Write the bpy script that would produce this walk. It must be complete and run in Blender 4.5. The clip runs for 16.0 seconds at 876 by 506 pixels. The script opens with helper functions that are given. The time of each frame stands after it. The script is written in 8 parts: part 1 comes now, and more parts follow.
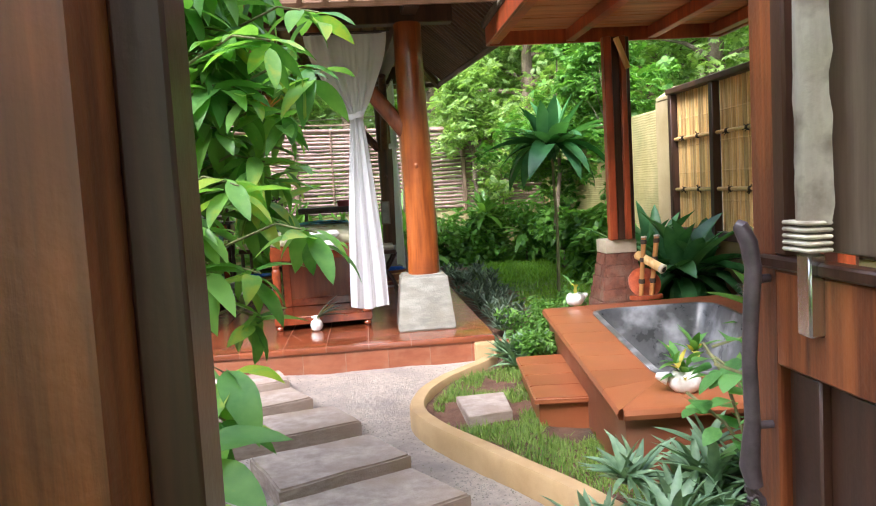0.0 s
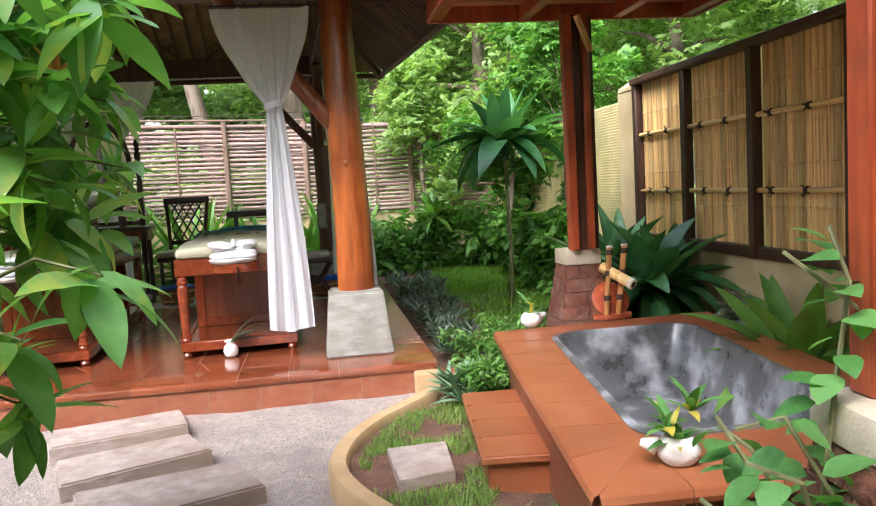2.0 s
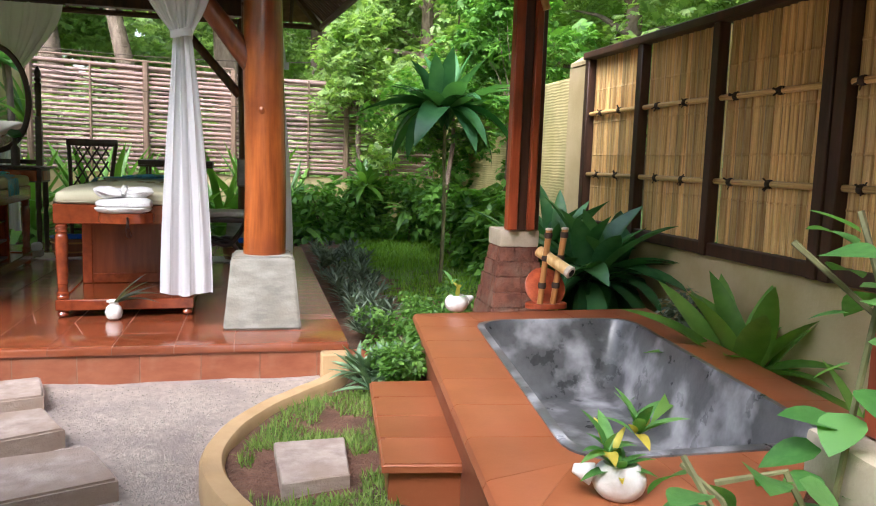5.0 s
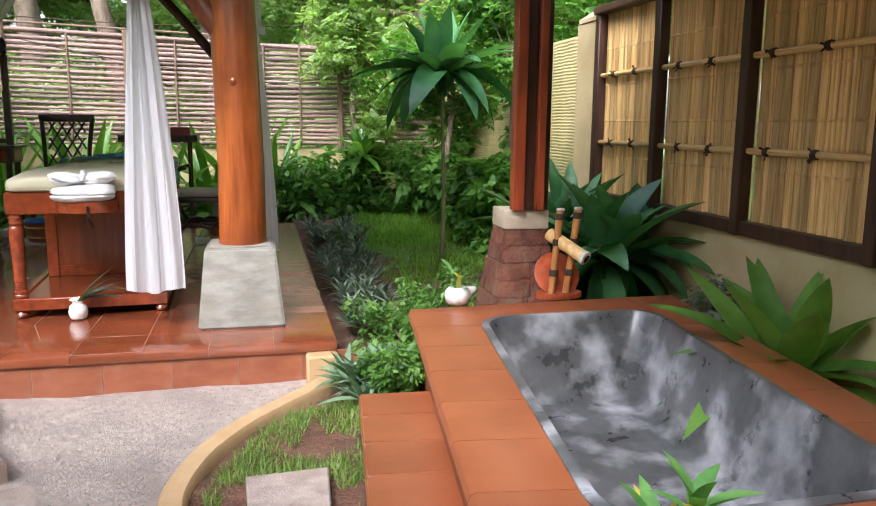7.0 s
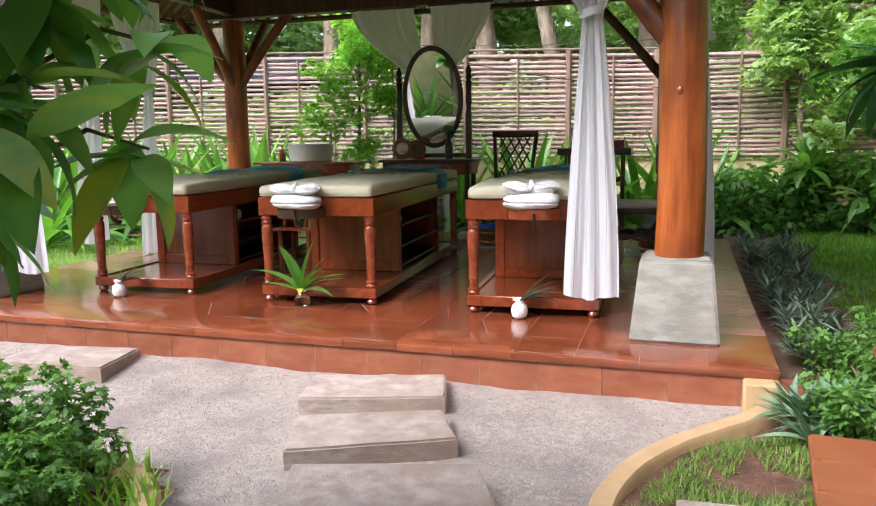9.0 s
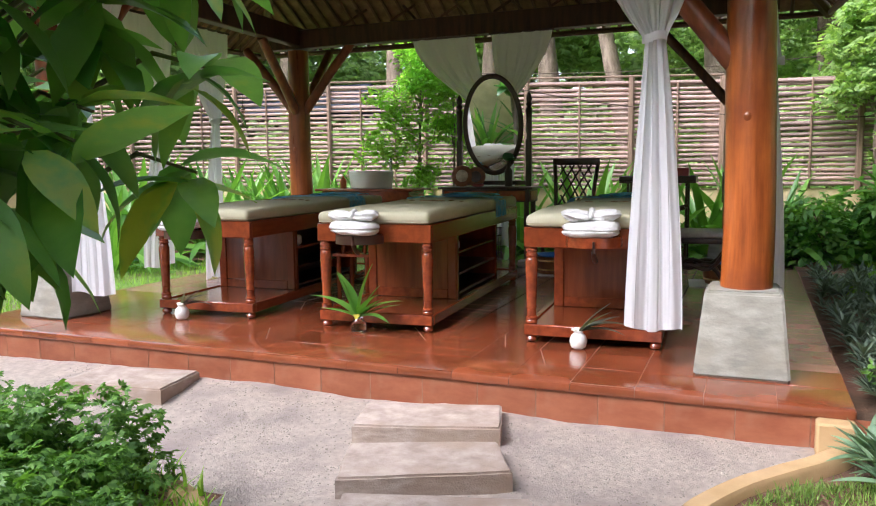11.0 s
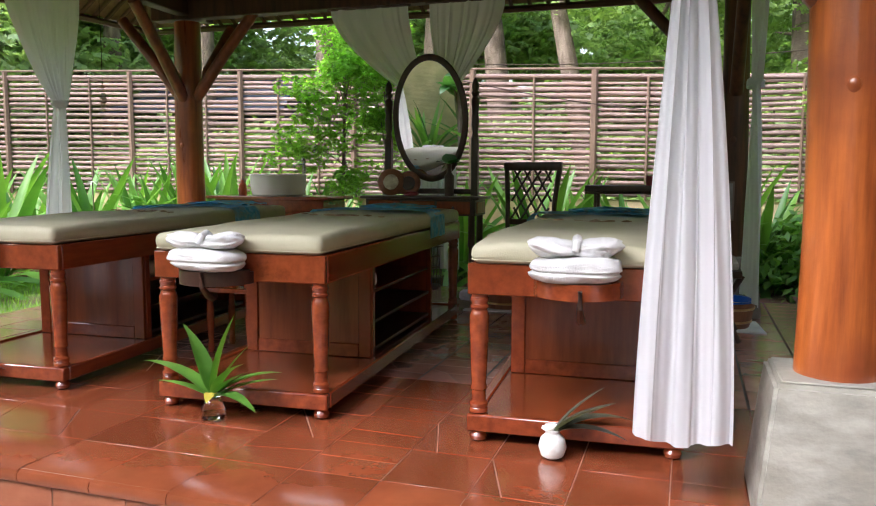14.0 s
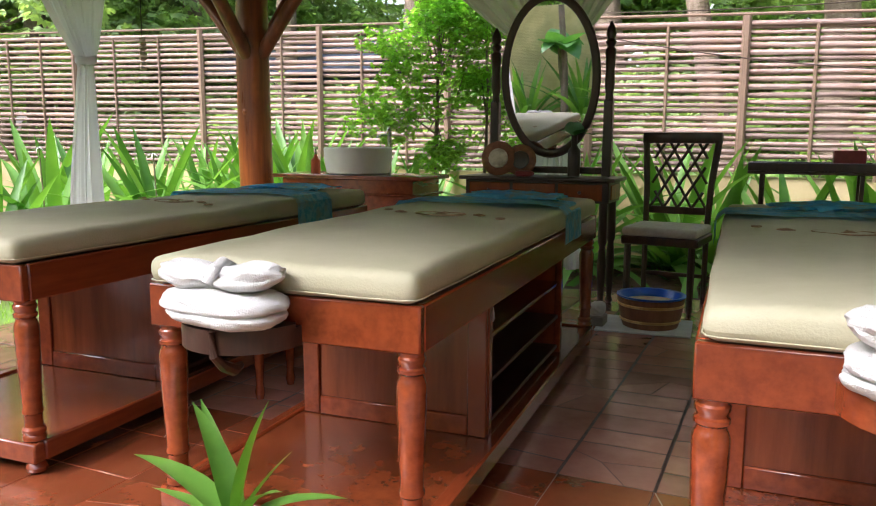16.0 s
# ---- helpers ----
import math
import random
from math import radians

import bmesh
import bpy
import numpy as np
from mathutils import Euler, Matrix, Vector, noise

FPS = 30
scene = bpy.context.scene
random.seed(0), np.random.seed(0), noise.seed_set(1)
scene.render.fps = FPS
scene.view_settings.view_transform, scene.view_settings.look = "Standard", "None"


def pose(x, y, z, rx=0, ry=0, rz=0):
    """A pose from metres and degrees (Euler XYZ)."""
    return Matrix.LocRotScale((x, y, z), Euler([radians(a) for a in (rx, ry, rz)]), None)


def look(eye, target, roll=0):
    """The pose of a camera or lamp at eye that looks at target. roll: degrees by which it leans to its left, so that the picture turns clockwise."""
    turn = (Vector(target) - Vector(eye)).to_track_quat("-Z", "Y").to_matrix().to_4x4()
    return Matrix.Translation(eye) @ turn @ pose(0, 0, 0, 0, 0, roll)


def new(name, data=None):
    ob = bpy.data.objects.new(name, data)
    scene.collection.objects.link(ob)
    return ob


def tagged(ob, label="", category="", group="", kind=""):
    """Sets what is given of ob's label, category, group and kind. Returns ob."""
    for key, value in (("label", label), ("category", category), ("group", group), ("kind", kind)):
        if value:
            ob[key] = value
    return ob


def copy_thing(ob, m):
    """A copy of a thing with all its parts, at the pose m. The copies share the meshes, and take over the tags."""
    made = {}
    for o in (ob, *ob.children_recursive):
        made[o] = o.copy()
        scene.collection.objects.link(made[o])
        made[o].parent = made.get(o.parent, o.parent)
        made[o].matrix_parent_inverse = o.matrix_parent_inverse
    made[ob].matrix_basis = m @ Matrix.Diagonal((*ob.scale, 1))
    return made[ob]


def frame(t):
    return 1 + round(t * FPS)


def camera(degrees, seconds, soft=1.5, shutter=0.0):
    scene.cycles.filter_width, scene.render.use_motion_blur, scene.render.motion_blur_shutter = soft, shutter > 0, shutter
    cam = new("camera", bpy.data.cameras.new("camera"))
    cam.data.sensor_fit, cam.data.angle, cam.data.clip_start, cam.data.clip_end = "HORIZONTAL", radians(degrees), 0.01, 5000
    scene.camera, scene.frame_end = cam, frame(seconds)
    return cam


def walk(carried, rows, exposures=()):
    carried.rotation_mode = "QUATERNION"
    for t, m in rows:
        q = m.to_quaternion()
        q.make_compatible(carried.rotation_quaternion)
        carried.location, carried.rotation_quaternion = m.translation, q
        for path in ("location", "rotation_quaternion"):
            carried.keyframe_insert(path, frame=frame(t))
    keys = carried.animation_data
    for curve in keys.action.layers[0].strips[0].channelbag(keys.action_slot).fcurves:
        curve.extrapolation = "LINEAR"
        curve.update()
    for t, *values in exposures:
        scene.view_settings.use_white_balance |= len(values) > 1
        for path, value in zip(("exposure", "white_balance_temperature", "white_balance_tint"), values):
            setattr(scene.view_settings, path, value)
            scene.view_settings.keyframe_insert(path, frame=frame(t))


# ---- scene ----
cam = camera(59.7, 16.0, soft=1.1)

PATH = [
    (0, (-0.898, -5.638, 1.361), (-0.719, -3.653, 1.195), -3.3),
    (0.5, (-0.816, -5.331, 1.365), (-0.571, -3.353, 1.195), -3.1),
    (1, (-0.795, -5.079, 1.397), (-0.438, -3.119, 1.218), -3.0),
    (1.5, (-0.762, -4.924, 1.383), (-0.332, -2.979, 1.2), -2.9),
    (2, (-0.678, -4.797, 1.375), (-0.381, -2.827, 1.199), -3.3),
    (2.5, (-0.654, -4.719, 1.368), (-0.526, -2.731, 1.186), -3.5),
    (3, (-0.675, -4.686, 1.375), (-0.64, -2.696, 1.178), -2.4),
    (3.5, (-0.658, -4.655, 1.365), (-0.584, -2.668, 1.146), 0.0),
    (4, (-0.616, -4.612, 1.356), (-0.348, -2.644, 1.122), 1.6),
    (4.5, (-0.601, -4.492, 1.324), (-0.157, -2.556, 1.084), 2.1),
    (5, (-0.511, -4.28, 1.29), (-0.049, -2.349, 1.052), 1.9),
    (5.2, (-0.473, -4.198, 1.288), (-0.004, -2.268, 1.048), 1.7),
    (7.3, (-0.361, -3.753, 1.355), (0.066, -1.831, 1.003), -0.0),
    (7.5, (-0.367, -3.735, 1.351), (-0.071, -1.79, 0.995), -0.1),
    (8, (-0.41, -3.736, 1.34), (-0.466, -1.768, 0.989), -0.1),
    (8.5, (-0.436, -3.734, 1.338), (-0.825, -1.799, 1.015), -0.4),
    (9, (-0.452, -3.732, 1.329), (-1.059, -1.849, 1.033), -0.8),
    (9.5, (-0.462, -3.733, 1.329), (-1.197, -1.892, 1.066), -0.9),
    (9.7, (-0.449, -3.732, 1.332), (-1.219, -1.903, 1.083), -1.0),
    (11.8, (-0.456, -3.541, 1.319), (-1.167, -1.685, 1.105), -0.1),
    (12, (-0.476, -3.42, 1.319), (-1.146, -1.547, 1.105), -0.1),
    (12.5, (-0.571, -3.126, 1.35), (-1.163, -1.228, 1.139), 0.1),
    (13, (-0.649, -2.735, 1.315), (-1.237, -0.834, 1.114), 0.1),
    (13.5, (-0.764, -2.381, 1.302), (-1.356, -0.481, 1.101), 0.05),
    (14, (-0.92, -2.036, 1.298), (-1.541, -0.146, 1.092), 0.2),
    (14.5, (-1.045, -1.71, 1.281), (-1.719, 0.157, 1.036), -0.2),
    (15, (-1.179, -1.355, 1.31), (-1.905, 0.49, 1.049), 0.1),
    (15.5, (-1.385, -1.061, 1.333), (-2.161, 0.761, 1.055), 0.4),
    (16, (-1.57, -0.794, 1.354), (-2.393, 1.004, 1.059), 0.2),
]
EXPOSURES = ((0, 2.15, 5850, 14), (3.0, 1.9, 5850, 15), (9.0, 1.82, 5800, 15), (12.0, 1.74, 5800, 15), (15.0, 1.72, 5900, 16), (16.0, 2.0, 6000, 16))
walk(cam, [(t, look(eye, target, roll)) for t, eye, target, roll in PATH], EXPOSURES)

# world, sun and exposure
SUN_EL, SUN_ROT = radians(47), radians(213)
world = bpy.data.worlds.new("world")
scene.world = world
world.use_nodes = True
wn, wl = world.node_tree.nodes, world.node_tree.links
sky = wn.new("ShaderNodeTexSky")
sky.sky_type, sky.sun_disc, sky.sun_elevation, sky.sun_rotation = "NISHITA", False, SUN_EL, SUN_ROT
sky.air_density, sky.dust_density, sky.ozone_density = 1.4, 4.0, 1.0
haze = wn.new("ShaderNodeHueSaturation")      # an overcast sky is nearly colourless
haze.inputs["Saturation"].default_value = 0.5
wl.new(sky.outputs[0], haze.inputs["Color"])
wl.new(haze.outputs[0], wn["Background"].inputs["Color"])
wn["Background"].inputs["Strength"].default_value = 0.15

sun = new("sun", bpy.data.lights.new("sun", "SUN"))
sun.data.energy, sun.data.angle, sun.data.color = 0.95, radians(28), (1.0, 0.975, 0.94)
sun.matrix_world = look((0, 0, 0), (-math.sin(SUN_ROT) * math.cos(SUN_EL), -math.cos(SUN_ROT) * math.cos(SUN_EL), -math.sin(SUN_EL)))

# ---- materials ----
def material(name, base, rough=0.6, metal=0.0, spec=0.5):
    m = bpy.data.materials.new(name)
    m.use_nodes = True
    b = m.node_tree.nodes["Principled BSDF"]
    b.inputs["Base Color"].default_value = (*base, 1)
    b.inputs["Roughness"].default_value = rough
    b.inputs["Metallic"].default_value = metal
    b.inputs["Specular IOR Level"].default_value = spec
    return m, m.node_tree.nodes, m.node_tree.links, b


def surface(name, c1, c2, scale=(8, 8, 8), rough=(0.4, 0.6), bump=0.15, fine=60.0, vary=0.12, c3=None, big=1.3, spec=0.5, dist=0.01,
            island=False, coat=0.0, detail=6, lo=0.35, hi=0.65):
    """Two colours mixed by stretched noise, a third by wide stains, fine relief, and a shade of its own for each piece."""
    m, n, l, b = material(name, c1, 0.5, 0, spec)
    tc = n.new("ShaderNodeTexCoord")
    mp = n.new("ShaderNodeMapping")
    mp.inputs["Scale"].default_value = scale
    l.new(tc.outputs["Object"], mp.inputs[0])
    rnd = n.new("ShaderNodeNewGeometry" if island else "ShaderNodeObjectInfo")
    ro = rnd.outputs["Random Per Island"] if island else rnd.outputs["Random"]
    off = n.new("ShaderNodeVectorMath")
    off.operation = "ADD"
    sc = n.new("ShaderNodeMath")
    sc.operation = "MULTIPLY"
    sc.inputs[1].default_value = 37.0
    l.new(ro, sc.inputs[0])
    l.new(mp.outputs[0], off.inputs[0])
    l.new(sc.outputs[0], off.inputs[1])
    no = n.new("ShaderNodeTexNoise")
    no.inputs["Scale"].default_value = 1.0
    no.inputs["Detail"].default_value = detail
    no.inputs["Roughness"].default_value = 0.62
    l.new(off.outputs[0], no.inputs["Vector"])
    cr = n.new("ShaderNodeValToRGB")
    cr.color_ramp.elements[0].position, cr.color_ramp.elements[1].position = lo, hi
    cr.color_ramp.elements[0].color, cr.color_ramp.elements[1].color = (*c1, 1), (*c2, 1)
    l.new(no.outputs["Fac"], cr.inputs[0])
    col = cr.outputs[0]
    if c3:
        n2 = n.new("ShaderNodeTexNoise")
        n2.inputs["Scale"].default_value = big
        n2.inputs["Detail"].default_value = 4
        l.new(tc.outputs["Object"], n2.inputs["Vector"])
        r2 = n.new("ShaderNodeValToRGB")
        r2.color_ramp.elements[0].position, r2.color_ramp.elements[1].position = 0.48, 0.72
        l.new(n2.outputs["Fac"], r2.inputs[0])
        mx = n.new("ShaderNodeMixRGB")
        mx.inputs[2].default_value = (*c3, 1)
        l.new(r2.outputs[0], mx.inputs[0])
        l.new(col, mx.inputs[1])
        col = mx.outputs[0]
    hs = n.new("ShaderNodeHueSaturation")
    mr = n.new("ShaderNodeMapRange")
    mr.inputs["To Min"].default_value, mr.inputs["To Max"].default_value = 1 - vary, 1 + vary
    l.new(ro, mr.inputs[0])
    l.new(mr.outputs[0], hs.inputs["Value"])
    l.new(col, hs.inputs["Color"])
    l.new(hs.outputs[0], b.inputs["Base Color"])
    rr = n.new("ShaderNodeMapRange")
    rr.inputs["To Min"].default_value, rr.inputs["To Max"].default_value = rough
    l.new(no.outputs["Fac"], rr.inputs[0])
    l.new(rr.outputs[0], b.inputs["Roughness"])
    nf = n.new("ShaderNodeTexNoise")
    nf.inputs["Scale"].default_value = fine
    nf.inputs["Detail"].default_value = 4
    l.new(tc.outputs["Object"], nf.inputs["Vector"])
    ad = n.new("ShaderNodeMath")
    l.new(nf.outputs["Fac"], ad.inputs[0])
    l.new(no.outputs["Fac"], ad.inputs[1])
    bp = n.new("ShaderNodeBump")
    bp.inputs["Strength"].default_value, bp.inputs["Distance"].default_value = bump, dist
    l.new(ad.outputs[0], bp.inputs["Height"])
    l.new(bp.outputs[0], b.inputs["Normal"])
    b.inputs["Coat Weight"].default_value = coat
    b.inputs["Coat Roughness"].default_value = 0.15
    return m


def leafy(name, c1, c2, rough=0.38, trans=0.35, island=True, scale=5.0, vein=False, spot=None):
    """Leaf: glossy skin over a body that lets some light through; each leaf or each plant has its shade."""
    m, n, l, b = material(name, c1, rough, 0, 0.45)
    if island:
        rnd = n.new("ShaderNodeNewGeometry").outputs["Random Per Island"]
    else:
        rnd = n.new("ShaderNodeObjectInfo").outputs["Random"]
    tc = n.new("ShaderNodeTexCoord")
    no = n.new("ShaderNodeTexNoise")
    no.inputs["Scale"].default_value = scale
    no.inputs["Detail"].default_value = 3
    l.new(tc.outputs["Object"], no.inputs["Vector"])
    ad = n.new("ShaderNodeMath")
    ad.operation = "MULTIPLY_ADD"
    ad.inputs[1].default_value, ad.inputs[2].default_value = 0.75, -0.25
    l.new(rnd, ad.inputs[0])
    a2 = n.new("ShaderNodeMath")
    l.new(ad.outputs[0], a2.inputs[0])
    l.new(no.outputs["Fac"], a2.inputs[1])
    cr = n.new("ShaderNodeValToRGB")
    cr.color_ramp.elements[0].position, cr.color_ramp.elements[1].position = 0.25, 0.9
    cr.color_ramp.elements[0].color, cr.color_ramp.elements[1].color = (*c1, 1), (*c2, 1)
    if spot:
        e = cr.color_ramp.elements.new(0.97)
        e.color = (*spot, 1)
        cr.color_ramp.elements[1].position = 0.85
    l.new(a2.outputs[0], cr.inputs[0])
    l.new(cr.outputs[0], b.inputs["Base Color"])
    bp = n.new("ShaderNodeBump")
    bp.inputs["Strength"].default_value, bp.inputs["Distance"].default_value = 0.25, 0.003
    n3 = n.new("ShaderNodeTexNoise")
    n3.inputs["Scale"].default_value = 90.0
    l.new(tc.outputs["Object"], n3.inputs["Vector"])
    l.new(n3.outputs["Fac"], bp.inputs["Height"])
    l.new(bp.outputs[0], b.inputs["Normal"])
    tr = n.new("ShaderNodeBsdfTranslucent")
    g = n.new("ShaderNodeMixRGB")
    g.blend_type, g.inputs[0].default_value = "MULTIPLY", 1.0
    g.inputs[2].default_value = (1.4, 1.5, 0.6, 1)
    l.new(cr.outputs[0], g.inputs[1])
    l.new(g.outputs[0], tr.inputs["Color"])
    mx = n.new("ShaderNodeMixShader")
    mx.inputs[0].default_value = trans
    l.new(b.outputs[0], mx.inputs[1])
    l.new(tr.outputs[0], mx.inputs[2])
    l.new(mx.outputs[0], n["Material Output"].inputs["Surface"])
    return m


M = {}
M["sand"] = surface("sand", (0.53, 0.43, 0.36), (0.69, 0.585, 0.50), (26, 26, 26), (0.85, 0.95), 1.0, 260, 0.0, (0.42, 0.34, 0.30), 3.2, dist=0.022)
M["soil"] = surface("soil", (0.12, 0.052, 0.03), (0.23, 0.115, 0.07), (9, 9, 9), (0.85, 0.95), 0.9, 70, 0.0, (0.07, 0.05, 0.025), 2.0, dist=0.03)
M["lawn"] = surface("lawn", (0.11, 0.21, 0.03), (0.19, 0.32, 0.055), (7, 7, 7), (0.85, 0.95), 0.8, 90, 0.0, (0.13, 0.08, 0.04), 1.2, dist=0.02)
M["tile"] = surface("glazed_terracotta", (0.175, 0.042, 0.015), (0.25, 0.064, 0.024), (3, 3, 3), (0.15, 0.32), 0.06, 60, 0.18, (0.25, 0.085, 0.05), 0.9, dist=0.002, coat=0.9)
# same tile, with the grey sheen of reflected sky put into its colour
M["tilesky"] = surface("sky_sheen_terracotta", (0.33, 0.145, 0.105), (0.44, 0.21, 0.16), (4, 4, 4), (0.14, 0.3), 0.10, 60, 0.16, (0.20, 0.07, 0.045), 1.4, dist=0.002, coat=0.6)
M["joint"] = surface("dark_joint", (0.05, 0.028, 0.022), (0.10, 0.06, 0.045), (20, 20, 20), (0.6, 0.8), 0.2, 90, 0.0)
M["riser"] = surface("riser_terracotta", (0.22, 0.062, 0.027), (0.31, 0.105, 0.05), (4, 4, 9), (0.4, 0.6), 0.12, 90, 0.10, (0.36, 0.19, 0.12), 2.6, dist=0.004)
M["tubtile"] = surface("tub_terracotta", (0.26, 0.078, 0.028), (0.35, 0.118, 0.048), (4, 4, 4), (0.26, 0.42), 0.10, 80, 0.09, (0.29, 0.08, 0.03), 1.5, dist=0.003)
M["grout"] = surface("grout", (0.24, 0.13, 0.085), (0.33, 0.20, 0.14), (20, 20, 20), (0.7, 0.9), 0.2, 90, 0.0)
M["kerb"] = surface("kerb_paint", (0.43, 0.275, 0.125), (0.52, 0.35, 0.18), (5, 5, 5), (0.7, 0.85), 0.35, 120, 0.0, (0.36, 0.24, 0.13), 3.0, dist=0.004)
M["wall"] = surface("yellow_plaster", (0.52, 0.40, 0.20), (0.62, 0.50, 0.28), (3, 3, 3), (0.8, 0.9), 0.35, 60, 0.0, (0.45, 0.34, 0.16), 1.6, dist=0.006)
M["concrete"] = surface("cement_render", (0.20, 0.19, 0.16), (0.34, 0.32, 0.27), (6, 6, 16), (0.6, 0.8), 0.55, 80, 0.05, (0.22, 0.20, 0.155), 4.0, dist=0.004)
M["slab"] = surface("sandstone_slab", (0.29, 0.22, 0.18), (0.45, 0.365, 0.31), (12, 12, 40), (0.75, 0.9), 0.7, 130, 0.12, (0.31, 0.225, 0.17), 4.0, dist=0.006)
M["slab_side"] = surface("slab_side", (0.28, 0.24, 0.19), (0.40, 0.35, 0.28), (9, 9, 30), (0.8, 0.9), 0.7, 130, 0.1, dist=0.006)
M["log"] = surface("varnished_log", (0.15, 0.030, 0.007), (0.46, 0.125, 0.024), (13, 13, 1.1), (0.22, 0.38), 0.25, 50, 0.08, (0.16, 0.034, 0.012), 2.6, dist=0.006, coat=0.4, lo=0.32, hi=0.66)
M["logdark"] = surface("dark_log", (0.045, 0.018, 0.010), (0.14, 0.05, 0.022), (16, 16, 1.6), (0.4, 0.6), 0.2, 50, 0.1, dist=0.004)
M["brace"] = surface("brace_timber", (0.13, 0.035, 0.014), (0.28, 0.08, 0.028), (14, 14, 2), (0.3, 0.5), 0.2, 50, 0.1, dist=0.004, coat=0.2)
M["bed"] = surface("red_mahogany", (0.15, 0.027, 0.009), (0.26, 0.052, 0.015), (20, 2.5, 20), (0.12, 0.25), 0.08, 90, 0.10, (0.19, 0.036, 0.011), 1.2, dist=0.002, coat=0.8)
M["panel"] = surface("mahogany_panel", (0.15, 0.032, 0.010), (0.27, 0.062, 0.018), (12, 12, 1.2), (0.14, 0.28), 0.06, 90, 0.10, dist=0.002, coat=0.8)
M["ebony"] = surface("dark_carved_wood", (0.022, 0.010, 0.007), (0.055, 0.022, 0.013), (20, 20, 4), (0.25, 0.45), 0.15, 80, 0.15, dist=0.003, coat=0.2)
M["gate"] = surface("gate_wood", (0.085, 0.02, 0.009), (0.34, 0.098, 0.03), (26, 26, 1.3), (0.25, 0.42), 0.3, 80, 0.1, (0.10, 0.035, 0.02), 2.5, dist=0.003)
M["gatedark"] = surface("gate_wood_dark", (0.03, 0.012, 0.008), (0.075, 0.03, 0.018), (30, 30, 1.8), (0.25, 0.45), 0.15, 80, 0.1, dist=0.003)
M["gatepanel"] = surface("gate_panel", (0.12, 0.08, 0.055), (0.20, 0.14, 0.10), (30, 30, 1.8), (0.3, 0.45), 0.1, 80, 0.1, dist=0.003)
M["post2"] = surface("red_timber", (0.27, 0.045, 0.015), (0.48, 0.10, 0.03), (22, 22, 1.6), (0.3, 0.45), 0.15, 60, 0.1, (0.13, 0.03, 0.012), 3.0, dist=0.003)
M["plank"] = surface("soffit_plank", (0.34, 0.13, 0.045), (0.56, 0.25, 0.10), (2, 24, 24), (0.45, 0.6), 0.2, 70, 0.15, dist=0.003)
M["mat"] = surface("woven_mat", (0.20, 0.115, 0.055), (0.40, 0.25, 0.13), (9, 9, 9), (0.7, 0.85), 0.4, 50, 0.0, dist=0.006)
M["thatch"] = surface("thatch", (0.07, 0.05, 0.035), (0.16, 0.12, 0.08), (30, 4, 8), (0.85, 0.95), 0.9, 60, 0.1, dist=0.03)
M["rafter"] = surface("rafter_pole", (0.08, 0.038, 0.02), (0.20, 0.10, 0.05), (12, 12, 2), (0.5, 0.7), 0.2, 50, 0.25, dist=0.004)
M["slat"] = surface("weathered_pole", (0.21, 0.125, 0.105), (0.44, 0.315, 0.28), (14, 14, 1.2), (0.55, 0.75), 0.45, 60, 0.30, (0.30, 0.17, 0.10), 3.0, dist=0.006)
M["fpost"] = surface("fence_post", (0.16, 0.10, 0.065), (0.28, 0.18, 0.12), (12, 12, 2), (0.6, 0.8), 0.4, 60, 0.15, dist=0.006)
M["cane"] = surface("bamboo_cane", (0.62, 0.34, 0.10), (0.92, 0.68, 0.30), (22, 22, 1.2), (0.25, 0.45), 0.2, 50, 0.34, (0.42, 0.20, 0.06), 2.6, dist=0.004)
M["canering"] = surface("cane_node", (0.30, 0.17, 0.06), (0.5, 0.33, 0.13), (20, 20, 5), (0.4, 0.6), 0.2, 50, 0.2, dist=0.004)
M["cord"] = surface("black_cord", (0.03, 0.018, 0.012), (0.06, 0.035, 0.02), (30, 30, 30), (0.7, 0.9), 0.4, 90, 0.1, dist=0.003)
M["fence_dark"] = surface("fence_frame", (0.035, 0.016, 0.010), (0.09, 0.04, 0.022), (16, 16, 2), (0.4, 0.6), 0.2, 60, 0.1, dist=0.004)
M["brick"] = surface("laterite", (0.13, 0.042, 0.024), (0.22, 0.08, 0.045), (16, 16, 16), (0.7, 0.9), 0.9, 70, 0.12, (0.20, 0.12, 0.08), 6.0, dist=0.012)
M["capstone"] = surface("capstone", (0.47, 0.385, 0.27), (0.60, 0.51, 0.38), (7, 7, 7), (0.7, 0.85), 0.5, 90, 0.05, dist=0.006)
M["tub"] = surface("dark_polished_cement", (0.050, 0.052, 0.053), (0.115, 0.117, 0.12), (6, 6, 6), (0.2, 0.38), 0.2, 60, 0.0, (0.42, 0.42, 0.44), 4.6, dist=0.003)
M["cushion"] = surface("sage_cover", (0.41, 0.385, 0.255), (0.49, 0.46, 0.32), (3, 3, 3), (0.6, 0.75), 0.35, 160, 0.05, (0.43, 0.40, 0.26), 1.4, dist=0.003)
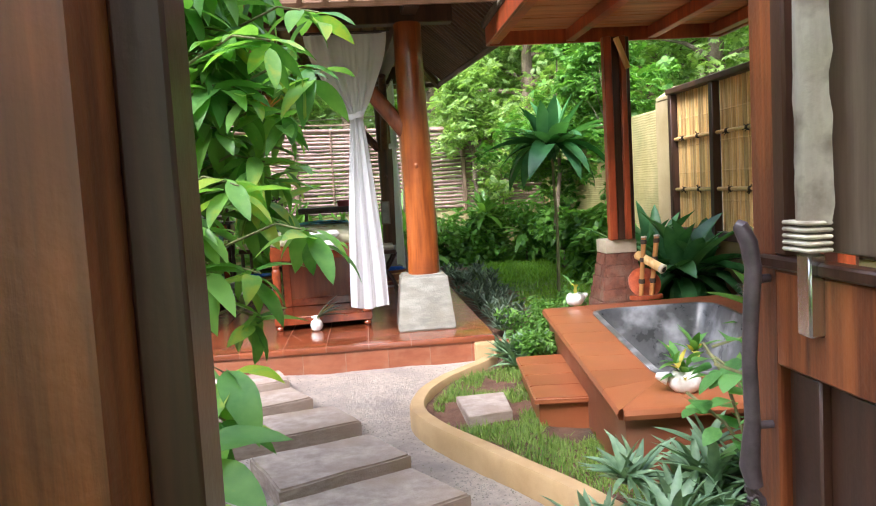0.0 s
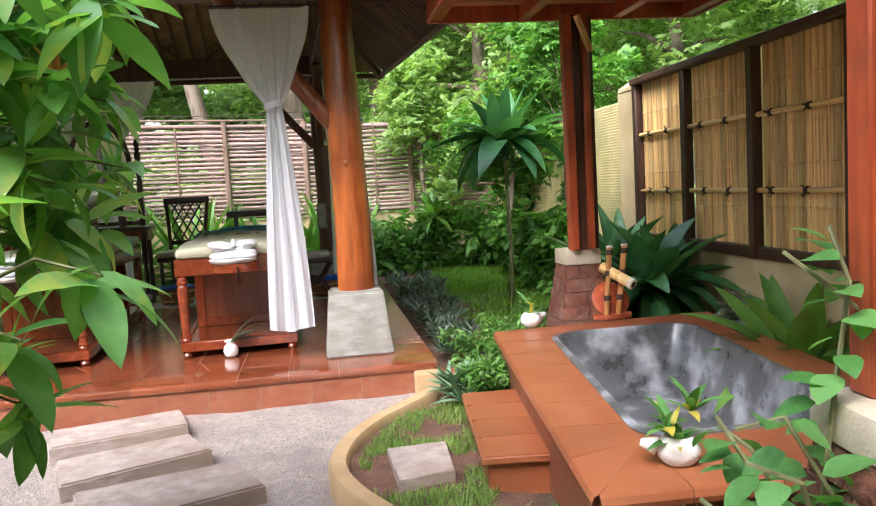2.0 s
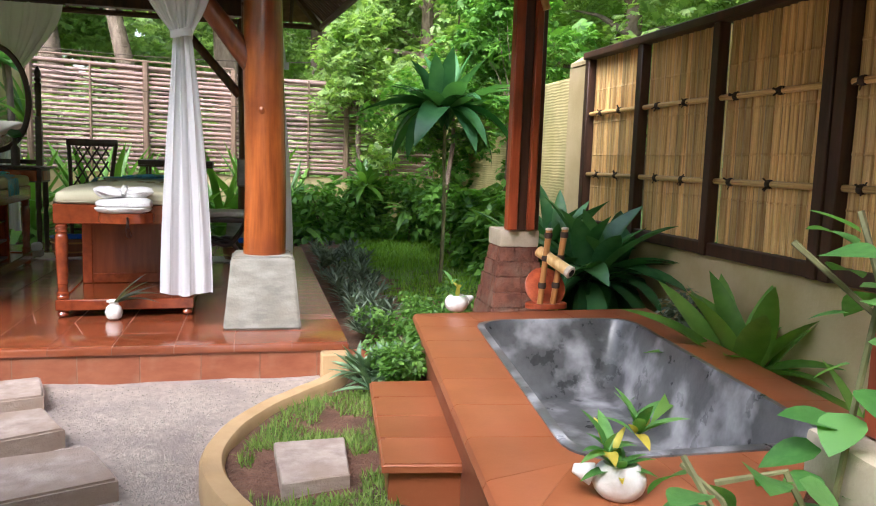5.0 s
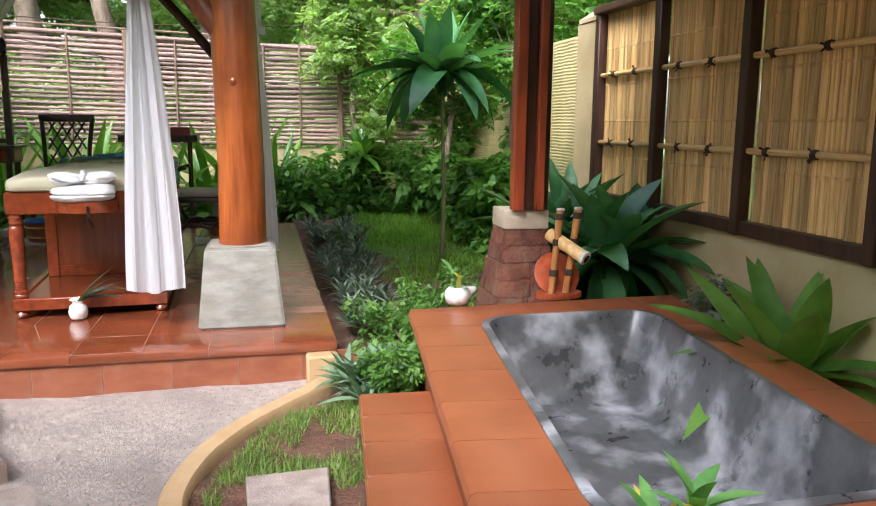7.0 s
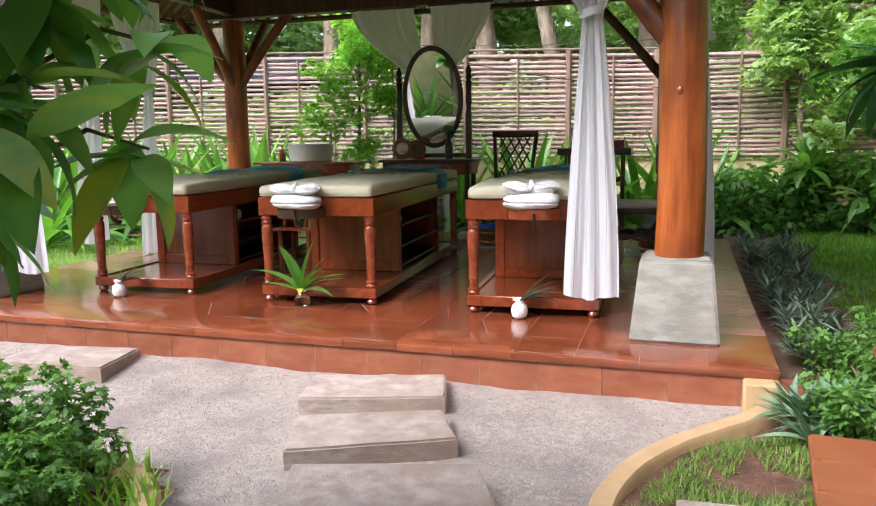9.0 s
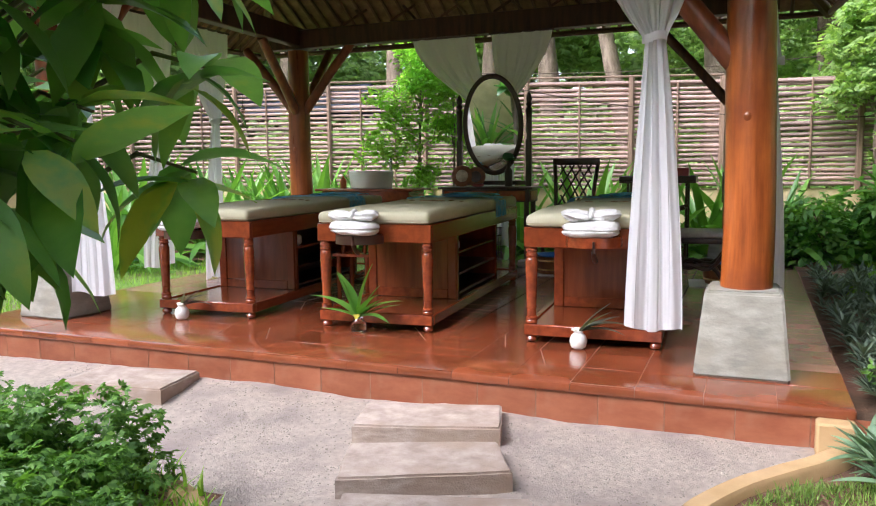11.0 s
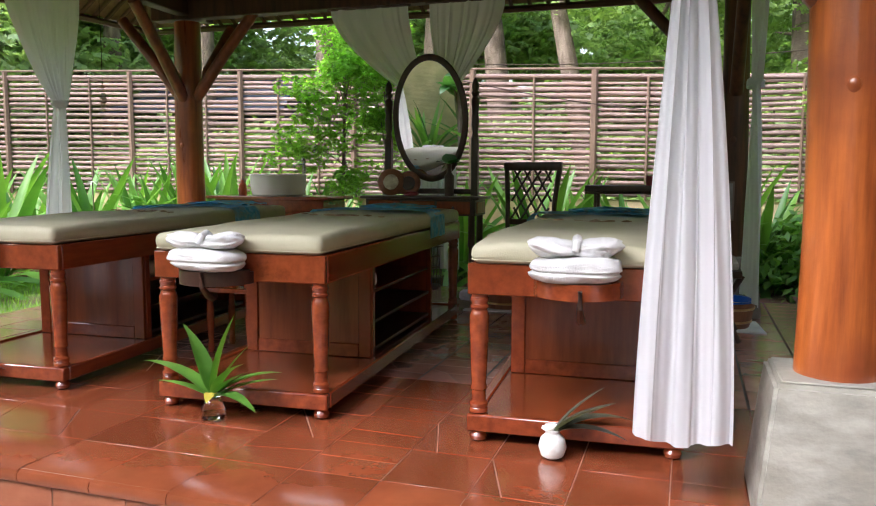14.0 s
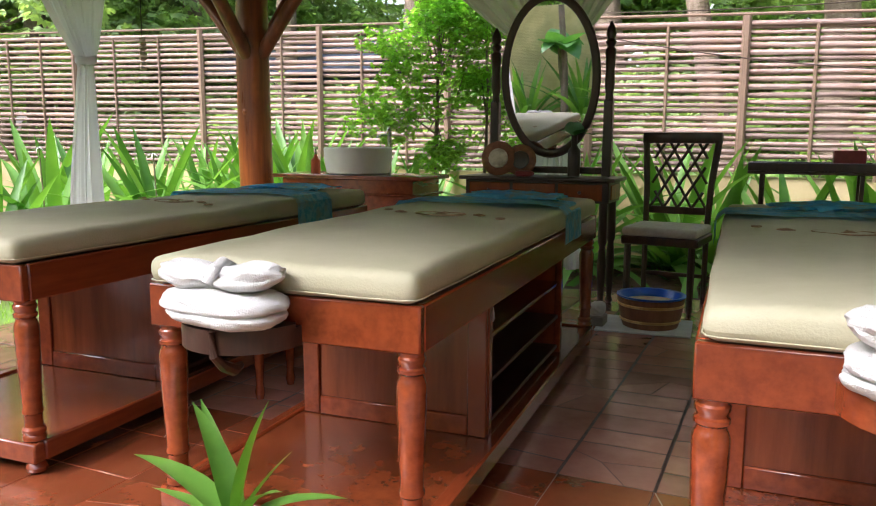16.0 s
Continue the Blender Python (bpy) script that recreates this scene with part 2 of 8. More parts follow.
M["towel"] = surface("white_terry", (0.60, 0.585, 0.57), (0.72, 0.71, 0.70), (12, 12, 12), (0.9, 1.0), 0.9, 260, 0.04, dist=0.006)
M["blue"] = surface("blue_batik", (0.12, 0.52, 0.80), (0.34, 0.70, 0.90), (26, 26, 26), (0.7, 0.85), 0.3, 120, 0.1, (0.42, 0.50, 0.50), 14.0, dist=0.003, lo=0.4, hi=0.55)
M["darkblue"] = surface("blue_cloth", (0.08, 0.46, 0.72), (0.22, 0.64, 0.86), (22, 22, 22), (0.75, 0.9), 0.4, 120, 0.1, (0.34, 0.36, 0.26), 16.0, dist=0.003)
M["stitch"] = surface("brown_stitching", (0.20, 0.12, 0.06), (0.33, 0.22, 0.12), (40, 40, 40), (0.7, 0.9), 0.3, 160, 0.1, dist=0.002)
M["pot"] = surface("white_pot", (0.62, 0.60, 0.56), (0.76, 0.75, 0.72), (30, 30, 30), (0.35, 0.5), 0.5, 70, 0.05, (0.5, 0.42, 0.36), 9.0, dist=0.004)
M["ceramic"] = surface("white_ceramic", (0.78, 0.78, 0.76), (0.84, 0.84, 0.83), (5, 5, 5), (0.25, 0.35), 0.1, 90, 0.0, dist=0.002)
M["bark"] = surface("bark", (0.17, 0.12, 0.085), (0.33, 0.25, 0.19), (9, 9, 2.5), (0.85, 0.95), 0.9, 40, 0.15, (0.11, 0.08, 0.05), 1.6, dist=0.03)
M["stem"] = surface("green_stem", (0.10, 0.10, 0.04), (0.20, 0.19, 0.08), (20, 20, 5), (0.6, 0.8), 0.3, 50, 0.1, dist=0.003)
M["wood2"] = surface("bucket_wood", (0.16, 0.055, 0.025), (0.28, 0.11, 0.05), (20, 20, 3), (0.4, 0.6), 0.15, 60, 0.1, dist=0.003)
M["bluebowl"] = material("blue_plastic", (0.01, 0.10, 0.55), 0.3)[0]
M["redbox"] = surface("red_lacquer", (0.20, 0.015, 0.02), (0.28, 0.03, 0.03), (9, 9, 9), (0.35, 0.5), 0.1, 90, 0.0, dist=0.002)
M["seat"] = surface("seat_cloth", (0.42, 0.36, 0.28), (0.50, 0.44, 0.35), (30, 30, 30), (0.8, 0.95), 0.4, 160, 0.05, dist=0.003)
M["mirror"] = material("mirror_glass", (0.86, 0.87, 0.86), 0.015, 1.0)[0]
M["steel"] = material("steel", (0.6, 0.6, 0.6), 0.25, 1.0)[0]
M["iron"] = surface("iron_handle", (0.06, 0.045, 0.05), (0.12, 0.09, 0.10), (20, 20, 20), (0.25, 0.4), 0.15, 60, 0.0, dist=0.003)
M["bone"] = surface("bleached_carving", (0.60, 0.52, 0.40), (0.75, 0.68, 0.56), (30, 30, 6), (0.7, 0.85), 0.5, 60, 0.0, (0.30, 0.22, 0.15), 14.0, dist=0.004)
M["dark"] = material("shadow_gap", (0.012, 0.010, 0.009), 0.8)[0]
M["bluecover"] = surface("blue_sheet_roof", (0.05, 0.07, 0.12), (0.12, 0.14, 0.2), (2, 20, 2), (0.6, 0.8), 0.3, 30, 0.0, dist=0.01)
M["petal"] = surface("white_petal", (0.75, 0.72, 0.62), (0.85, 0.83, 0.75), (20, 20, 20), (0.5, 0.6), 0.1, 60, 0.0, dist=0.002)

M["mango"] = leafy("broad_leaf", (0.085, 0.24, 0.05), (0.24, 0.46, 0.11), 0.34, 0.42, island=False, scale=3, spot=(0.40, 0.50, 0.09))
M["mangofar"] = leafy("broad_leaf_inner", (0.085, 0.23, 0.05), (0.23, 0.44, 0.10), 0.34, 0.42, scale=3)
M["darkleaf"] = leafy("dark_leaf", (0.045, 0.15, 0.055), (0.11, 0.28, 0.10), 0.22, 0.22, island=False)
M["strap"] = leafy("strap_leaf", (0.07, 0.19, 0.03), (0.21, 0.41, 0.075), 0.34, 0.34, island=False)
M["vine"] = leafy("vine_leaf", (0.075, 0.22, 0.05), (0.16, 0.36, 0.10), 0.4, 0.35, island=False)
M["silver"] = leafy("silver_leaf", (0.07, 0.105, 0.07), (0.19, 0.24, 0.17), 0.42, 0.18)
M["rhoeo"] = leafy("rhoeo_leaf", (0.10, 0.18, 0.10), (0.25, 0.37, 0.22), 0.40, 0.2)
M["fern"] = leafy("small_leaf", (0.06, 0.15, 0.02), (0.17, 0.33, 0.06), 0.5, 0.35)
M["shrub"] = leafy("shrub_leaf", (0.07, 0.19, 0.03), (0.20, 0.40, 0.075), 0.42, 0.4)
M["climber"] = leafy("climber_leaf", (0.16, 0.34, 0.04), (0.34, 0.58, 0.10), 0.5, 0.6)
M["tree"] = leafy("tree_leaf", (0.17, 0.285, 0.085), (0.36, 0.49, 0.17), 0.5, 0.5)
# far foliage: distance haze is mixed into this paler, greyer leaf green
M["tree2"] = leafy("tree_leaf_haze", (0.26, 0.37, 0.18), (0.46, 0.57, 0.30), 0.55, 0.5)
M["grass"] = leafy("grass_blade", (0.12, 0.26, 0.02), (0.28, 0.46, 0.06), 0.5, 0.45)
M["spoutcane"] = surface("spout_cane", (0.30, 0.11, 0.03), (0.50, 0.24, 0.07), (20, 20, 3), (0.3, 0.45), 0.15, 50, 0.1, dist=0.003)
M["bedgrass"] = leafy("bed_blade", (0.10, 0.19, 0.03), (0.27, 0.38, 0.09), 0.6, 0.35)
M["drygrass"] = leafy("dry_blade", (0.12, 0.18, 0.04), (0.30, 0.27, 0.10), 0.6, 0.3)
M["yellowleaf"] = leafy("yellow_leaf", (0.45, 0.40, 0.04), (0.6, 0.5, 0.08), 0.45, 0.3)
M["vaseleaf"] = leafy("vase_leaf", (0.045, 0.14, 0.02), (0.12, 0.27, 0.04), 0.35, 0.25, island=False)
M["purple"] = leafy("bronze_leaf", (0.06, 0.06, 0.05), (0.14, 0.16, 0.10), 0.4, 0.2, island=False)

# sheer white cotton
m, n, l, b = material("white_cotton", (0.81, 0.81, 0.84), 0.85)
tr = n.new("ShaderNodeBsdfTranslucent")
tr.inputs["Color"].default_value = (0.80, 0.79, 0.78, 1)
mx = n.new("ShaderNodeMixShader")
mx.inputs[0].default_value = 0.5
wv = n.new("ShaderNodeTexNoise")
wv.inputs["Scale"].default_value = 120
bp = n.new("ShaderNodeBump")
bp.inputs["Strength"].default_value, bp.inputs["Distance"].default_value = 0.2, 0.002
tc = n.new("ShaderNodeTexCoord")
l.new(tc.outputs["Object"], wv.inputs["Vector"])
l.new(wv.outputs["Fac"], bp.inputs["Height"])
l.new(bp.outputs[0], b.inputs["Normal"])
l.new(b.outputs[0], mx.inputs[1])
l.new(tr.outputs[0], mx.inputs[2])
l.new(mx.outputs[0], n["Material Output"].inputs["Surface"])
M["cotton"] = m
# still water: clear, with a true mirror sheen
m, n, l, b = material("water", (0.9, 0.95, 0.95), 0.02, 0, 0.5)
b.inputs["Transmission Weight"].default_value, b.inputs["IOR"].default_value = 1.0, 1.33
nz = n.new("ShaderNodeTexNoise")
nz.inputs["Scale"].default_value, nz.inputs["Detail"].default_value = 3.5, 2
bp = n.new("ShaderNodeBump")
bp.inputs["Strength"].default_value, bp.inputs["Distance"].default_value = 0.12, 0.01
l.new(nz.outputs["Fac"], bp.inputs["Height"])
l.new(bp.outputs[0], b.inputs["Normal"])
M["water"] = m
m, n, l, b = material("clear_glass", (0.95, 0.97, 0.96), 0.03)
b.inputs["Transmission Weight"].default_value = 1.0
M["glass"] = m
# carved wall panels: fine wavy courses
m = M["carved"] = surface("carved_plaster", (0.50, 0.42, 0.17), (0.66, 0.55, 0.26), (3, 3, 3), (0.75, 0.9), 0.3, 60, 0.0, (0.36, 0.33, 0.14), 1.6, dist=0.006)
n, l = m.node_tree.nodes, m.node_tree.links
wv = n.new("ShaderNodeTexWave")
wv.bands_direction = "Z"
wv.inputs["Scale"].default_value, wv.inputs["Distortion"].default_value, wv.inputs["Detail"].default_value = 12.0, 3.0, 2
tc = n.new("ShaderNodeTexCoord")
l.new(tc.outputs["Object"], wv.inputs["Vector"])
b2 = n.new("ShaderNodeBump")
b2.inputs["Strength"].default_value, b2.inputs["Distance"].default_value = 0.6, 0.006
l.new(wv.outputs["Fac"], b2.inputs["Height"])
l.new(n["Bump"].outputs[0], b2.inputs["Normal"])
l.new(b2.outputs[0], n["Principled BSDF"].inputs["Normal"])

# ---- building blocks ----
rng = random.Random(7)
LINK = scene.collection.objects.link


def mesh_from(name, verts, faces, mat, smooth=False):
    me = bpy.data.meshes.new(name)
    me.from_pydata([tuple(v) for v in verts], [], [tuple(f) for f in faces])
    me.materials.append(mat)
    if smooth:
        me.polygons.foreach_set("use_smooth", [True] * len(me.polygons))
    me.update()
    return me


def obj(name, me, parent=None, m=None, label=""):
    o = new(name, me)
    if parent is not None:
        o.parent = parent
    if m is not None:
        o.matrix_basis = m
    if label:
        o["label"] = label
    return o


def part(name, bm, mat, parent=None, label="", smooth=True, m=None):
    me = bpy.data.meshes.new(name)
    bm.to_mesh(me)
    bm.free()
    me.materials.append(mat)
    if smooth:
        me.polygons.foreach_set("use_smooth", [True] * len(me.polygons))
        me.set_sharp_from_angle(angle=radians(38))
    return obj(name, me, parent, m, label)


def thing(name, label, category, x=0, y=0, z=0, group="", rz=0, kind=""):
    o = new(name)
    o.empty_display_size = 0.1
    o.matrix_basis = pose(x, y, z, 0, 0, rz)
    return tagged(o, label, category, group, kind)


def box(bm, x0, y0, z0, x1, y1, z1, bevel=0.0, seg=1, m=None):
    r = bmesh.ops.create_cube(bm, size=1)
    vs = r["verts"]
    for v in vs:
        v.co = Vector(((x0 + x1) / 2 + v.co.x * (x1 - x0), (y0 + y1) / 2 + v.co.y * (y1 - y0), (z0 + z1) / 2 + v.co.z * (z1 - z0)))
    if bevel:
        es = list({e for v in vs for e in v.link_edges})
        r = bmesh.ops.bevel(bm, geom=es, offset=bevel, segments=seg, affect="EDGES", profile=0.6)
        vs = list({v for f in r["faces"] for v in f.verts} | {v for v in vs if v.is_valid})
    if m is not None:
        bmesh.ops.transform(bm, matrix=m, verts=vs)
    return bm


def lathe(bm, prof, cx=0, cy=0, seg=16, m=None):
    """prof: (radius, height) from the bottom up; closed at both ends."""
    rings = []
    for r, z in prof:
        rings.append([bm.verts.new((cx + r * math.cos(2 * math.pi * i / seg), cy + r * math.sin(2 * math.pi * i / seg), z)) for i in range(seg)])
    for a, b in zip(rings, rings[1:]):
        for i in range(seg):
            bm.faces.new((a[i], a[(i + 1) % seg], b[(i + 1) % seg], b[i]))
    bm.faces.new(rings[0][::-1])
    bm.faces.new(rings[-1])
    if m is not None:
        bmesh.ops.transform(bm, matrix=m, verts=[v for q in rings for v in q])
    return bm


def tube(bm, pts, rad, seg=8, cap=True):
    """A round bar along points; rad: one radius or one for each point."""
    pts = [Vector(p) for p in pts]
    rads = rad if isinstance(rad, (list, tuple)) else [rad] * len(pts)
    rings, up = [], Vector((0, 0, 1))
    for i, p in enumerate(pts):
        t = (pts[min(i + 1, len(pts) - 1)] - pts[max(i - 1, 0)]).normalized()
        a = t.cross(up if abs(t.z) < 0.95 else Vector((1, 0, 0))).normalized()
        b = t.cross(a)
        rings.append([bm.verts.new(p + (a * math.cos(2 * math.pi * k / seg) + b * math.sin(2 * math.pi * k / seg)) * rads[i]) for k in range(seg)])
    for a, b in zip(rings, rings[1:]):
        for k in range(seg):
            bm.faces.new((a[k], b[k], b[(k + 1) % seg], a[(k + 1) % seg]))
    if cap:
        bm.faces.new(rings[0])
        bm.faces.new(rings[-1][::-1])
    return bm


def prism(bm, poly, z0, z1, bevel=0.0, seg=1):
    """A slab with a flat outline (x, y)."""
    a = [bm.verts.new((x, y, z0)) for x, y in poly]
    b = [bm.verts.new((x, y, z1)) for x, y in poly]
    n = len(poly)
    area = sum(poly[i][0] * poly[(i + 1) % n][1] - poly[(i + 1) % n][0] * poly[i][1] for i in range(n))
    fs = []
    for i in range(n):
        fs.append(bm.faces.new((a[i], a[(i + 1) % n], b[(i + 1) % n], b[i])))
    fs += [bm.faces.new(a[::-1]), bm.faces.new(b)]
    if area < 0:
        bmesh.ops.reverse_faces(bm, faces=fs)
    if bevel:
        es = [e for e in bm.edges if e.verts[0] in b and e.verts[1] in b]
        bmesh.ops.bevel(bm, geom=es, offset=bevel, segments=seg, affect="EDGES")
    return bm


def aim(p0, p1, r=1.0):
    """The pose that lays a unit pole (z from 0 to 1) from p0 to p1, r thick."""
    p0, p1 = Vector(p0), Vector(p1)
    d = p1 - p0
    q = d.to_track_quat("Z", "Y").to_matrix().to_4x4()
    return Matrix.Translation(p0) @ q @ Matrix.Diagonal((r, r, d.length, 1))


def pole_mesh(name, mat, seg=8, knots=0, wob=0.06, seed=1):
    r = random.Random(seed)
    bm, prof = bmesh.new(), []
    k = 5
    for i in range(k + 1):
        prof.append((1 + r.uniform(-wob, wob), i / k))
        if knots and 0 < i < k:
            prof += [(1.0 + wob * 2.2, i / k + 0.006), (1.0, i / k + 0.014)]
    lathe(bm, prof, seg=seg)
    me = bpy.data.meshes.new(name)
    bm.to_mesh(me)
    bm.free()
    me.materials.append(mat)
    me.polygons.foreach_set("use_smooth", [True] * len(me.polygons))
    me.set_sharp_from_angle(angle=radians(50))
    return me


# ---- leaves ----
def leaf_data(length, width, droop=0.5, fold=0.18, seg=6, tip=0.75, base=0.35, wave=0.0):
    """One leaf along +y from the origin, arching down, folded on its midrib."""
    v, f = [], []
    y = z = 0.0
    for i in range(seg + 1):
        s = i / seg
        a = droop * s
        if i:
            y += length / seg * math.cos(a * 1.15)
            z -= length / seg * math.sin(a * 1.15)
        w = width / 2 * (math.sin(math.pi * min(1.0, s ** tip)) ** 0.8 if 0 < s < 1 else 0.0)
        w = max(w, width * 0.03 if s < 1 else 0.0)
        k = wave * width * math.sin(s * 17)
        v += [(-w, y, z + w * fold * 2 + k), (0, y, z), (w, y, z + w * fold * 2 - k)]
        if i:
            b = 3 * i
            f += [(b - 3, b - 2, b + 1, b), (b - 2, b - 1, b + 2, b + 1)]
    return v, f


def leaf_mesh(name, mat, **k):
    v, f = leaf_data(**k)
    return mesh_from(name, v, f, mat, True)


def scatter(name, mat, frames, leaf, parent=None, label="", smooth=True):
    """Many small leaves in one mesh. frames: n x 4 x 4 matrices; leaf: (verts, faces)."""
    v = np.array(leaf[0], float)
    sizes = np.array([len(q) for q in leaf[1]])
    flat_ = np.array([i for q in leaf[1] for i in q])
    fr = np.asarray(frames)
    if fr.size == 0:
        return None
    vv = np.einsum("nij,kj->nki", fr[:, :3, :3], v) + fr[:, None, :3, 3]
    nv, n = len(v), len(fr)
    loops = (flat_[None] + (np.arange(n) * nv)[:, None]).reshape(-1)
    tot = np.tile(sizes, n)
    ff = tot
    me = bpy.data.meshes.new(name)
    me.vertices.add(n * nv)
    me.vertices.foreach_set("co", vv.reshape(-1))
    me.loops.add(len(loops))
    me.loops.foreach_set("vertex_index", loops)
    me.polygons.add(len(tot))
    me.polygons.foreach_set("loop_start", np.concatenate([[0], np.cumsum(tot)[:-1]]))
    if smooth:
        me.polygons.foreach_set("use_smooth", [True] * len(ff))
    me.materials.append(mat)
    me.update(calc_edges=True)
    me.validate()
    return obj(name, me, parent, None, label)


def frames_from(pos, yaw, pitch, size, roll=None):
    """Leaf frames: pos n x 3, yaw about z, pitch up from level, size."""
    n = len(pos)
    roll = np.zeros(n) if roll is None else roll
    cy, sy, cp, sp, cr, sr = np.cos(yaw), np.sin(yaw), np.cos(pitch), np.sin(pitch), np.cos(roll), np.sin(roll)
    y = np.stack([-sy * cp, cy * cp, sp], 1)
    x0 = np.stack([cy, sy, np.zeros(n)], 1)
    z0 = np.cross(x0, y)
    x = x0 * cr[:, None] + z0 * sr[:, None]
    z = np.cross(x, y)
    m = np.zeros((n, 4, 4))
    m[:, :3, 0], m[:, :3, 1], m[:, :3, 2], m[:, :3, 3], m[:, 3, 3] = x * size[:, None], y * size[:, None], z * size[:, None], pos, 1
    return m


QUADLEAF = ([(0, 0, 0), (-0.26, 0.45, 0.05), (0, 1, -0.12), (0.26, 0.45, 0.05), (0, 0.45, 0)], [(0, 4, 1), (0, 3, 4), (4, 3, 2), (1, 4, 2)])
SPRAY = ([], [])
for _k in range(5):                                   # a twig of five leaflets
    _a, _o = radians(-64 + 32 * _k), 4 * _k
    _c, _s = math.cos(_a), math.sin(_a)
    for _x, _y, _z in ((0, 0.1, 0), (-0.2, 0.6, 0.06), (0, 1.0, -0.1), (0.2, 0.6, 0.06)):
        SPRAY[0].append((_x * _c + _y * _s, -_x * _s + _y * _c, _z - 0.04 * abs(_k - 2)))
    SPRAY[1].append((_o, _o + 3, _o + 2, _o + 1))


def clumps(nr, centers, per, spread, size, flat=0.8, leaf=None):
    """Leaf frames gathered in clumps round the centres."""
    c = np.repeat(np.asarray(centers, float), per, 0)
    n = len(c)
    d = nr.normal(size=(n, 3))
    d /= np.linalg.norm(d, axis=1)[:, None]
    rad = spread * nr.uniform(0.25, 1.0, n) ** 0.6
    p = c + d * rad[:, None] * np.array([1, 1, flat])
    yaw = np.arctan2(-d[:, 0], d[:, 1]) + nr.normal(0, 0.7, n)
    return frames_from(p, yaw, nr.normal(-0.25, 0.45, n), nr.uniform(0.7, 1.25, n) * size, nr.normal(0, 0.5, n))


# ---- plants ----
def rosette(name, label, category, x, y, z, n, length, width, mat, seed, lean=(0.35, 1.35), droop=(0.3, 1.0), group="", trunk=0.0, tr=0.02, spread=0.03, leafname="leaf"):
    """A clump of strap leaves; each leaf is a part."""
    r = random.Random(seed)
    t = thing(name, label, category, x, y, z, group)
    ms = [leaf_mesh(leafname, mat, length=1, width=width / length, droop=d, fold=0.20, seg=8, tip=0.88) for d in (droop[0], (droop[0] + droop[1]) / 2, droop[1])]
    if trunk:
        bm = tube(bmesh.new(), [(0, 0, -0.02), (tr, 0, trunk * 0.4), (0, tr, trunk * 0.75), (0, 0, trunk)], [tr * 1.3, tr, tr * 0.9, tr * 1.1], 8)
        part("trunk", bm, M["stem"], t)
    for i in range(n):
        s = (i + 0.5) / n
        up = lean[1] + (lean[0] - lean[1]) * s + r.uniform(-0.12, 0.12)      # pitch: upright in the middle
        zb = trunk - 0.26 * (1 - s) if trunk > 1 else trunk + 0.02 * (1 - s)
        q = pose(r.uniform(-spread, spread), r.uniform(-spread, spread), zb, 0, 0, i * 137.5 + r.uniform(-15, 15)) @ pose(0, 0, 0, math.degrees(up), r.uniform(-14, 14), 0)
        k = length * 1.3 * r.uniform(0.75, 1.08) * (0.8 + 0.2 * s if n > 12 else 1)
        obj(leafname, ms[2 if s > 0.66 else (1 if s > 0.3 else 0)], t, q @ Matrix.Diagonal((k, k, k, 1)))
    return t


def bush(name, label, category, x, y, z, h, w, mat, seed, nclump=26, per=60, size=0.06, stems=5, group="", leaf=None, z0=0.25):
    nr = np.random.default_rng(seed)
    t = thing(name, label, category, x, y, z, group)
    bm = bmesh.new()
    cs = []
    for i in range(nclump):
        a, rr = nr.uniform(0, 6.283), w / 2 * nr.uniform(0.1, 1) ** 0.6
        zz = h * nr.uniform(z0, 0.93) * (1 - 0.35 * (rr / (w / 2)) ** 2)
        cs.append((rr * math.cos(a), rr * math.sin(a), zz))
    for i in range(stems):
        c = cs[i]
        tube(bm, [(c[0] * 0.1, c[1] * 0.1, 0), (c[0] * 0.5, c[1] * 0.5, c[2] * 0.6), c], [0.014, 0.010, 0.004], 5)
    part("branchwork", bm, M["stem"], t)
    scatter("foliage", mat, clumps(nr, cs, per, min(w, h) * 0.24, size), leaf or QUADLEAF, t)["kind"] = "stuff"
    return t


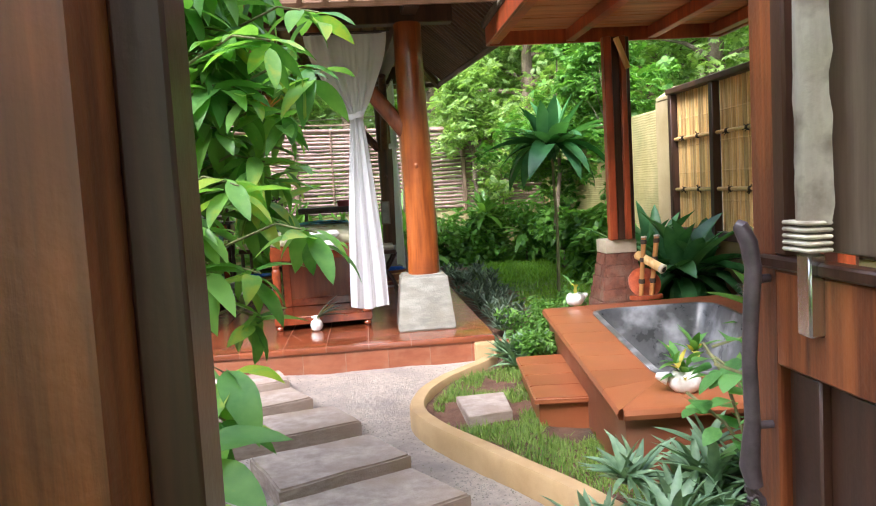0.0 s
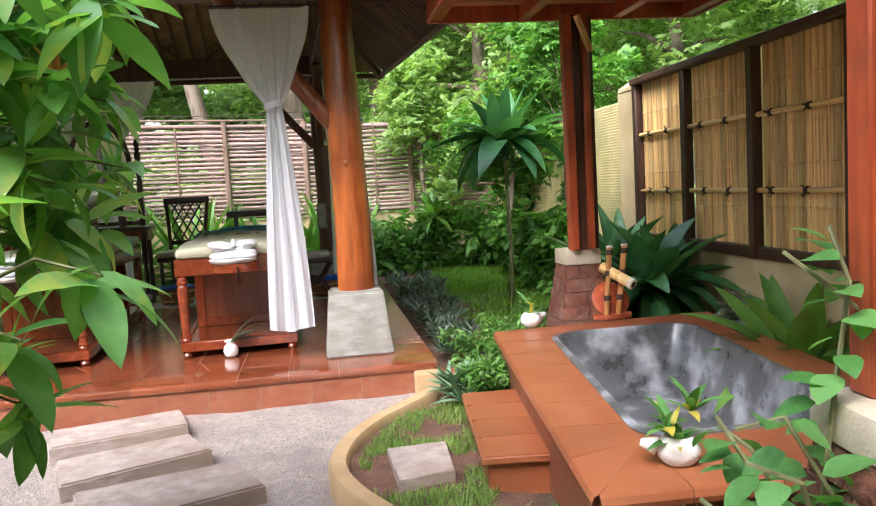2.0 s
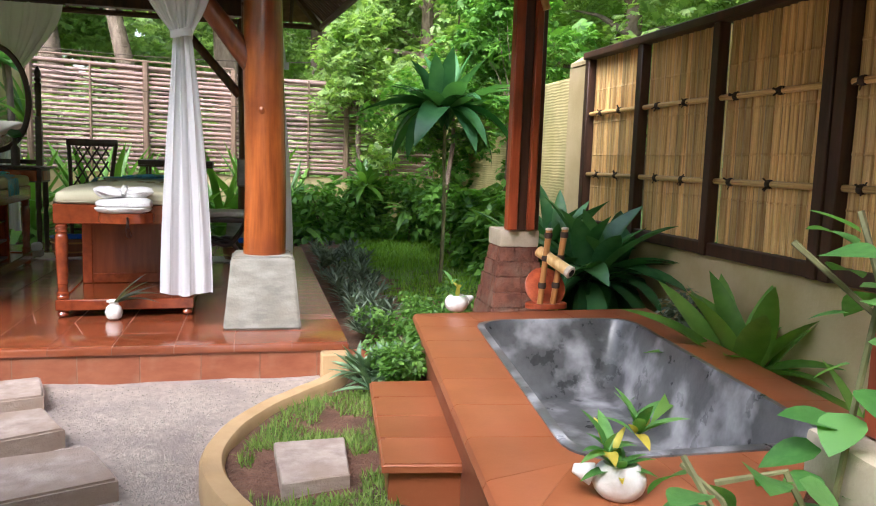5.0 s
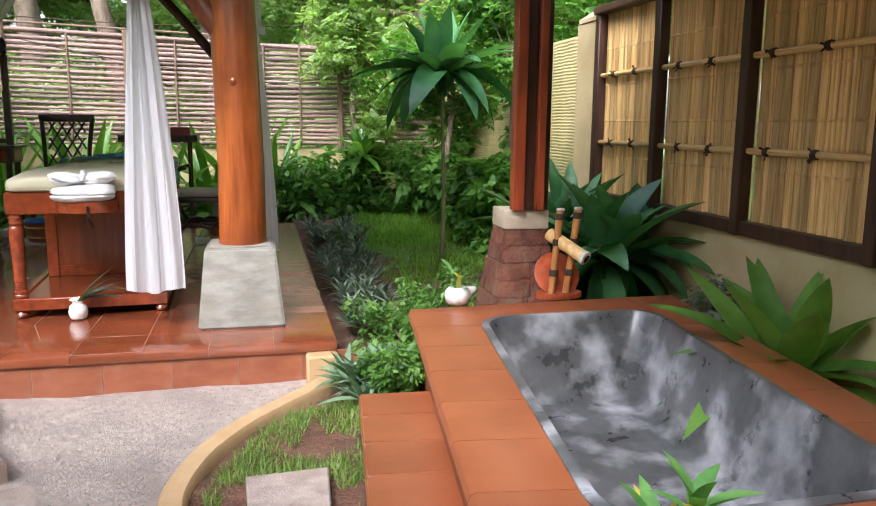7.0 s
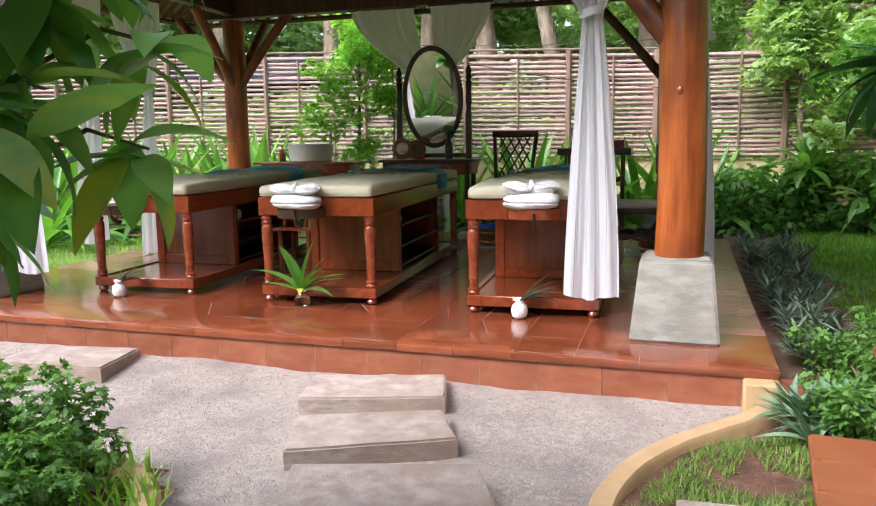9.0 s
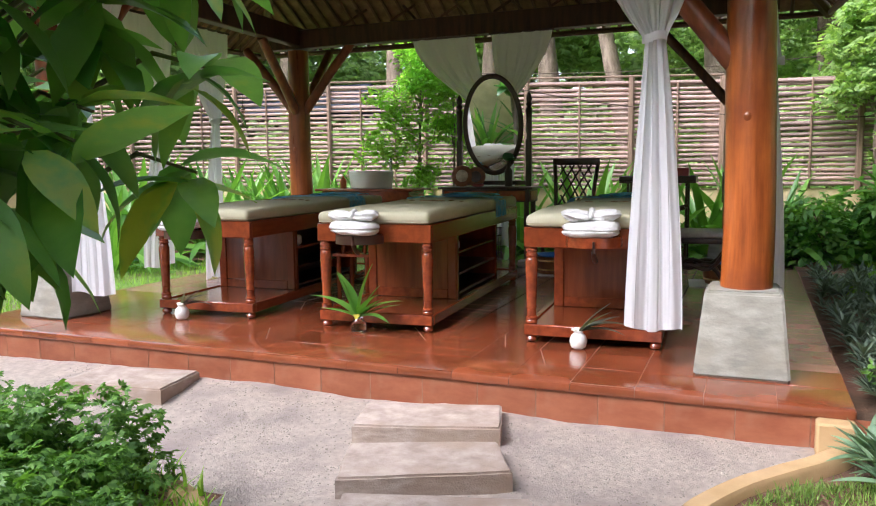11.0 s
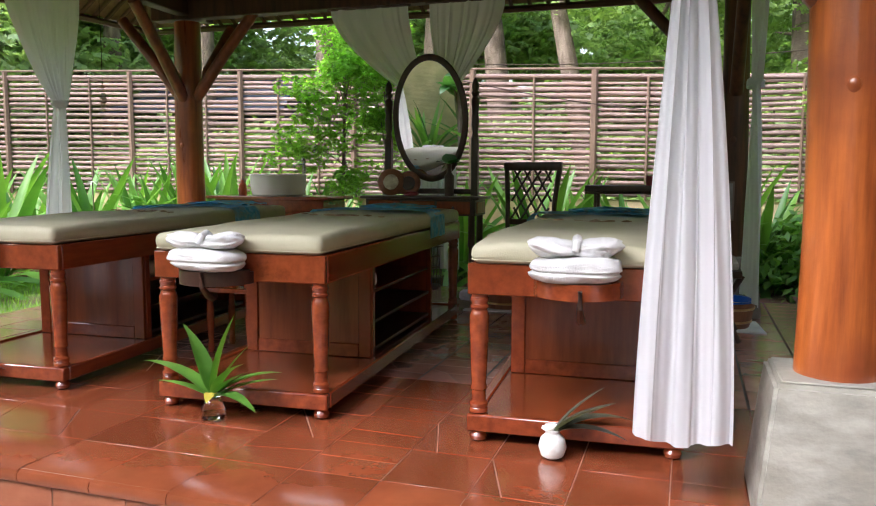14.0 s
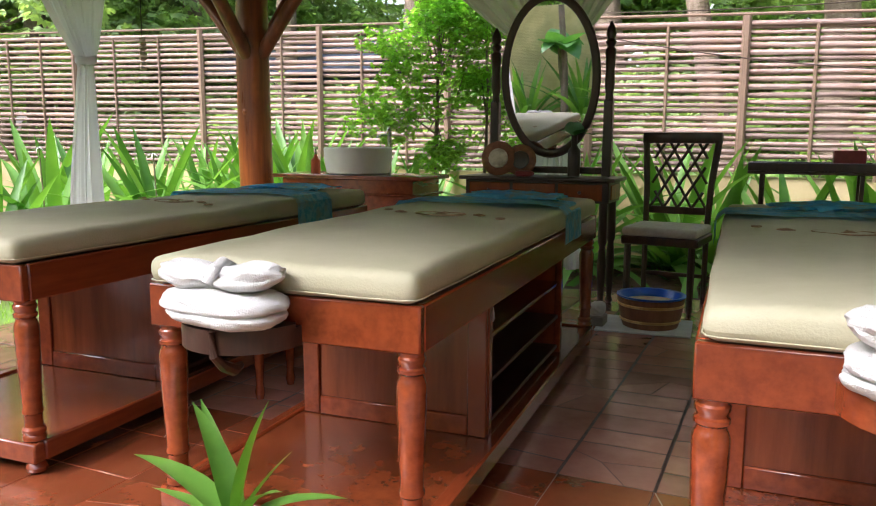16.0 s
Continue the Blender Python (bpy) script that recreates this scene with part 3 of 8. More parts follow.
def tree(x, y, h, r, w, seed, lean=(0, 0), crown=14, per=420, size=0.16, z0=0.45, mat="tree", group="trees behind the fence", label="", trunkonly=False):
    nr = np.random.default_rng(seed)
    t = thing("tree", label or "brown-trunked tree with a loose green crown behind the fence", "tree", x, y, 0, group)
    top = Vector((lean[0] * h, lean[1] * h, h * 0.8))
    bm = bmesh.new()
    pts = [Vector((0, 0, -0.1)), top * 0.3 + Vector((nr.normal(0, 0.06), nr.normal(0, 0.06), 0)), top * 0.6, top]
    tube(bm, pts, [r * 1.25, r, r * 0.75, r * 0.25], 12)
    part("trunk", bm, M["bark"], t)
    cs, bm = [], bmesh.new()
    for i in range(crown):
        a = 6.283 * i / crown * 2.4 + nr.uniform(-0.4, 0.4)
        k = nr.uniform(z0, 1.0)
        rr = w * nr.uniform(0.35, 1.0) * math.sin(min(1, (1.15 - k) * 1.6) * 1.57)
        base = top * (0.35 + 0.6 * k * 0.9)
        c = Vector((lean[0] * h + rr * math.cos(a), lean[1] * h + rr * math.sin(a), h * k + nr.normal(0, 0.25)))
        cs.append(c)
        mid = (base + c) / 2 + Vector((0, 0, nr.uniform(-0.3, 0.15)))
        tube(bm, [base, mid, c], [r * 0.3, r * 0.17, r * 0.05], 6)
    part("branchwork", bm, M["bark"], t)
    if not trunkonly:
        sub = []
        for c in cs:
            for _ in range(4):
                sub.append(c + Vector(nr.normal(0, w * 0.22, 3)) * 1.0)
        o = scatter("crown", M[mat], clumps(nr, sub, per // 4, w * 0.32, size), SPRAY, t)
        o["kind"] = "stuff"
    return t


# ---- cloth ----
def curtain(name, label, top0, top1, tie, foot0, foot1, seed, tied=0.30, group="tied-back curtains", thick=0.0):
    """A gathered curtain: hangs from top0-top1, is tied at tie (centre point), and falls to foot0-foot1. tied: where the tie is, from the top."""
    r = random.Random(seed)
    t = thing(name, label, "curtain", *top0, group=group)
    o = Vector(top0)
    nu, nv = 96, 40
    t0, t1, f0, f1, k = map(Vector, (top0, top1, foot0, foot1, tie))
    across = (t1 - t0).normalized()
    out = across.cross(Vector((0, 0, 1))).normalized()
    ph = [r.uniform(0, 6.28) for _ in range(6)]
    verts, faces = [], []
    for j in range(nv + 1):
        v = j / nv
        for i in range(nu + 1):
            u = i / nu
            if v < tied:
                s = v / tied
                e = s ** 1.7
                hw = 0.045 + 0.012 * math.sin(9 * s)
                a = t0.lerp(t1, u)
                b = k + across * hw * (2 * u - 1)
                p = a.lerp(b, e)
                p.z = a.z + (k.z - a.z) * s
                p += across * (0.0)
                amp = 0.008 + 0.014 * s
                n = 11
            else:
                s = (v - tied) / (1 - tied)
                e = 1 - (1 - s) ** 1.6
                b = k + across * 0.05 * (2 * u - 1)
                a = f0.lerp(f1, u)
                p = b.lerp(a, e)
                p.z = k.z + (a.z - k.z) * s + 0.012 * math.sin(u * 7 + ph[3]) * s
                amp = 0.014 + 0.007 * s
                n = 7
            w = 1.9 * noise.noise(Vector((u * n * 1.15 + ph[0], v * 0.9 + 0.25 * math.sin(u * 9), ph[1]))) + 0.55 * math.sin(u * 6.283 * n * 0.42 + ph[2] + v * 0.8) + 0.5 * noise.noise(Vector((u * n * 3.1, v * 2.5, ph[4])))
            p = p + out * amp * w + across * 0.006 * math.sin(u * 33 + v * 3)
            verts.append(p - o)
    for j in range(nv):
        for i in range(nu):
            a = j * (nu + 1) + i
            faces.append((a, a + 1, a + nu + 2, a + nu + 1))
    obj("drape", mesh_from("drape", verts, faces, M["cotton"], True), t)
    bm = bmesh.new()
    kk = k - o
    pts = [kk + across * 0.062 * math.cos(a) + out * 0.058 * math.sin(a) + Vector((0, 0, 0.01 * math.sin(a * 2))) for a in [6.283 * q / 14 for q in range(15)]]
    v = [[bm.verts.new(p + Vector((0, 0, dz))) for dz in (-0.022, 0.022)] for p in pts]
    for a, b in zip(v, v[1:]):
        bm.faces.new((a[0], b[0], b[1], a[1]))
    part("tie", bm, M["cotton"], t, "white cotton tie band")
    bm = tube(bmesh.new(), [t0 - o - across * 0.03 + Vector((0, 0, 0.005)), t1 - o + across * 0.03 + Vector((0, 0, 0.005))], 0.012, 8)
    part("rod", bm, M["ebony"], t)
    return t


# ---- ground ----
def wavy(name, x0, y0, x1, y1, nx, ny, zf, mat, label=""):
    v, f = [], []
    for j in range(ny + 1):
        for i in range(nx + 1):
            x, y = x0 + (x1 - x0) * i / nx, y0 + (y1 - y0) * j / ny
            v.append((x, y, zf(x, y)))
    for j in range(ny):
        for i in range(nx):
            a = j * (nx + 1) + i
            f.append((a, a + 1, a + nx + 2, a + nx + 1))
    o = obj(name, mesh_from(name, v, f, mat, True))
    tagged(o, label, kind="structure")
    return o


KERB = [(-0.10, -0.14), (-0.19, -0.29), (-0.31, -0.42), (-0.46, -0.60), (-0.60, -0.81), (-0.70, -1.08), (-0.735, -1.32), (-0.70, -1.56), (-0.60, -1.80), (-0.45, -2.10), (-0.30, -2.40), (-0.12, -2.76), (0.02, -3.15), (0.08, -3.7), (0.05, -4.2)]
LKERB = [(-9.0, -1.15), (-6.0, -1.2), (-3.6, -1.3), (-2.9, -1.35), (-2.58, -1.38), (-2.36, -1.44), (-2.16, -1.60), (-2.05, -1.85), (-1.98, -2.3), (-1.95, -3.0), (-1.95, -3.9), (-1.95, -4.9)]


def inside(x, y, poly):
    c = False
    for (x0, y0), (x1, y1) in zip(poly, poly[1:] + poly[:1]):
        if (y0 > y) != (y1 > y) and x < (x1 - x0) * (y - y0) / (y1 - y0) + x0:
            c = not c
    return c


def nz(x, y, s=1.0):
    return noise.noise(Vector((x * s, y * s, 3.1)))


def sand_z(x, y):
    """Raked sand, banked up against the deck."""
    bank = 0.06 * max(0.0, min(1.0, (y + 0.75) / 0.7)) if x < -0.1 else 0.0
    return 0.012 * nz(x, y, 3) + 0.006 * nz(x, y, 9) + bank * (1 + 0.5 * nz(x, 0.3, 1.8))


ground = wavy("ground", -60, -40, 50, 70, 56, 56, lambda x, y: -0.03 + 0.0 * x, M["lawn"], "grassy ground reaching the horizon")
wavy("sand_path", -7.2, -5.8, 1.0, 0.02, 120, 90, sand_z, M["sand"], "pale raked sand path")
# soil bed inside the curved kerb, and lawns either side of the deck
isl = [(x + 0.055, y - 0.01) for x, y in KERB] + [(2.2, -4.2), (2.2, 0.3), (0.03, 0.3), (0.0, -0.1)]


TI = [Vector((0.63, -0.42)), Vector((1.52, -0.42)), Vector((1.30, -2.32)), Vector((0.385, -2.32))]
HOLE = [tuple(p) for p in TI]


def bedmesh(name, outline, z, mat, label, step=0.12):
    xs, ys = [p[0] for p in outline], [p[1] for p in outline]
    v, f, idx = [], [], {}
    nx, ny = int((max(xs) - min(xs)) / step) + 2, int((max(ys) - min(ys)) / step) + 2
    def vid(i, j):
        if (i, j) not in idx:
            x, y = min(xs) + i * step, min(ys) + j * step
            idx[i, j] = len(v)
            v.append((x, y, z + 0.03 * nz(x, y, 2.2) + 0.012 * nz(x, y, 8)))
        return idx[i, j]
    for i in range(nx):
        for j in range(ny):
            x, y = min(xs) + (i + 0.5) * step, min(ys) + (j + 0.5) * step
            if inside(x, y, outline) and not inside(x, y, HOLE):
                f.append((vid(i, j), vid(i + 1, j), vid(i + 1, j + 1), vid(i, j + 1)))
    o = obj(name, mesh_from(name, v, f, mat, True))
    tagged(o, label, kind="structure")
    return o


bedmesh("planting_soil", isl, 0.075, M["soil"], "red-brown soil bed inside the kerb", 0.06)
bedmesh("planting_soil", [(-9, -1.2)] + LKERB[1:] + [(-9, -4.9)], 0.09, M["soil"], "dark soil bed along the path", 0.12)
wavy("lawn", 0.02, 0.2, 2.2, 7.2, 44, 130, lambda x, y: 0.10 + 0.025 * nz(x, y, 1.6) + 0.018 * max(0, y - 2) + 0.008 * nz(x, y, 7), M["soil"], "patchy soil and lawn beside the deck")
wavy("lawn", -13, 4.7, 0.02, 7.3, 120, 24, lambda x, y: 0.10 + 0.02 * nz(x, y, 1.6), M["soil"], "leaf-strewn soil behind the deck")
wavy("lawn", -13, -0.2, -5.78, 4.72, 60, 44, lambda x, y: 0.06 + 0.02 * nz(x, y, 1.6), M["lawn"], "green lawn beside the deck")


def kerb(name, pts, w, z0, z1, side):
    """A raised kerb along a line, w wide towards side (+1: left of the way it runs)."""
    bm = bmesh.new()
    P = [Vector((x, y, 0)) for x, y in pts]
    Q = []
    for a, b in zip(P, P[1:]):
        Q += [a.lerp(b, k / 3) for k in range(3)]
    Q.append(P[-1])
    for _ in range(3):
        Q = [Q[0]] + [(Q[i - 1] + Q[i] * 2 + Q[i + 1]) / 4 for i in range(1, len(Q) - 1)] + [Q[-1]]
    rows = []
    for i, p in enumerate(Q):
        t = (Q[min(i + 1, len(Q) - 1)] - Q[max(i - 1, 0)]).normalized()
        nrm = Vector((-t.y, t.x, 0)) * side
        wob = 0.004 * nz(p.x, p.y, 6)
        sec = [(0.0, z0), (0.0, z1 - 0.018), (0.012, z1 + wob), (w - 0.012, z1 + wob), (w, z1 - 0.018), (w, z0)]
        rows.append([bm.verts.new(p + nrm * o + Vector((0, 0, z))) for o, z in sec])
    for a, b in zip(rows, rows[1:]):
        for k in range(5):
            bm.faces.new((a[k], b[k], b[k + 1], a[k + 1]) if side > 0 else (a[k], a[k + 1], b[k + 1], b[k]))
    bm.faces.new(rows[0])
    bm.faces.new(rows[-1][::-1])
    bmesh.ops.recalc_face_normals(bm, faces=bm.faces)
    o = part(name, bm, M["kerb"])
    return tagged(o, "yellow-painted curved kerb beside the sand", kind="structure")


kerb("kerb", KERB, 0.095, -0.05, 0.125, 1)
kerb("kerb", LKERB, 0.10, -0.05, 0.12, -1)
kb = box(bmesh.new(), -0.16, -0.115, -0.02, 0.0, -0.012, 0.205, 0.01)
tagged(part("kerb_block", kb, M["kerb"]), "small yellow block at the deck corner", kind="structure")

# ---- stepping slabs ----
SLABS = [[(-4.17, -0.14), (-3.52, -0.05), (-3.46, -0.46), (-4.15, -0.52)], [(-2.27, -0.26), (-1.60, -0.06), (-1.50, -0.40), (-2.18, -0.60)], [(-2.10, -0.76), (-1.48, -0.51), (-1.31, -0.82), (-1.96, -1.14)],
         [(-1.87, -1.22), (-1.18, -1.02), (-1.00, -1.39), (-1.70, -1.66)], [(-1.55, -1.86), (-0.96, -1.64), (-0.76, -2.01), (-1.36, -2.33)], [(-1.36, -2.48), (-0.77, -2.20), (-0.54, -2.56), (-1.16, -2.92)]]
for s in SLABS:
    cx, cy = sum(p[0] for p in s) / 4, sum(p[1] for p in s) / 4
    loc = []
    for (xa, ya), (xb, yb) in zip(s, s[1:] + s[:1]):
        for k in range(4):
            loc.append((xa + (xb - xa) * k / 4 - cx + rng.uniform(-.006, .006), ya + (yb - ya) * k / 4 - cy + rng.uniform(-.006, .006)))
    bm = prism(bmesh.new(), loc, -0.02, (0.115 if max(q[1] for q in s) > -0.3 else 0.09) + rng.uniform(-.004, .004), 0.010, 2)
    tagged(part("stepping_slab", bm, M["slab"], m=pose(cx, cy, 0)), "rough-cut brown sandstone stepping slab set in the sand", "paving slab", "stepping slabs")
bm = prism(bmesh.new(), [(-0.12, 0.21), (0.17, 0.23), (0.15, -0.15), (-0.10, -0.20)], -0.05, 0.03, 0.006)
tagged(part("paving_stone", bm, M["slab"], m=pose(-0.32, -1.42, 0.10)), "square pinkish paving stone in the soil bed", "paving slab")

# ---- deck ----
deck = thing("deck", "raised deck with glazed terracotta tiles and a rounded nosing", "deck", 0, 0, 0)
bm = box(bmesh.new(), -5.766, 0.0, -0.05, -0.004, 4.746, 0.2485)
part("core", bm, M["grout"], deck, "mortar bed", False)


def nosing(w):
    prof = [(-0.018, 0.205), (-0.022, 0.225), (-0.014, 0.243), (0.004, 0.25), (0.30, 0.25), (0.30, 0.233), (0.0, 0.233), (0.0, 0.205)]
    bm = bmesh.new()
    a = [bm.verts.new((0, y, z)) for y, z in prof]
    b = [bm.verts.new((w, y, z)) for y, z in prof]
    for i in range(8):
        bm.faces.new((a[i], a[(i + 1) % 8], b[(i + 1) % 8], b[i]))
    bm.faces.new(a[::-1])
    bm.faces.new(b)
    bmesh.ops.recalc_face_normals(bm, faces=bm.faces)
    return bm


W = 0.3155
nm = part("nosing_tile", nosing(W - 0.003), M["tile"], deck, m=pose(-W, 0, 0)).data
for i in range(1, 18):
    obj("nosing_tile", nm, deck, pose(-W * (i + 1) + 0.002, 0, rng.uniform(-.001, .001)))
wl_ = 5.77 - W * 18
if wl_ > 0.03:
    part("nosing_tile", nosing(wl_ - 0.004), M["tile"], deck, m=pose(-5.77, 0, 0))
rm = part("riser_tile", box(bmesh.new(), 0, -0.004, -0.03, W - 0.004, -0.0005, 0.205, 0.002), M["riser"], deck, m=pose(-W * 0.55, 0, 0)).data
for i in range(1, 18):
    obj("riser_tile", rm, deck, pose(-W * (i + 0.55), rng.uniform(-.001, .001), 0))
bm = box(bmesh.new(), -0.0035, 0.01, -0.03, 0.006, 4.75, 0.2315)
part("side_riser", bm, M["riser"], deck)
# floor tiles: a plain grid in which some cells are cut into strips or wedges
tr_ = random.Random(11)
X0, Y0, T = 0.0, 0.305, W
flat = part("tile", box(bmesh.new(), 0, 0, 0.234, T - 0.0035, T - 0.0035, 0.2505, 0.001), M["tile"], deck, m=pose(-T + 0.001, Y0, 0))
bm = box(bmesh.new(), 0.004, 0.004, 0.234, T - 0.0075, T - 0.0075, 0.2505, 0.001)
flatsky = bpy.data.meshes.new("tile")
bm.to_mesh(flatsky)
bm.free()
flatsky.materials.append(M["tilesky"])
part("dark_joints", box(bmesh.new(), -5.76, Y0 + 4 * T, 0.2486, -0.006, 4.74, 0.2492), M["joint"], deck, smooth=False)
part("dark_joints", box(bmesh.new(), -T, Y0 + 0.002, 0.2486, -0.006, Y0 + 4 * T - 0.001, 0.2492), M["joint"], deck, smooth=False)


def shrink(poly, d):
    """Draws a small outline in towards its middle by about d."""
    cx, cy = sum(p[0] for p in poly) / len(poly), sum(p[1] for p in poly) / len(poly)
    k = 1 - d / 0.12
    return [(cx + (x_ - cx) * k, cy + (y_ - cy) * k) for x_, y_ in poly]


count = 0
for i in range(19):
    for j in range(15):
        x, y = -T * (i + 1) + 0.001, Y0 + T * j
        w, d = T - 0.0035, min(T - 0.0035, 4.75 - y)
        if x < -5.77:
            w, x = w - (-5.77 - x), -5.77
        if w < 0.03 or d < 0.03:
            continue
        zt = 0.2505 + tr_.uniform(-0.0007, 0.0007)
        kind = tr_.random()
        # east column and rear rows take the colour with the painted sky sheen
        skylit = i == 0 or j >= 4
        tm, gp = (M["tilesky"], 0.008) if skylit else (M["tile"], 0.0)
        odd = (i in (5, 6, 7, 10, 11, 15)) and tr_.random() < 0.85 or j == 0 and tr_.random() < 0.5 or i == 0
        if i + j == 0:
            pass
        if odd and w > 0.28 and d > 0.28:
            if i == 0 or kind < 0.3:
                h = d / 2
                ps = [[(0, 0), (w, 0), (w, h - .003), (0, h - .003)], [(0, h + .003), (w, h + .003), (w, d), (0, d)]]
            elif skylit and kind < 0.8:
                a, b = tr_.uniform(0.3, 0.7) * w, tr_.uniform(0.3, 0.7) * d
                e, g = tr_.uniform(0.2, 0.8) * w, tr_.uniform(0.2, 0.8) * d
                ps = [[(0, 0), (e, 0), (a, b), (0, g)], [(e, 0), (w, 0), (w, d * 0.6), (a, b)], [(w, d * 0.6), (w, d), (0, d), (0, g), (a, b)]]
            elif kind < 0.65:
                a = tr_.uniform(0.3, 0.7) * w
                ps = [[(0, 0), (a - .003, 0), (0, d - .006)], [(a + .003, 0), (w, 0), (w, d), (0.004, d)]]
            else:
                a, b = tr_.uniform(0.25, 0.75) * w, tr_.uniform(0.25, 0.75) * d
                ps = [[(0, 0), (w, 0), (w, b - .004), (a, d - .004)][:3] + [(0.0, d * 0.45)], [(0, d * 0.45 + .006), (w, b + .003), (w, d), (0, d)]]
            for p in ps:
                part("tile", prism(bmesh.new(), shrink(p, gp / 2), 0.234, zt), tm, deck, smooth=False, m=pose(x, y, 0))
                count += 1
        elif w > T - 0.006 and d > T - 0.006:
            if i + j:
                obj("tile", flatsky if skylit else flat.data, deck, pose(x, y, zt - 0.2505))
        else:
            part("tile", box(bmesh.new(), gp / 2, gp / 2, 0.234, w - gp / 2, d - gp / 2, zt), tm, deck, smooth=False, m=pose(x, y, 0))


# ---- the pavilion over the deck ----
def pedestal(x, y):
    bm = bmesh.new()
    a = [bm.verts.new((sx * 0.23, sy * 0.23, 0)) for sx, sy in ((-1, -1), (1, -1), (1, 1), (-1, 1))]
    b = [bm.verts.new((sx * 0.185, sy * 0.18, 0.43)) for sx, sy in ((-1, -1), (1, -1), (1, 1), (-1, 1))]
    for i in range(4):
        bm.faces.new((a[i], a[(i + 1) % 4], b[(i + 1) % 4], b[i]))
    bm.faces.new(a[::-1])
    bm.faces.new(b)
    bmesh.ops.bevel(bm, geom=list(bm.edges), offset=0.012, segments=2, affect="EDGES")
    t = thing("pedestal", "tapered grey cement pedestal on the tiled deck", "pedestal", x, y, 0.251, "post pedestals")
    part("body", bm, M["concrete"], t)
    part("top_bed", box(bmesh.new(), -0.165, -0.16, 0.4302, 0.165, 0.16, 0.438, 0.003), M["concrete"], t)
    return t


def log_post(x, y, mat, r0=0.125, r1=0.11, top=2.68, label="", lean=0.0, seed=0):
    t = thing("post", label, "post", x, y, 0.688, "pavilion posts")
    rr, bm = random.Random(seed), bmesh.new()
    seg, rings, hh = 24, [], top - 0.682
    for j in range(15):
        s = j / 14
        ring = []
        for i in range(seg):
            a = 6.283 * i / seg
            q = (r0 + (r1 - r0) * s) * (1 + 0.05 * noise.noise(Vector((math.cos(a) * 1.3, math.sin(a) * 1.3, s * 2.6 + seed))) + 0.02 * math.sin(3 * a + seed))
            ring.append(bm.verts.new((q * math.cos(a) + lean * s + 0.012 * math.sin(s * 4 + seed), q * math.sin(a) + 0.01 * math.sin(s * 3), hh * s)))
        rings.append(ring)
    for a, b in zip(rings, rings[1:]):
        for i in range(seg):
            bm.faces.new((a[i], a[(i + 1) % seg], b[(i + 1) % seg], b[i]))
    bm.faces.new(rings[0][::-1])
    bm.faces.new(rings[-1])
    part("shaft", bm, mat, t)
    for kz, ka in ((0.87, -1.65), (0.35, -0.1), (1.45, 2.2)):
        bm = bmesh.new()
        bmesh.ops.create_uvsphere(bm, u_segments=10, v_segments=6, radius=0.024)
        part("knot", bm, mat, t, "knot in the wood", m=pose(r0 * 0.80 * math.cos(ka), r0 * 0.80 * math.sin(ka), kz) @ Matrix.Diagonal((1, 0.8, 1.2, 1)))
    return t


FR, FL, RR, RL = (-0.475, 0.555), (-5.27, 0.555), (-0.62, 4.15), (-5.42, 4.15)
for p in (FR, FL, RR, RL):
    pedestal(*p)
pr = log_post(*FR, M["log"], 0.128, 0.112, label="thick varnished orange-brown log post on a cement pedestal", seed=1)
pl = log_post(*FL, M["log"], 0.125, 0.112, label="varnished orange-brown log post beside the lawn", seed=4)
pb = log_post(*RR, M["logdark"], 0.10, 0.09, label="dark round log post at the back of the deck", seed=7)
pc = log_post(*RL, M["log"], 0.135, 0.12, label="orange-brown log post at the back with forked braces", seed=9)
ZB = 2.68


def strut(post, base, dx, dy, mat, r=0.052, z0=2.0, z1=2.72, reach=0.78):
    bm = tube(bmesh.new(), [(dx * 0.07, dy * 0.07, z0 - 0.682), (dx * reach * 0.55, dy * reach * 0.55, z0 - 0.682 + (z1 - z0) * 0.52), (dx * reach, dy * reach, z1 - 0.682)], [r * 1.1, r, r], 10)
    part("brace", bm, mat, post, "diagonal round-timber brace")


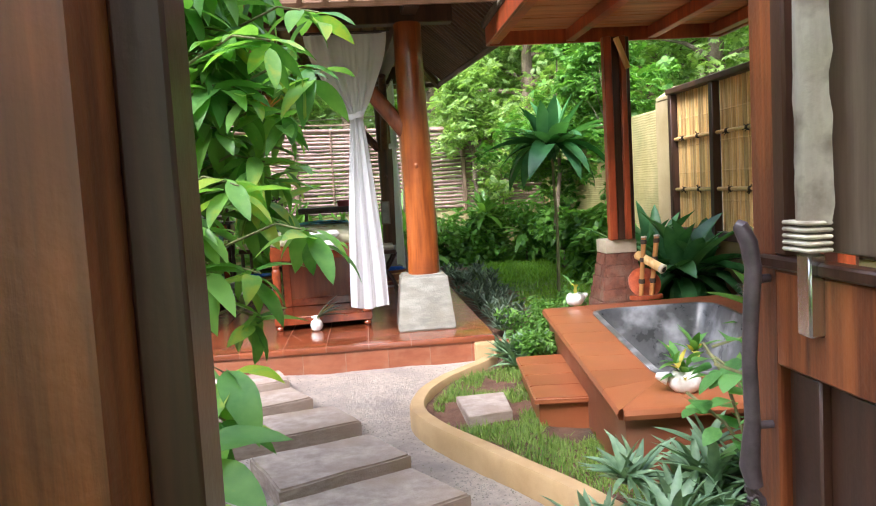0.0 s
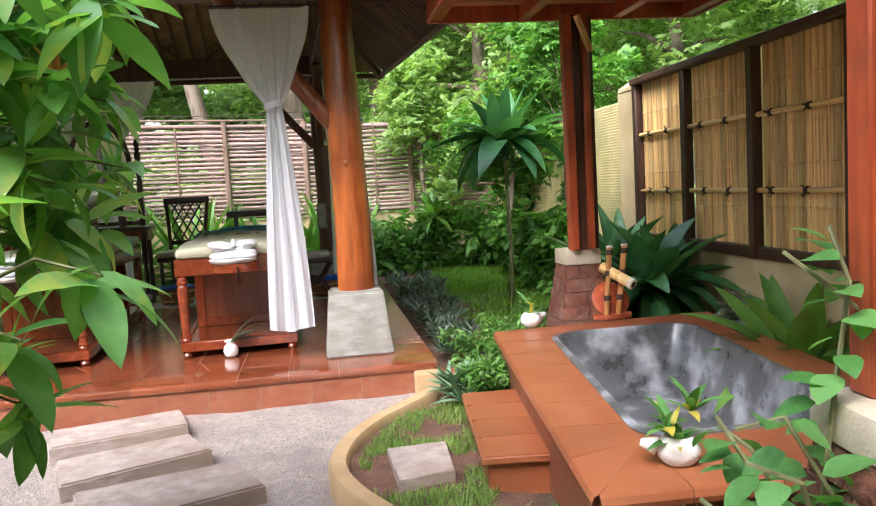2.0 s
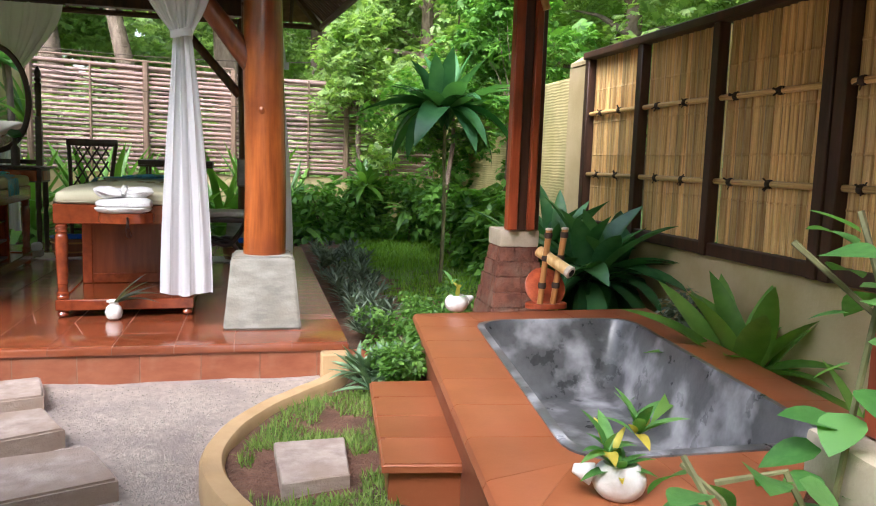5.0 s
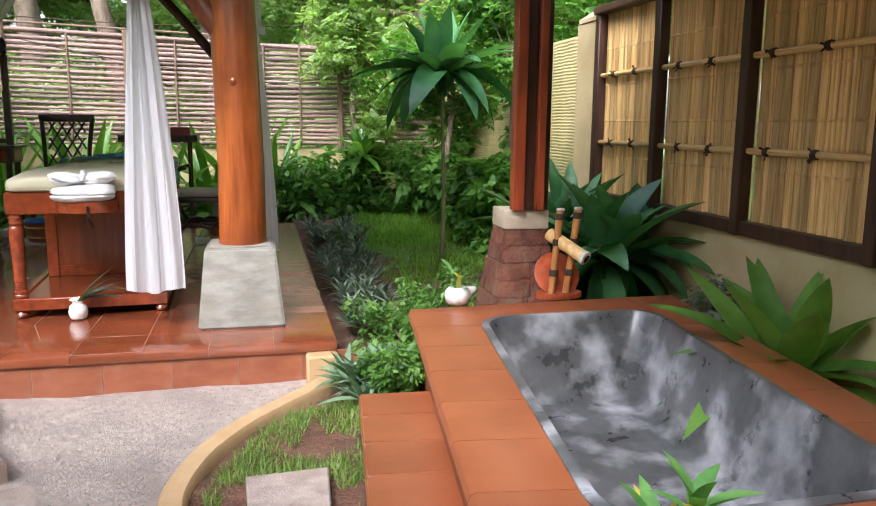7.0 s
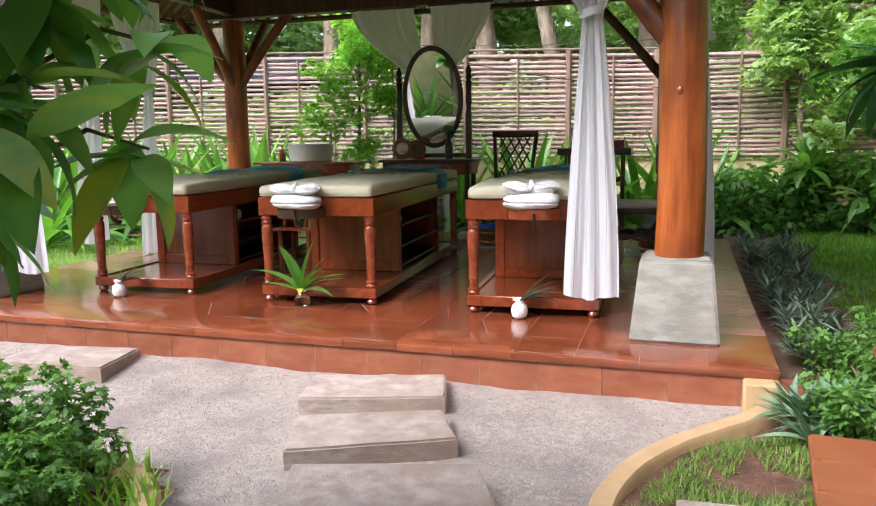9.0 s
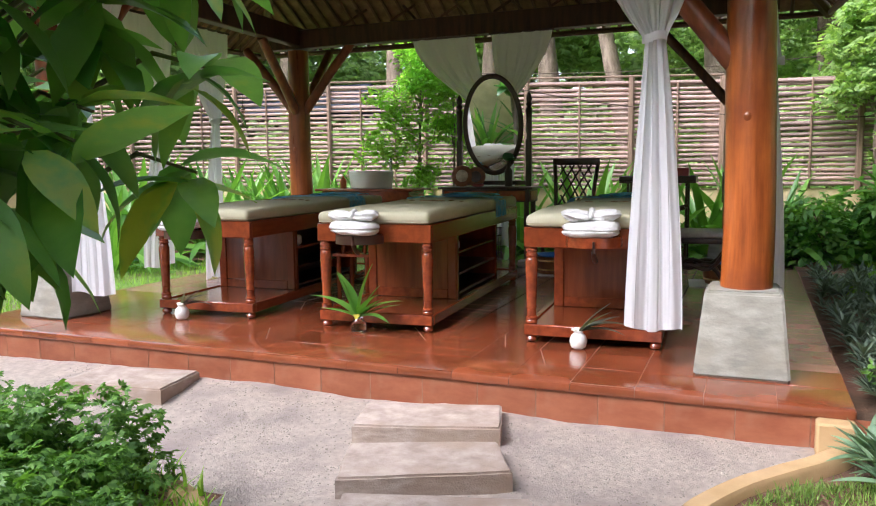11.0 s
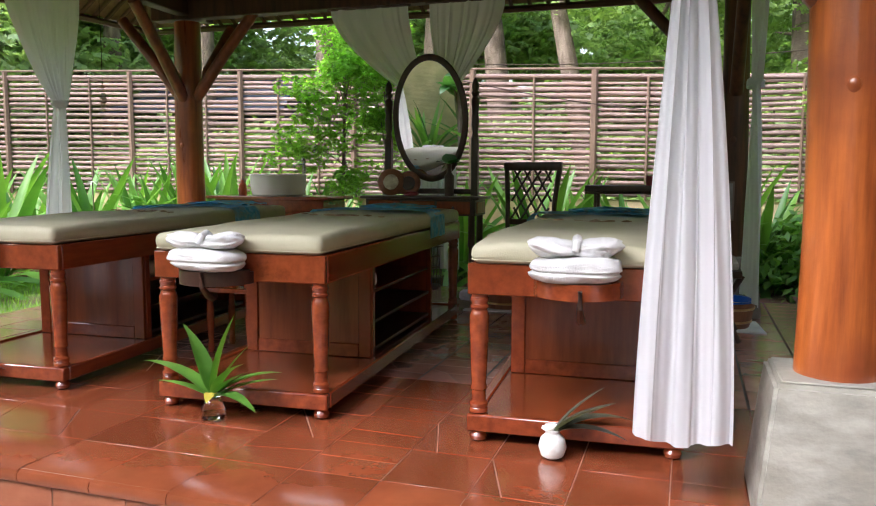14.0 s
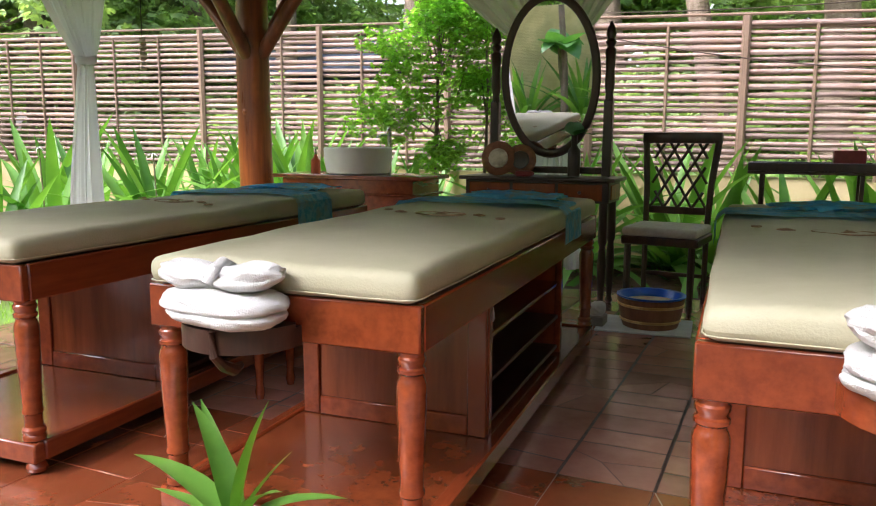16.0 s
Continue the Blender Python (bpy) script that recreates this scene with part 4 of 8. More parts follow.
strut(pr, FR, -1, 0, M["brace"], 0.06, 1.83, 2.70)
strut(pr, FR, 0, 1, M["brace"], 0.055, 1.83, 2.70)
strut(pl, FL, 1, 0, M["brace"], 0.055, 1.83, 2.70)
strut(pl, FL, 0, 1, M["brace"], 0.055, 1.83, 2.70)
for dx, dy in ((-1, 0), (0, -1)):
    strut(pb, RR, dx, dy, M["logdark"], 0.045, 1.9, 2.70)
for dx, dy in ((1, 0), (0, -1), (-1, 0), (0, 1)):
    strut(pc, RL, dx, dy, M["brace"], 0.052, 1.98, 2.74, 0.72)
for a, b, zz in ((FL, FR, ZB), (RL, RR, ZB + 0.03), (FL, RL, ZB), (FR, RR, ZB)):
    d = (Vector(b) - Vector(a)).normalized() * 0.35
    bm = bmesh.new()
    L = (Vector(b) - Vector(a)).length + 0.7
    box(bm, -L / 2, -0.065, 0, L / 2, 0.065, 0.21, 0.008)
    mid = (Vector(a) + Vector(b)) / 2
    ang = math.degrees(math.atan2(b[1] - a[1], b[0] - a[0]))
    up = 0.0 if abs(a[1] - b[1]) < 0.1 else 0.003
    tagged(part("roof_beam", bm, M["fence_dark"], m=pose(mid.x, mid.y, zz + up * 20, 0, 0, ang)), "dark heavy square beam of the pavilion", "beam", "pavilion beams")
roof = thing("pavilion_roof", "hipped thatched roof with dark pole rafters over a woven mat", "roof", -2.9, 2.3, 2.6)
E4 = [Vector((-6.35, -0.42, 2.64)), Vector((0.55, -0.42, 2.64)), Vector((0.20, 4.95, 2.80)), Vector((-6.45, 4.95, 2.80))]
AP = [Vector((-4.3, 2.3, 4.35)), Vector((-1.6, 2.3, 4.35))]
O = Vector((-2.9, 2.3, 2.6))
planes = [(E4[0], E4[1], AP[1], AP[0]), (E4[1], E4[2], AP[1]), (E4[2], E4[3], AP[0], AP[1]), (E4[3], E4[0], AP[0])]
bm = bmesh.new()
for q in planes:
    nrm = (q[1] - q[0]).cross(q[2] - q[0]).normalized()
    bm.faces.new([bm.verts.new(v - O + nrm * 0.05) for v in q])
part("woven_mat", bm, M["mat"], roof, smooth=False)
bm = bmesh.new()
for q in planes:
    nrm = (q[1] - q[0]).cross(q[2] - q[0]).normalized()
    lo = [bm.verts.new(v - O + nrm * 0.056) for v in q]
    hi = [bm.verts.new(v - O + nrm * 0.24 + (Vector((0, 0, 0)) if v in AP else (v - O).normalized() * 0.03)) for v in q]
    bm.faces.new(hi)
    bm.faces.new(lo[::-1])
    for i in range(len(q)):
        bm.faces.new((lo[i], lo[(i + 1) % len(q)], hi[(i + 1) % len(q)], hi[i]))
part("thatch", bm, M["thatch"], roof, smooth=False)
pm_raft = pole_mesh("rafter", M["rafter"], 6, seed=3)
nraft = 0
for qi, q in enumerate(planes):
    a, b = q[0], q[1]
    e = (b - a)
    L = e.length
    e.normalize()
    nrm = e.cross(q[2] - a).normalized()
    up = nrm.cross(e).normalized()
    gap = 0.105 if qi == 1 else 0.17
    for k in range(1, int(L / gap)):
        s = k * gap
        # climb until the hip or the ridge is met
        hi = 0
        for c in np.linspace(0.1, 4.0, 79):
            p = a + e * s + up * c
            ok = True
            poly = list(q)
            for i in range(len(poly)):
                u, v = poly[i], poly[(i + 1) % len(poly)]
                if (v - u).cross(p - u).dot(nrm) < 0:
                    ok = False
            if not ok:
                break
            hi = c
        if hi > 0.25:
            obj("rafter", pm_raft, roof, aim(a + e * s - O - up * 0.04 + nrm * 0.018, a + e * s + up * hi - O + nrm * 0.018, 0.026 if qi == 1 else 0.02))
            nraft += 1
for i in range(4):
    a, b = E4[i] - O, E4[(i + 1) % 4] - O
    obj("eave_pole", pm_raft, roof, aim(a + Vector((0, 0, -0.01)), b + Vector((0, 0, -0.01)), 0.032))
    obj("hip_pole", pm_raft, roof, aim(a + Vector((0, 0, -0.02)), (AP[0] if i in (0, 3) else AP[1]) - O + Vector((0, 0, -0.02)), 0.05))
# wall plate sticks above the rear beam
for k in range(16):
    x = -5.1 + k * 0.3
    obj("stick", pm_raft, roof, aim(Vector((x, 4.12, 2.93)) - O, Vector((x + (0.22 if k % 2 else -0.22), 4.3, 3.12)) - O, 0.016))

# ---- curtains ----
WC = "sheer white cotton curtain gathered and tied back beside the log post"
curtain("curtain", WC, (-1.30, 0.42, 2.60), (-0.665, 0.42, 2.60), (-0.935, 0.42, 1.965), (-1.07, 0.42, 0.455), (-0.76, 0.42, 0.455), 1, 0.295)
curtain("curtain", WC, (-5.06, 0.42, 2.60), (-4.40, 0.42, 2.60), (-4.84, 0.42, 1.965), (-5.04, 0.42, 0.44), (-4.62, 0.42, 0.44), 2, 0.295)
curtain("curtain", "sheer white cotton curtain on the side beam behind the post", (-0.40, 0.85, 2.60), (-0.38, 1.60, 2.60), (-0.36, 1.12, 1.9), (-0.36, 0.85, 0.50), (-0.25, 1.45, 0.50), 3, 0.33)
curtain("curtain", "sheer cream cotton curtain tied back near the dark rear post", (-0.52, 2.95, 2.60), (-0.56, 3.75, 2.60), (-0.53, 3.50, 1.9), (-0.50, 2.95, 0.50), (-0.56, 3.60, 0.50), 8, 0.33)
curtain("curtain", "sheer cream cotton curtain on the lawn side of the deck", (-5.33, 1.15, 2.66), (-5.33, 1.93, 2.66), (-5.32, 1.72, 1.80), (-5.40, 1.50, 0.46), (-5.40, 1.90, 0.46), 4, 0.38)
curtain("curtain", "sheer cream cotton curtain on the lawn side of the deck", (-5.33, 2.02, 2.66), (-5.33, 2.72, 2.66), (-5.34, 2.50, 1.80), (-5.40, 2.32, 0.256), (-5.40, 2.66, 0.256), 5, 0.38)
curtain("curtain", "sheer white curtain behind the oval mirror, drawn together", (-3.93, 4.12, 2.70), (-3.22, 4.12, 2.70), (-3.17, 4.55, 1.92), (-3.32, 4.60, 0.42), (-3.05, 4.60, 0.42), 6, 0.34)
curtain("curtain", "sheer white curtain behind the oval mirror, drawn together", (-3.02, 4.10, 2.70), (-2.38, 4.10, 2.70), (-3.03, 4.55, 2.0), (-3.10, 4.62, 0.42), (-2.90, 4.62, 0.42), 7, 0.30)


# ---- massage beds ----
LEG = [(0.030, 0.0), (0.037, 0.006), (0.038, 0.016), (0.033, 0.024), (0.038, 0.032), (0.038, 0.042), (0.029, 0.050), (0.029, 0.092), (0.034, 0.098), (0.034, 0.106), (0.030, 0.114), (0.032, 0.16), (0.036, 0.26), (0.039, 0.35), (0.039, 0.385), (0.034, 0.400), (0.031, 0.406), (0.031, 0.412), (0.037, 0.418), (0.037, 0.427), (0.032, 0.432), (0.032, 0.438), (0.037, 0.445), (0.037, 0.455), (0.033, 0.460), (0.033, 0.470)]


def massage_bed(tray_x, label, x):
    """A bed 0.82 wide and 2.4 long; its origin is at the middle of its foot end."""
    t = thing("massage_bed", label, "massage bed", x, 0.782, 0.2505, "massage beds", 3.2)
    hw, L = 0.408, 2.42
    for nm_, bb in (("foot_rail", (-hw, 0, 0.045, hw, 0.045, 0.115)), ("head_rail", (-hw, L - 0.045, 0.045, hw, L, 0.115)), ("side_rail", (-hw, 0.046, 0.045, -hw + 0.045, L - 0.046, 0.115)), ("side_rail", (hw - 0.045, 0.046, 0.045, hw, L - 0.046, 0.115))):
        part(nm_, box(bmesh.new(), *bb, 0.006), M["bed"], t)
    part("base_board", box(bmesh.new(), -hw + 0.046, 0.046, 0.085, hw - 0.046, L - 0.046, 0.105), M["panel"], t)
    fm = lm = None
    for sx in (-1, 1):
        for yy in (0.04, L - 0.04):
            if fm is None:
                fm = part("foot", lathe(bmesh.new(), [(0.018, 0), (0.032, 0.01), (0.036, 0.024), (0.028, 0.04), (0.022, 0.046)], seg=14), M["bed"], t, m=pose(sx * (hw - 0.04), yy, 0)).data
                lm = part("leg", lathe(bmesh.new(), [(r, z * 1.005) for r, z in LEG], seg=20), M["bed"], t, "turned leg", m=pose(sx * (hw - 0.04), yy, 0.114)).data
            else:
                obj("foot", fm, t, pose(sx * (hw - 0.04), yy, 0))
                obj("leg", lm, t, pose(sx * (hw - 0.04), yy, 0.114), "turned leg")
    z0, z1 = 0.587, 0.708
    for bb in ((-hw, 0, z0, hw, 0.03, z1), (-hw, L - 0.03, z0, hw, L, z1), (-hw, 0.031, z0, -hw + 0.03, L - 0.031, z1), (hw - 0.03, 0.031, z0, hw, L - 0.031, z1)):
        part("apron", box(bmesh.new(), *bb, 0.005), M["bed"], t)
    part("top_board", box(bmesh.new(), -hw + 0.031, 0.031, z1 - 0.035, hw - 0.031, L - 0.031, z1 - 0.01), M["panel"], t)
    # the cabinet below: closed in front, open shelves to the right
    c0, c1, zb, zt = 0.70, 1.88, 0.106, z0 + 0.06
    part("cabinet_front", box(bmesh.new(), -0.345, c0 + 0.012, zb, 0.345, c0 + 0.03, zt), M["panel"], t)
    for bb in ((-0.352, c0, zb, -0.285, c0 + 0.0135, zt), (0.285, c0, zb, 0.352, c0 + 0.0135, zt), (-0.2845, c0, zb, 0.2845, c0 + 0.0135, zb + 0.07), (-0.2845, c0, zt - 0.07, 0.2845, c0 + 0.0135, zt)):
        part("panel_frame", box(bmesh.new(), *bb, 0.004), M["bed"], t)
    part("cabinet_side", box(bmesh.new(), -0.352, c0 + 0.031, zb, -0.332, c1, zt), M["panel"], t)
    for y_ in (c0 + 0.031, c1 - 0.04):
        part("shelf_upright", box(bmesh.new(), 0.322, y_, zb, 0.352, y_ + 0.038, zt, 0.003), M["bed"], t)
    part("cabinet_back", box(bmesh.new(), -0.331, c1 - 0.02, zb, 0.321, c1, zt), M["panel"], t)
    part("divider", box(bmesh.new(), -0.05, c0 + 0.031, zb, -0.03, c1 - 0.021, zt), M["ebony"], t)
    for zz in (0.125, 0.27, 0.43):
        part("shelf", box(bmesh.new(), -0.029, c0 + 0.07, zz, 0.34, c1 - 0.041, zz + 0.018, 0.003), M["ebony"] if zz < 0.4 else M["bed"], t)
    # half-round tray at the foot end
    if tray_x is not None:
        q = [(0.165 * math.cos(math.pi + math.pi * i / 20) * (1.0), 0.165 * math.sin(math.pi + math.pi * i / 20)) for i in range(21)]
        part("tray", prism(bmesh.new(), q, 0.582, 0.642, 0.010, 2), M["ebony"] if tray_x < -0.05 else M["bed"], t, m=pose(tray_x, 0, 0.022 if tray_x > 0 else 0))
        bm = tube(bmesh.new(), [(0, -0.06, 0.530), (0, -0.09, 0.525), (0, -0.13, 0.545), (0, -0.168, 0.580), (0, -0.173, 0.643)], [0.010, 0.017, 0.015, 0.011, 0.008], 8)
        part("bracket", bm, M["ebony"], t, m=pose(tray_x + 0.02, 0, 0))
    return t


def cushion(x, label):
    hw, L, h = 0.400, 2.44, 0.088
    nx, ny = 14, 44
    r = random.Random(int(x * 100))
    bm = bmesh.new()
    box(bm, -hw, 0, 0, hw, L, h, 0.040, 5)
    bmesh.ops.subdivide_edges(bm, edges=[e for e in bm.edges if e.calc_length() > 0.3], cuts=16, use_grid_fill=True)
    for v in bm.verts:
        s = 1 - abs(v.co.x) / hw
        if v.co.z > h * 0.4:
            v.co.z += 0.012 * s + 0.014 * noise.noise(Vector((v.co.x * 3 + x, v.co.y * 1.6, 0))) + 0.004 * noise.noise(Vector((v.co.x * 16 + x, v.co.y * 5, 4))) - 0.012 * max(0.0, 1 - v.co.y / 0.25)
        v.co.x += 0.008 * noise.noise(Vector((v.co.y * 3, v.co.z * 9, x)))
        v.co.y += 0.008 * noise.noise(Vector((v.co.x * 3, v.co.z * 9, x + 5)))
    t = thing("mattress", label, "mattress", x + 0.006, 0.765, 0.960, "bed mattresses", 3.2)
    part("cover", bm, M["cushion"], t)
    for zz in (0.014,):
        c_ = 0.034
        pts = [(-hw + c_, -0.001), (hw - c_, -0.001), (hw - 0.008, 0.010), (hw + 0.001, c_), (hw + 0.001, L - c_), (hw - c_, L + 0.001), (-hw + c_, L + 0.001), (-hw - 0.001, L - c_), (-hw - 0.001, c_), (-hw + 0.008, 0.010), (-hw + c_, -0.001)]
        fine = []
        for (xa, ya), (xb, yb) in zip(pts, pts[1:]):
            n_ = max(1, int(math.hypot(xb - xa, yb - ya) / 0.12))
            fine += [(xa + (xb - xa) * q_ / n_, ya + (yb - ya) * q_ / n_, zz + 0.004 * noise.noise(Vector((xa * 4 + q_, ya * 3, x)))) for q_ in range(n_)]
        part("seam", tube(bmesh.new(), fine + [fine[0]], 0.0022, 5), M["cushion"], t, "stitched seam")
    return t


def soft(name, mat, sx, sy, sz, x, y, z, label, cat, seed, amp=0.22, freq=9, group="", rz=0):
    bm = bmesh.new()
    bmesh.ops.create_icosphere(bm, subdivisions=4, radius=1)
    for v in bm.verts:
        c = v.co.copy()
        e = 3.2
        k = (abs(c.x) ** e + abs(c.y) ** e + abs(c.z) ** e) ** (-1 / e)
        c *= k
        d = 1 + amp * 0.5 * noise.noise(Vector((c.x * 1.6 + seed, c.y * 1.6, c.z * 1.6)))
        fold = 0.05 * math.sin(freq * (c.z + 0.35 * math.sin(2.5 * c.x + seed)))
        v.co = Vector((c.x * sx * d, c.y * sy * (d + fold), c.z * sz * (d + fold * 0.3)))
        if v.co.z < -sz * 0.85:
            v.co.z = -sz * 0.85
    return tagged(part(name, bm, mat, m=pose(x, y, z + sz * 0.85, 0, 0, rz)), label, cat, group)


def sheet(rows, thick):
    """A cloth from a grid of points, thick metres through."""
    bm = bmesh.new()
    g = [[bm.verts.new(p) for p in row] for row in rows]
    for a, b in zip(g, g[1:]):
        for i in range(len(a) - 1):
            bm.faces.new((a[i], a[i + 1], b[i + 1], b[i]))
    bmesh.ops.solidify(bm, geom=bm.faces[:], thickness=thick)
    bmesh.ops.recalc_face_normals(bm, faces=bm.faces)
    return bm


def towel_stack(x, y, z, seed, rz=0):
    """A towel folded into a plump pad, and a second one laid on it in a loose bow."""
    t = thing("folded_towel", "thick white terry towel folded flat on the bed's tray", "towel", x, y, z, "towels on the beds", rz)
    bm = bmesh.new()
    bmesh.ops.create_icosphere(bm, subdivisions=5, radius=1)
    for v in bm.verts:
        c = v.co.copy()
        e = 3.0
        c *= (abs(c.x) ** e + abs(c.y) ** e + abs(c.z) ** e) ** (-1 / e)
        fold = 1 - 0.10 * math.exp(-((c.z + 0.15 + 0.10 * math.sin(2 * c.x + seed)) / 0.10) ** 2) * (1 if c.y < 0.3 else 0.3)
        n = 1 + 0.07 * noise.noise(c * 2.1 + Vector((seed, 0, 0))) + 0.02 * noise.noise(c * 8)
        v.co = Vector((c.x * 0.163 * fold * n, c.y * 0.105 * fold * n, (c.z * n + 0.10 * math.sin(2.2 * c.x + seed)) * 0.050))
        v.co.z = max(v.co.z, -0.045) + 0.045
    part("pad", bm, M["towel"], t)
    t = thing("twisted_towel", "white terry towel gathered into a loose bow on a folded one", "towel", x, y - 0.01, z + 0.082, "towels on the beds", rz + 2)
    bm = bmesh.new()
    bmesh.ops.create_icosphere(bm, subdivisions=6, radius=1)
    for v in bm.verts:
        c = v.co.copy()
        w = abs(c.x)
        a = math.atan2(c.y, c.z)
        full = 0.50 + 0.62 * w ** 0.9 * (1.25 - 0.5 * w)
        fold = 0.15 * abs(math.sin(2.6 * a + seed + (2.2 if c.x > 0 else -1.4) * w)) + 0.07 * math.sin(5.2 * a + 5 * c.x + seed)
        k = full * (0.95 + fold) + 0.08 * noise.noise(c * 3 + Vector((seed, 0, 0)))
        v.co = Vector((c.x * 0.166 * (1 + 0.08 * noise.noise(c * 4)), c.y * 0.088 * k + 0.018 * c.x, c.z * 0.050 * k + 0.020 * w * w + 0.034))
        v.co.z = max(v.co.z, 0.0)
    part("bow", bm, M["towel"], t)
    part("tuck", tube(bmesh.new(), [(0.004, -0.062, 0.030), (0.012, -0.045, 0.060), (0.006, 0.0, 0.071), (0.0, 0.05, 0.055)], [0.012, 0.017, 0.018, 0.010], 12), M["towel"], t, "tucked fold of the bow")


def runner(x, label, seed):
    """A blue batik strip across the bed that hangs down on the side, and a crumpled cloth on it."""
    hw, zt = 0.404, 1.060
    prof = [(-hw - 0.012, zt - 0.12), (-hw - 0.012, zt - 0.03), (-hw + 0.02, zt + 0.004)] + [(-hw + 0.1 * k, zt + 0.010) for k in range(1, 8)] + [(hw - 0.02, zt + 0.004), (hw + 0.012, zt - 0.03), (hw + 0.014, zt - 0.16)]
    rows = [[(px, dy + 0.01 * math.sin(k), pz - 1.066 + 0.003 * math.sin(dy * 40 + k)) for dy in (0, 0.09, 0.18, 0.27, 0.35)] for k, (px, pz) in enumerate(prof)]
    tagged(part("batik_runner", sheet(rows, 0.004), M["blue"], m=pose(x - 0.100, 2.42, 1.066, 0, 0, 3.2)), "blue batik runner laid across the bed's end", "runner", "blue runners")
    rows = []
    nx, ny = 46, 40
    for i in range(nx + 1):
        u = i / nx
        row = []
        for j in range(ny + 1):
            v = j / ny
            saw = (v * 5 + 0.5 * u + 0.25 * math.sin(u * 5 + seed)) % 1.0
            h = 0.006 + (0.046 * saw ** 0.7 * (1 - saw) ** 0.25) * (0.45 + 0.55 * math.sin(math.pi * min(1, u * 1.1))) + 0.007 * noise.noise(Vector((u * 6, v * 8, seed)))
            fan = 0.30 + 0.12 * u
            row.append(((u - 0.5) * 0.50 + 0.02 * math.sin(v * 9 + seed), (v - 0.5) * fan + 0.05 * math.sin(u * 3 + seed) + 0.012 * math.sin(u * 17 + v * 3), h))
        rows.append(row)
    tagged(part("folded_sarong", sheet(rows, 0.004), M["darkblue"], m=pose(x - 0.07, 2.86, 1.060, 0, 0, 8)), label, "cloth", "blue cloths")


def embroidery(x):
    """A thin stitched ring and twigs on the cover."""
    t = thing("embroidered_emblem", "faint brown embroidered flower emblem on the mattress cover", "embroidery", x - 0.075, 1.98, 1.0595, "cover emblems", 3.2)
    loop_ = [(0.105 * math.cos(a), 0.055 * math.sin(a) * (1 + 0.15 * math.sin(3 * a)), 0) for a in [6.2832 * k / 26 for k in range(27)]]
    part("ring", tube(bmesh.new(), loop_, 0.0028, 5), M["stitch"], t, "brown stitched outline")
    for k, (px, py, l_, a_) in enumerate(((-0.02, -0.01, 0.05, 20), (0.03, 0.0, 0.045, 150), (0.0, 0.02, 0.04, 80), (-0.15, 0.01, 0.06, 170), (0.14, -0.005, 0.05, 5))):
        c_, s_ = math.cos(radians(a_)), math.sin(radians(a_))
        part("stitched_leaf", tube(bmesh.new(), [(px, py, 0), (px + l_ * c_ * 0.5, py + l_ * s_ * 0.4, 0.001), (px + l_ * c_, py + l_ * s_, 0)], [0.002, 0.006, 0.002], 5), M["stitch"], t)
    for px, py in ((-0.27, 0.09), (0.28, -0.10)):
        part("motif", prism(bmesh.new(), [(px + 0.018 * math.cos(a), py + 0.024 * math.sin(a)) for a in [0.628 * k for k in range(10)]], -0.002, 0.0025), M["stitch"], t)


BX = [(-4.15, -0.12), (-2.755, -0.085), (-1.312, 0.012)]
for k, (bx, tx) in enumerate(BX):
    massage_bed(tx, ("polished red-brown massage bed standing by the side lawn", "polished red-brown massage bed with open side shelves and a dark tray", "polished red-brown massage bed beside the curtained post")[k], bx)
    cushion(bx, "thick sage-cream mattress on the massage bed")
    towel_stack(bx + tx, 0.700 + tx * 0.056, 0.8935 + (0.022 if tx > 0 else 0), k * 3.1)
    runner(bx, "crumpled teal-blue sarong lying on the mattress", k * 2.0)
    embroidery(bx)
    soft("rolled_towel", M["towel"], 0.10, 0.07, 0.050, bx + 0.17, 1.66, 0.700, "cream towel rolled on the bed's shelf", "towel", k + 9, 0.1, 6, "rolled towels")


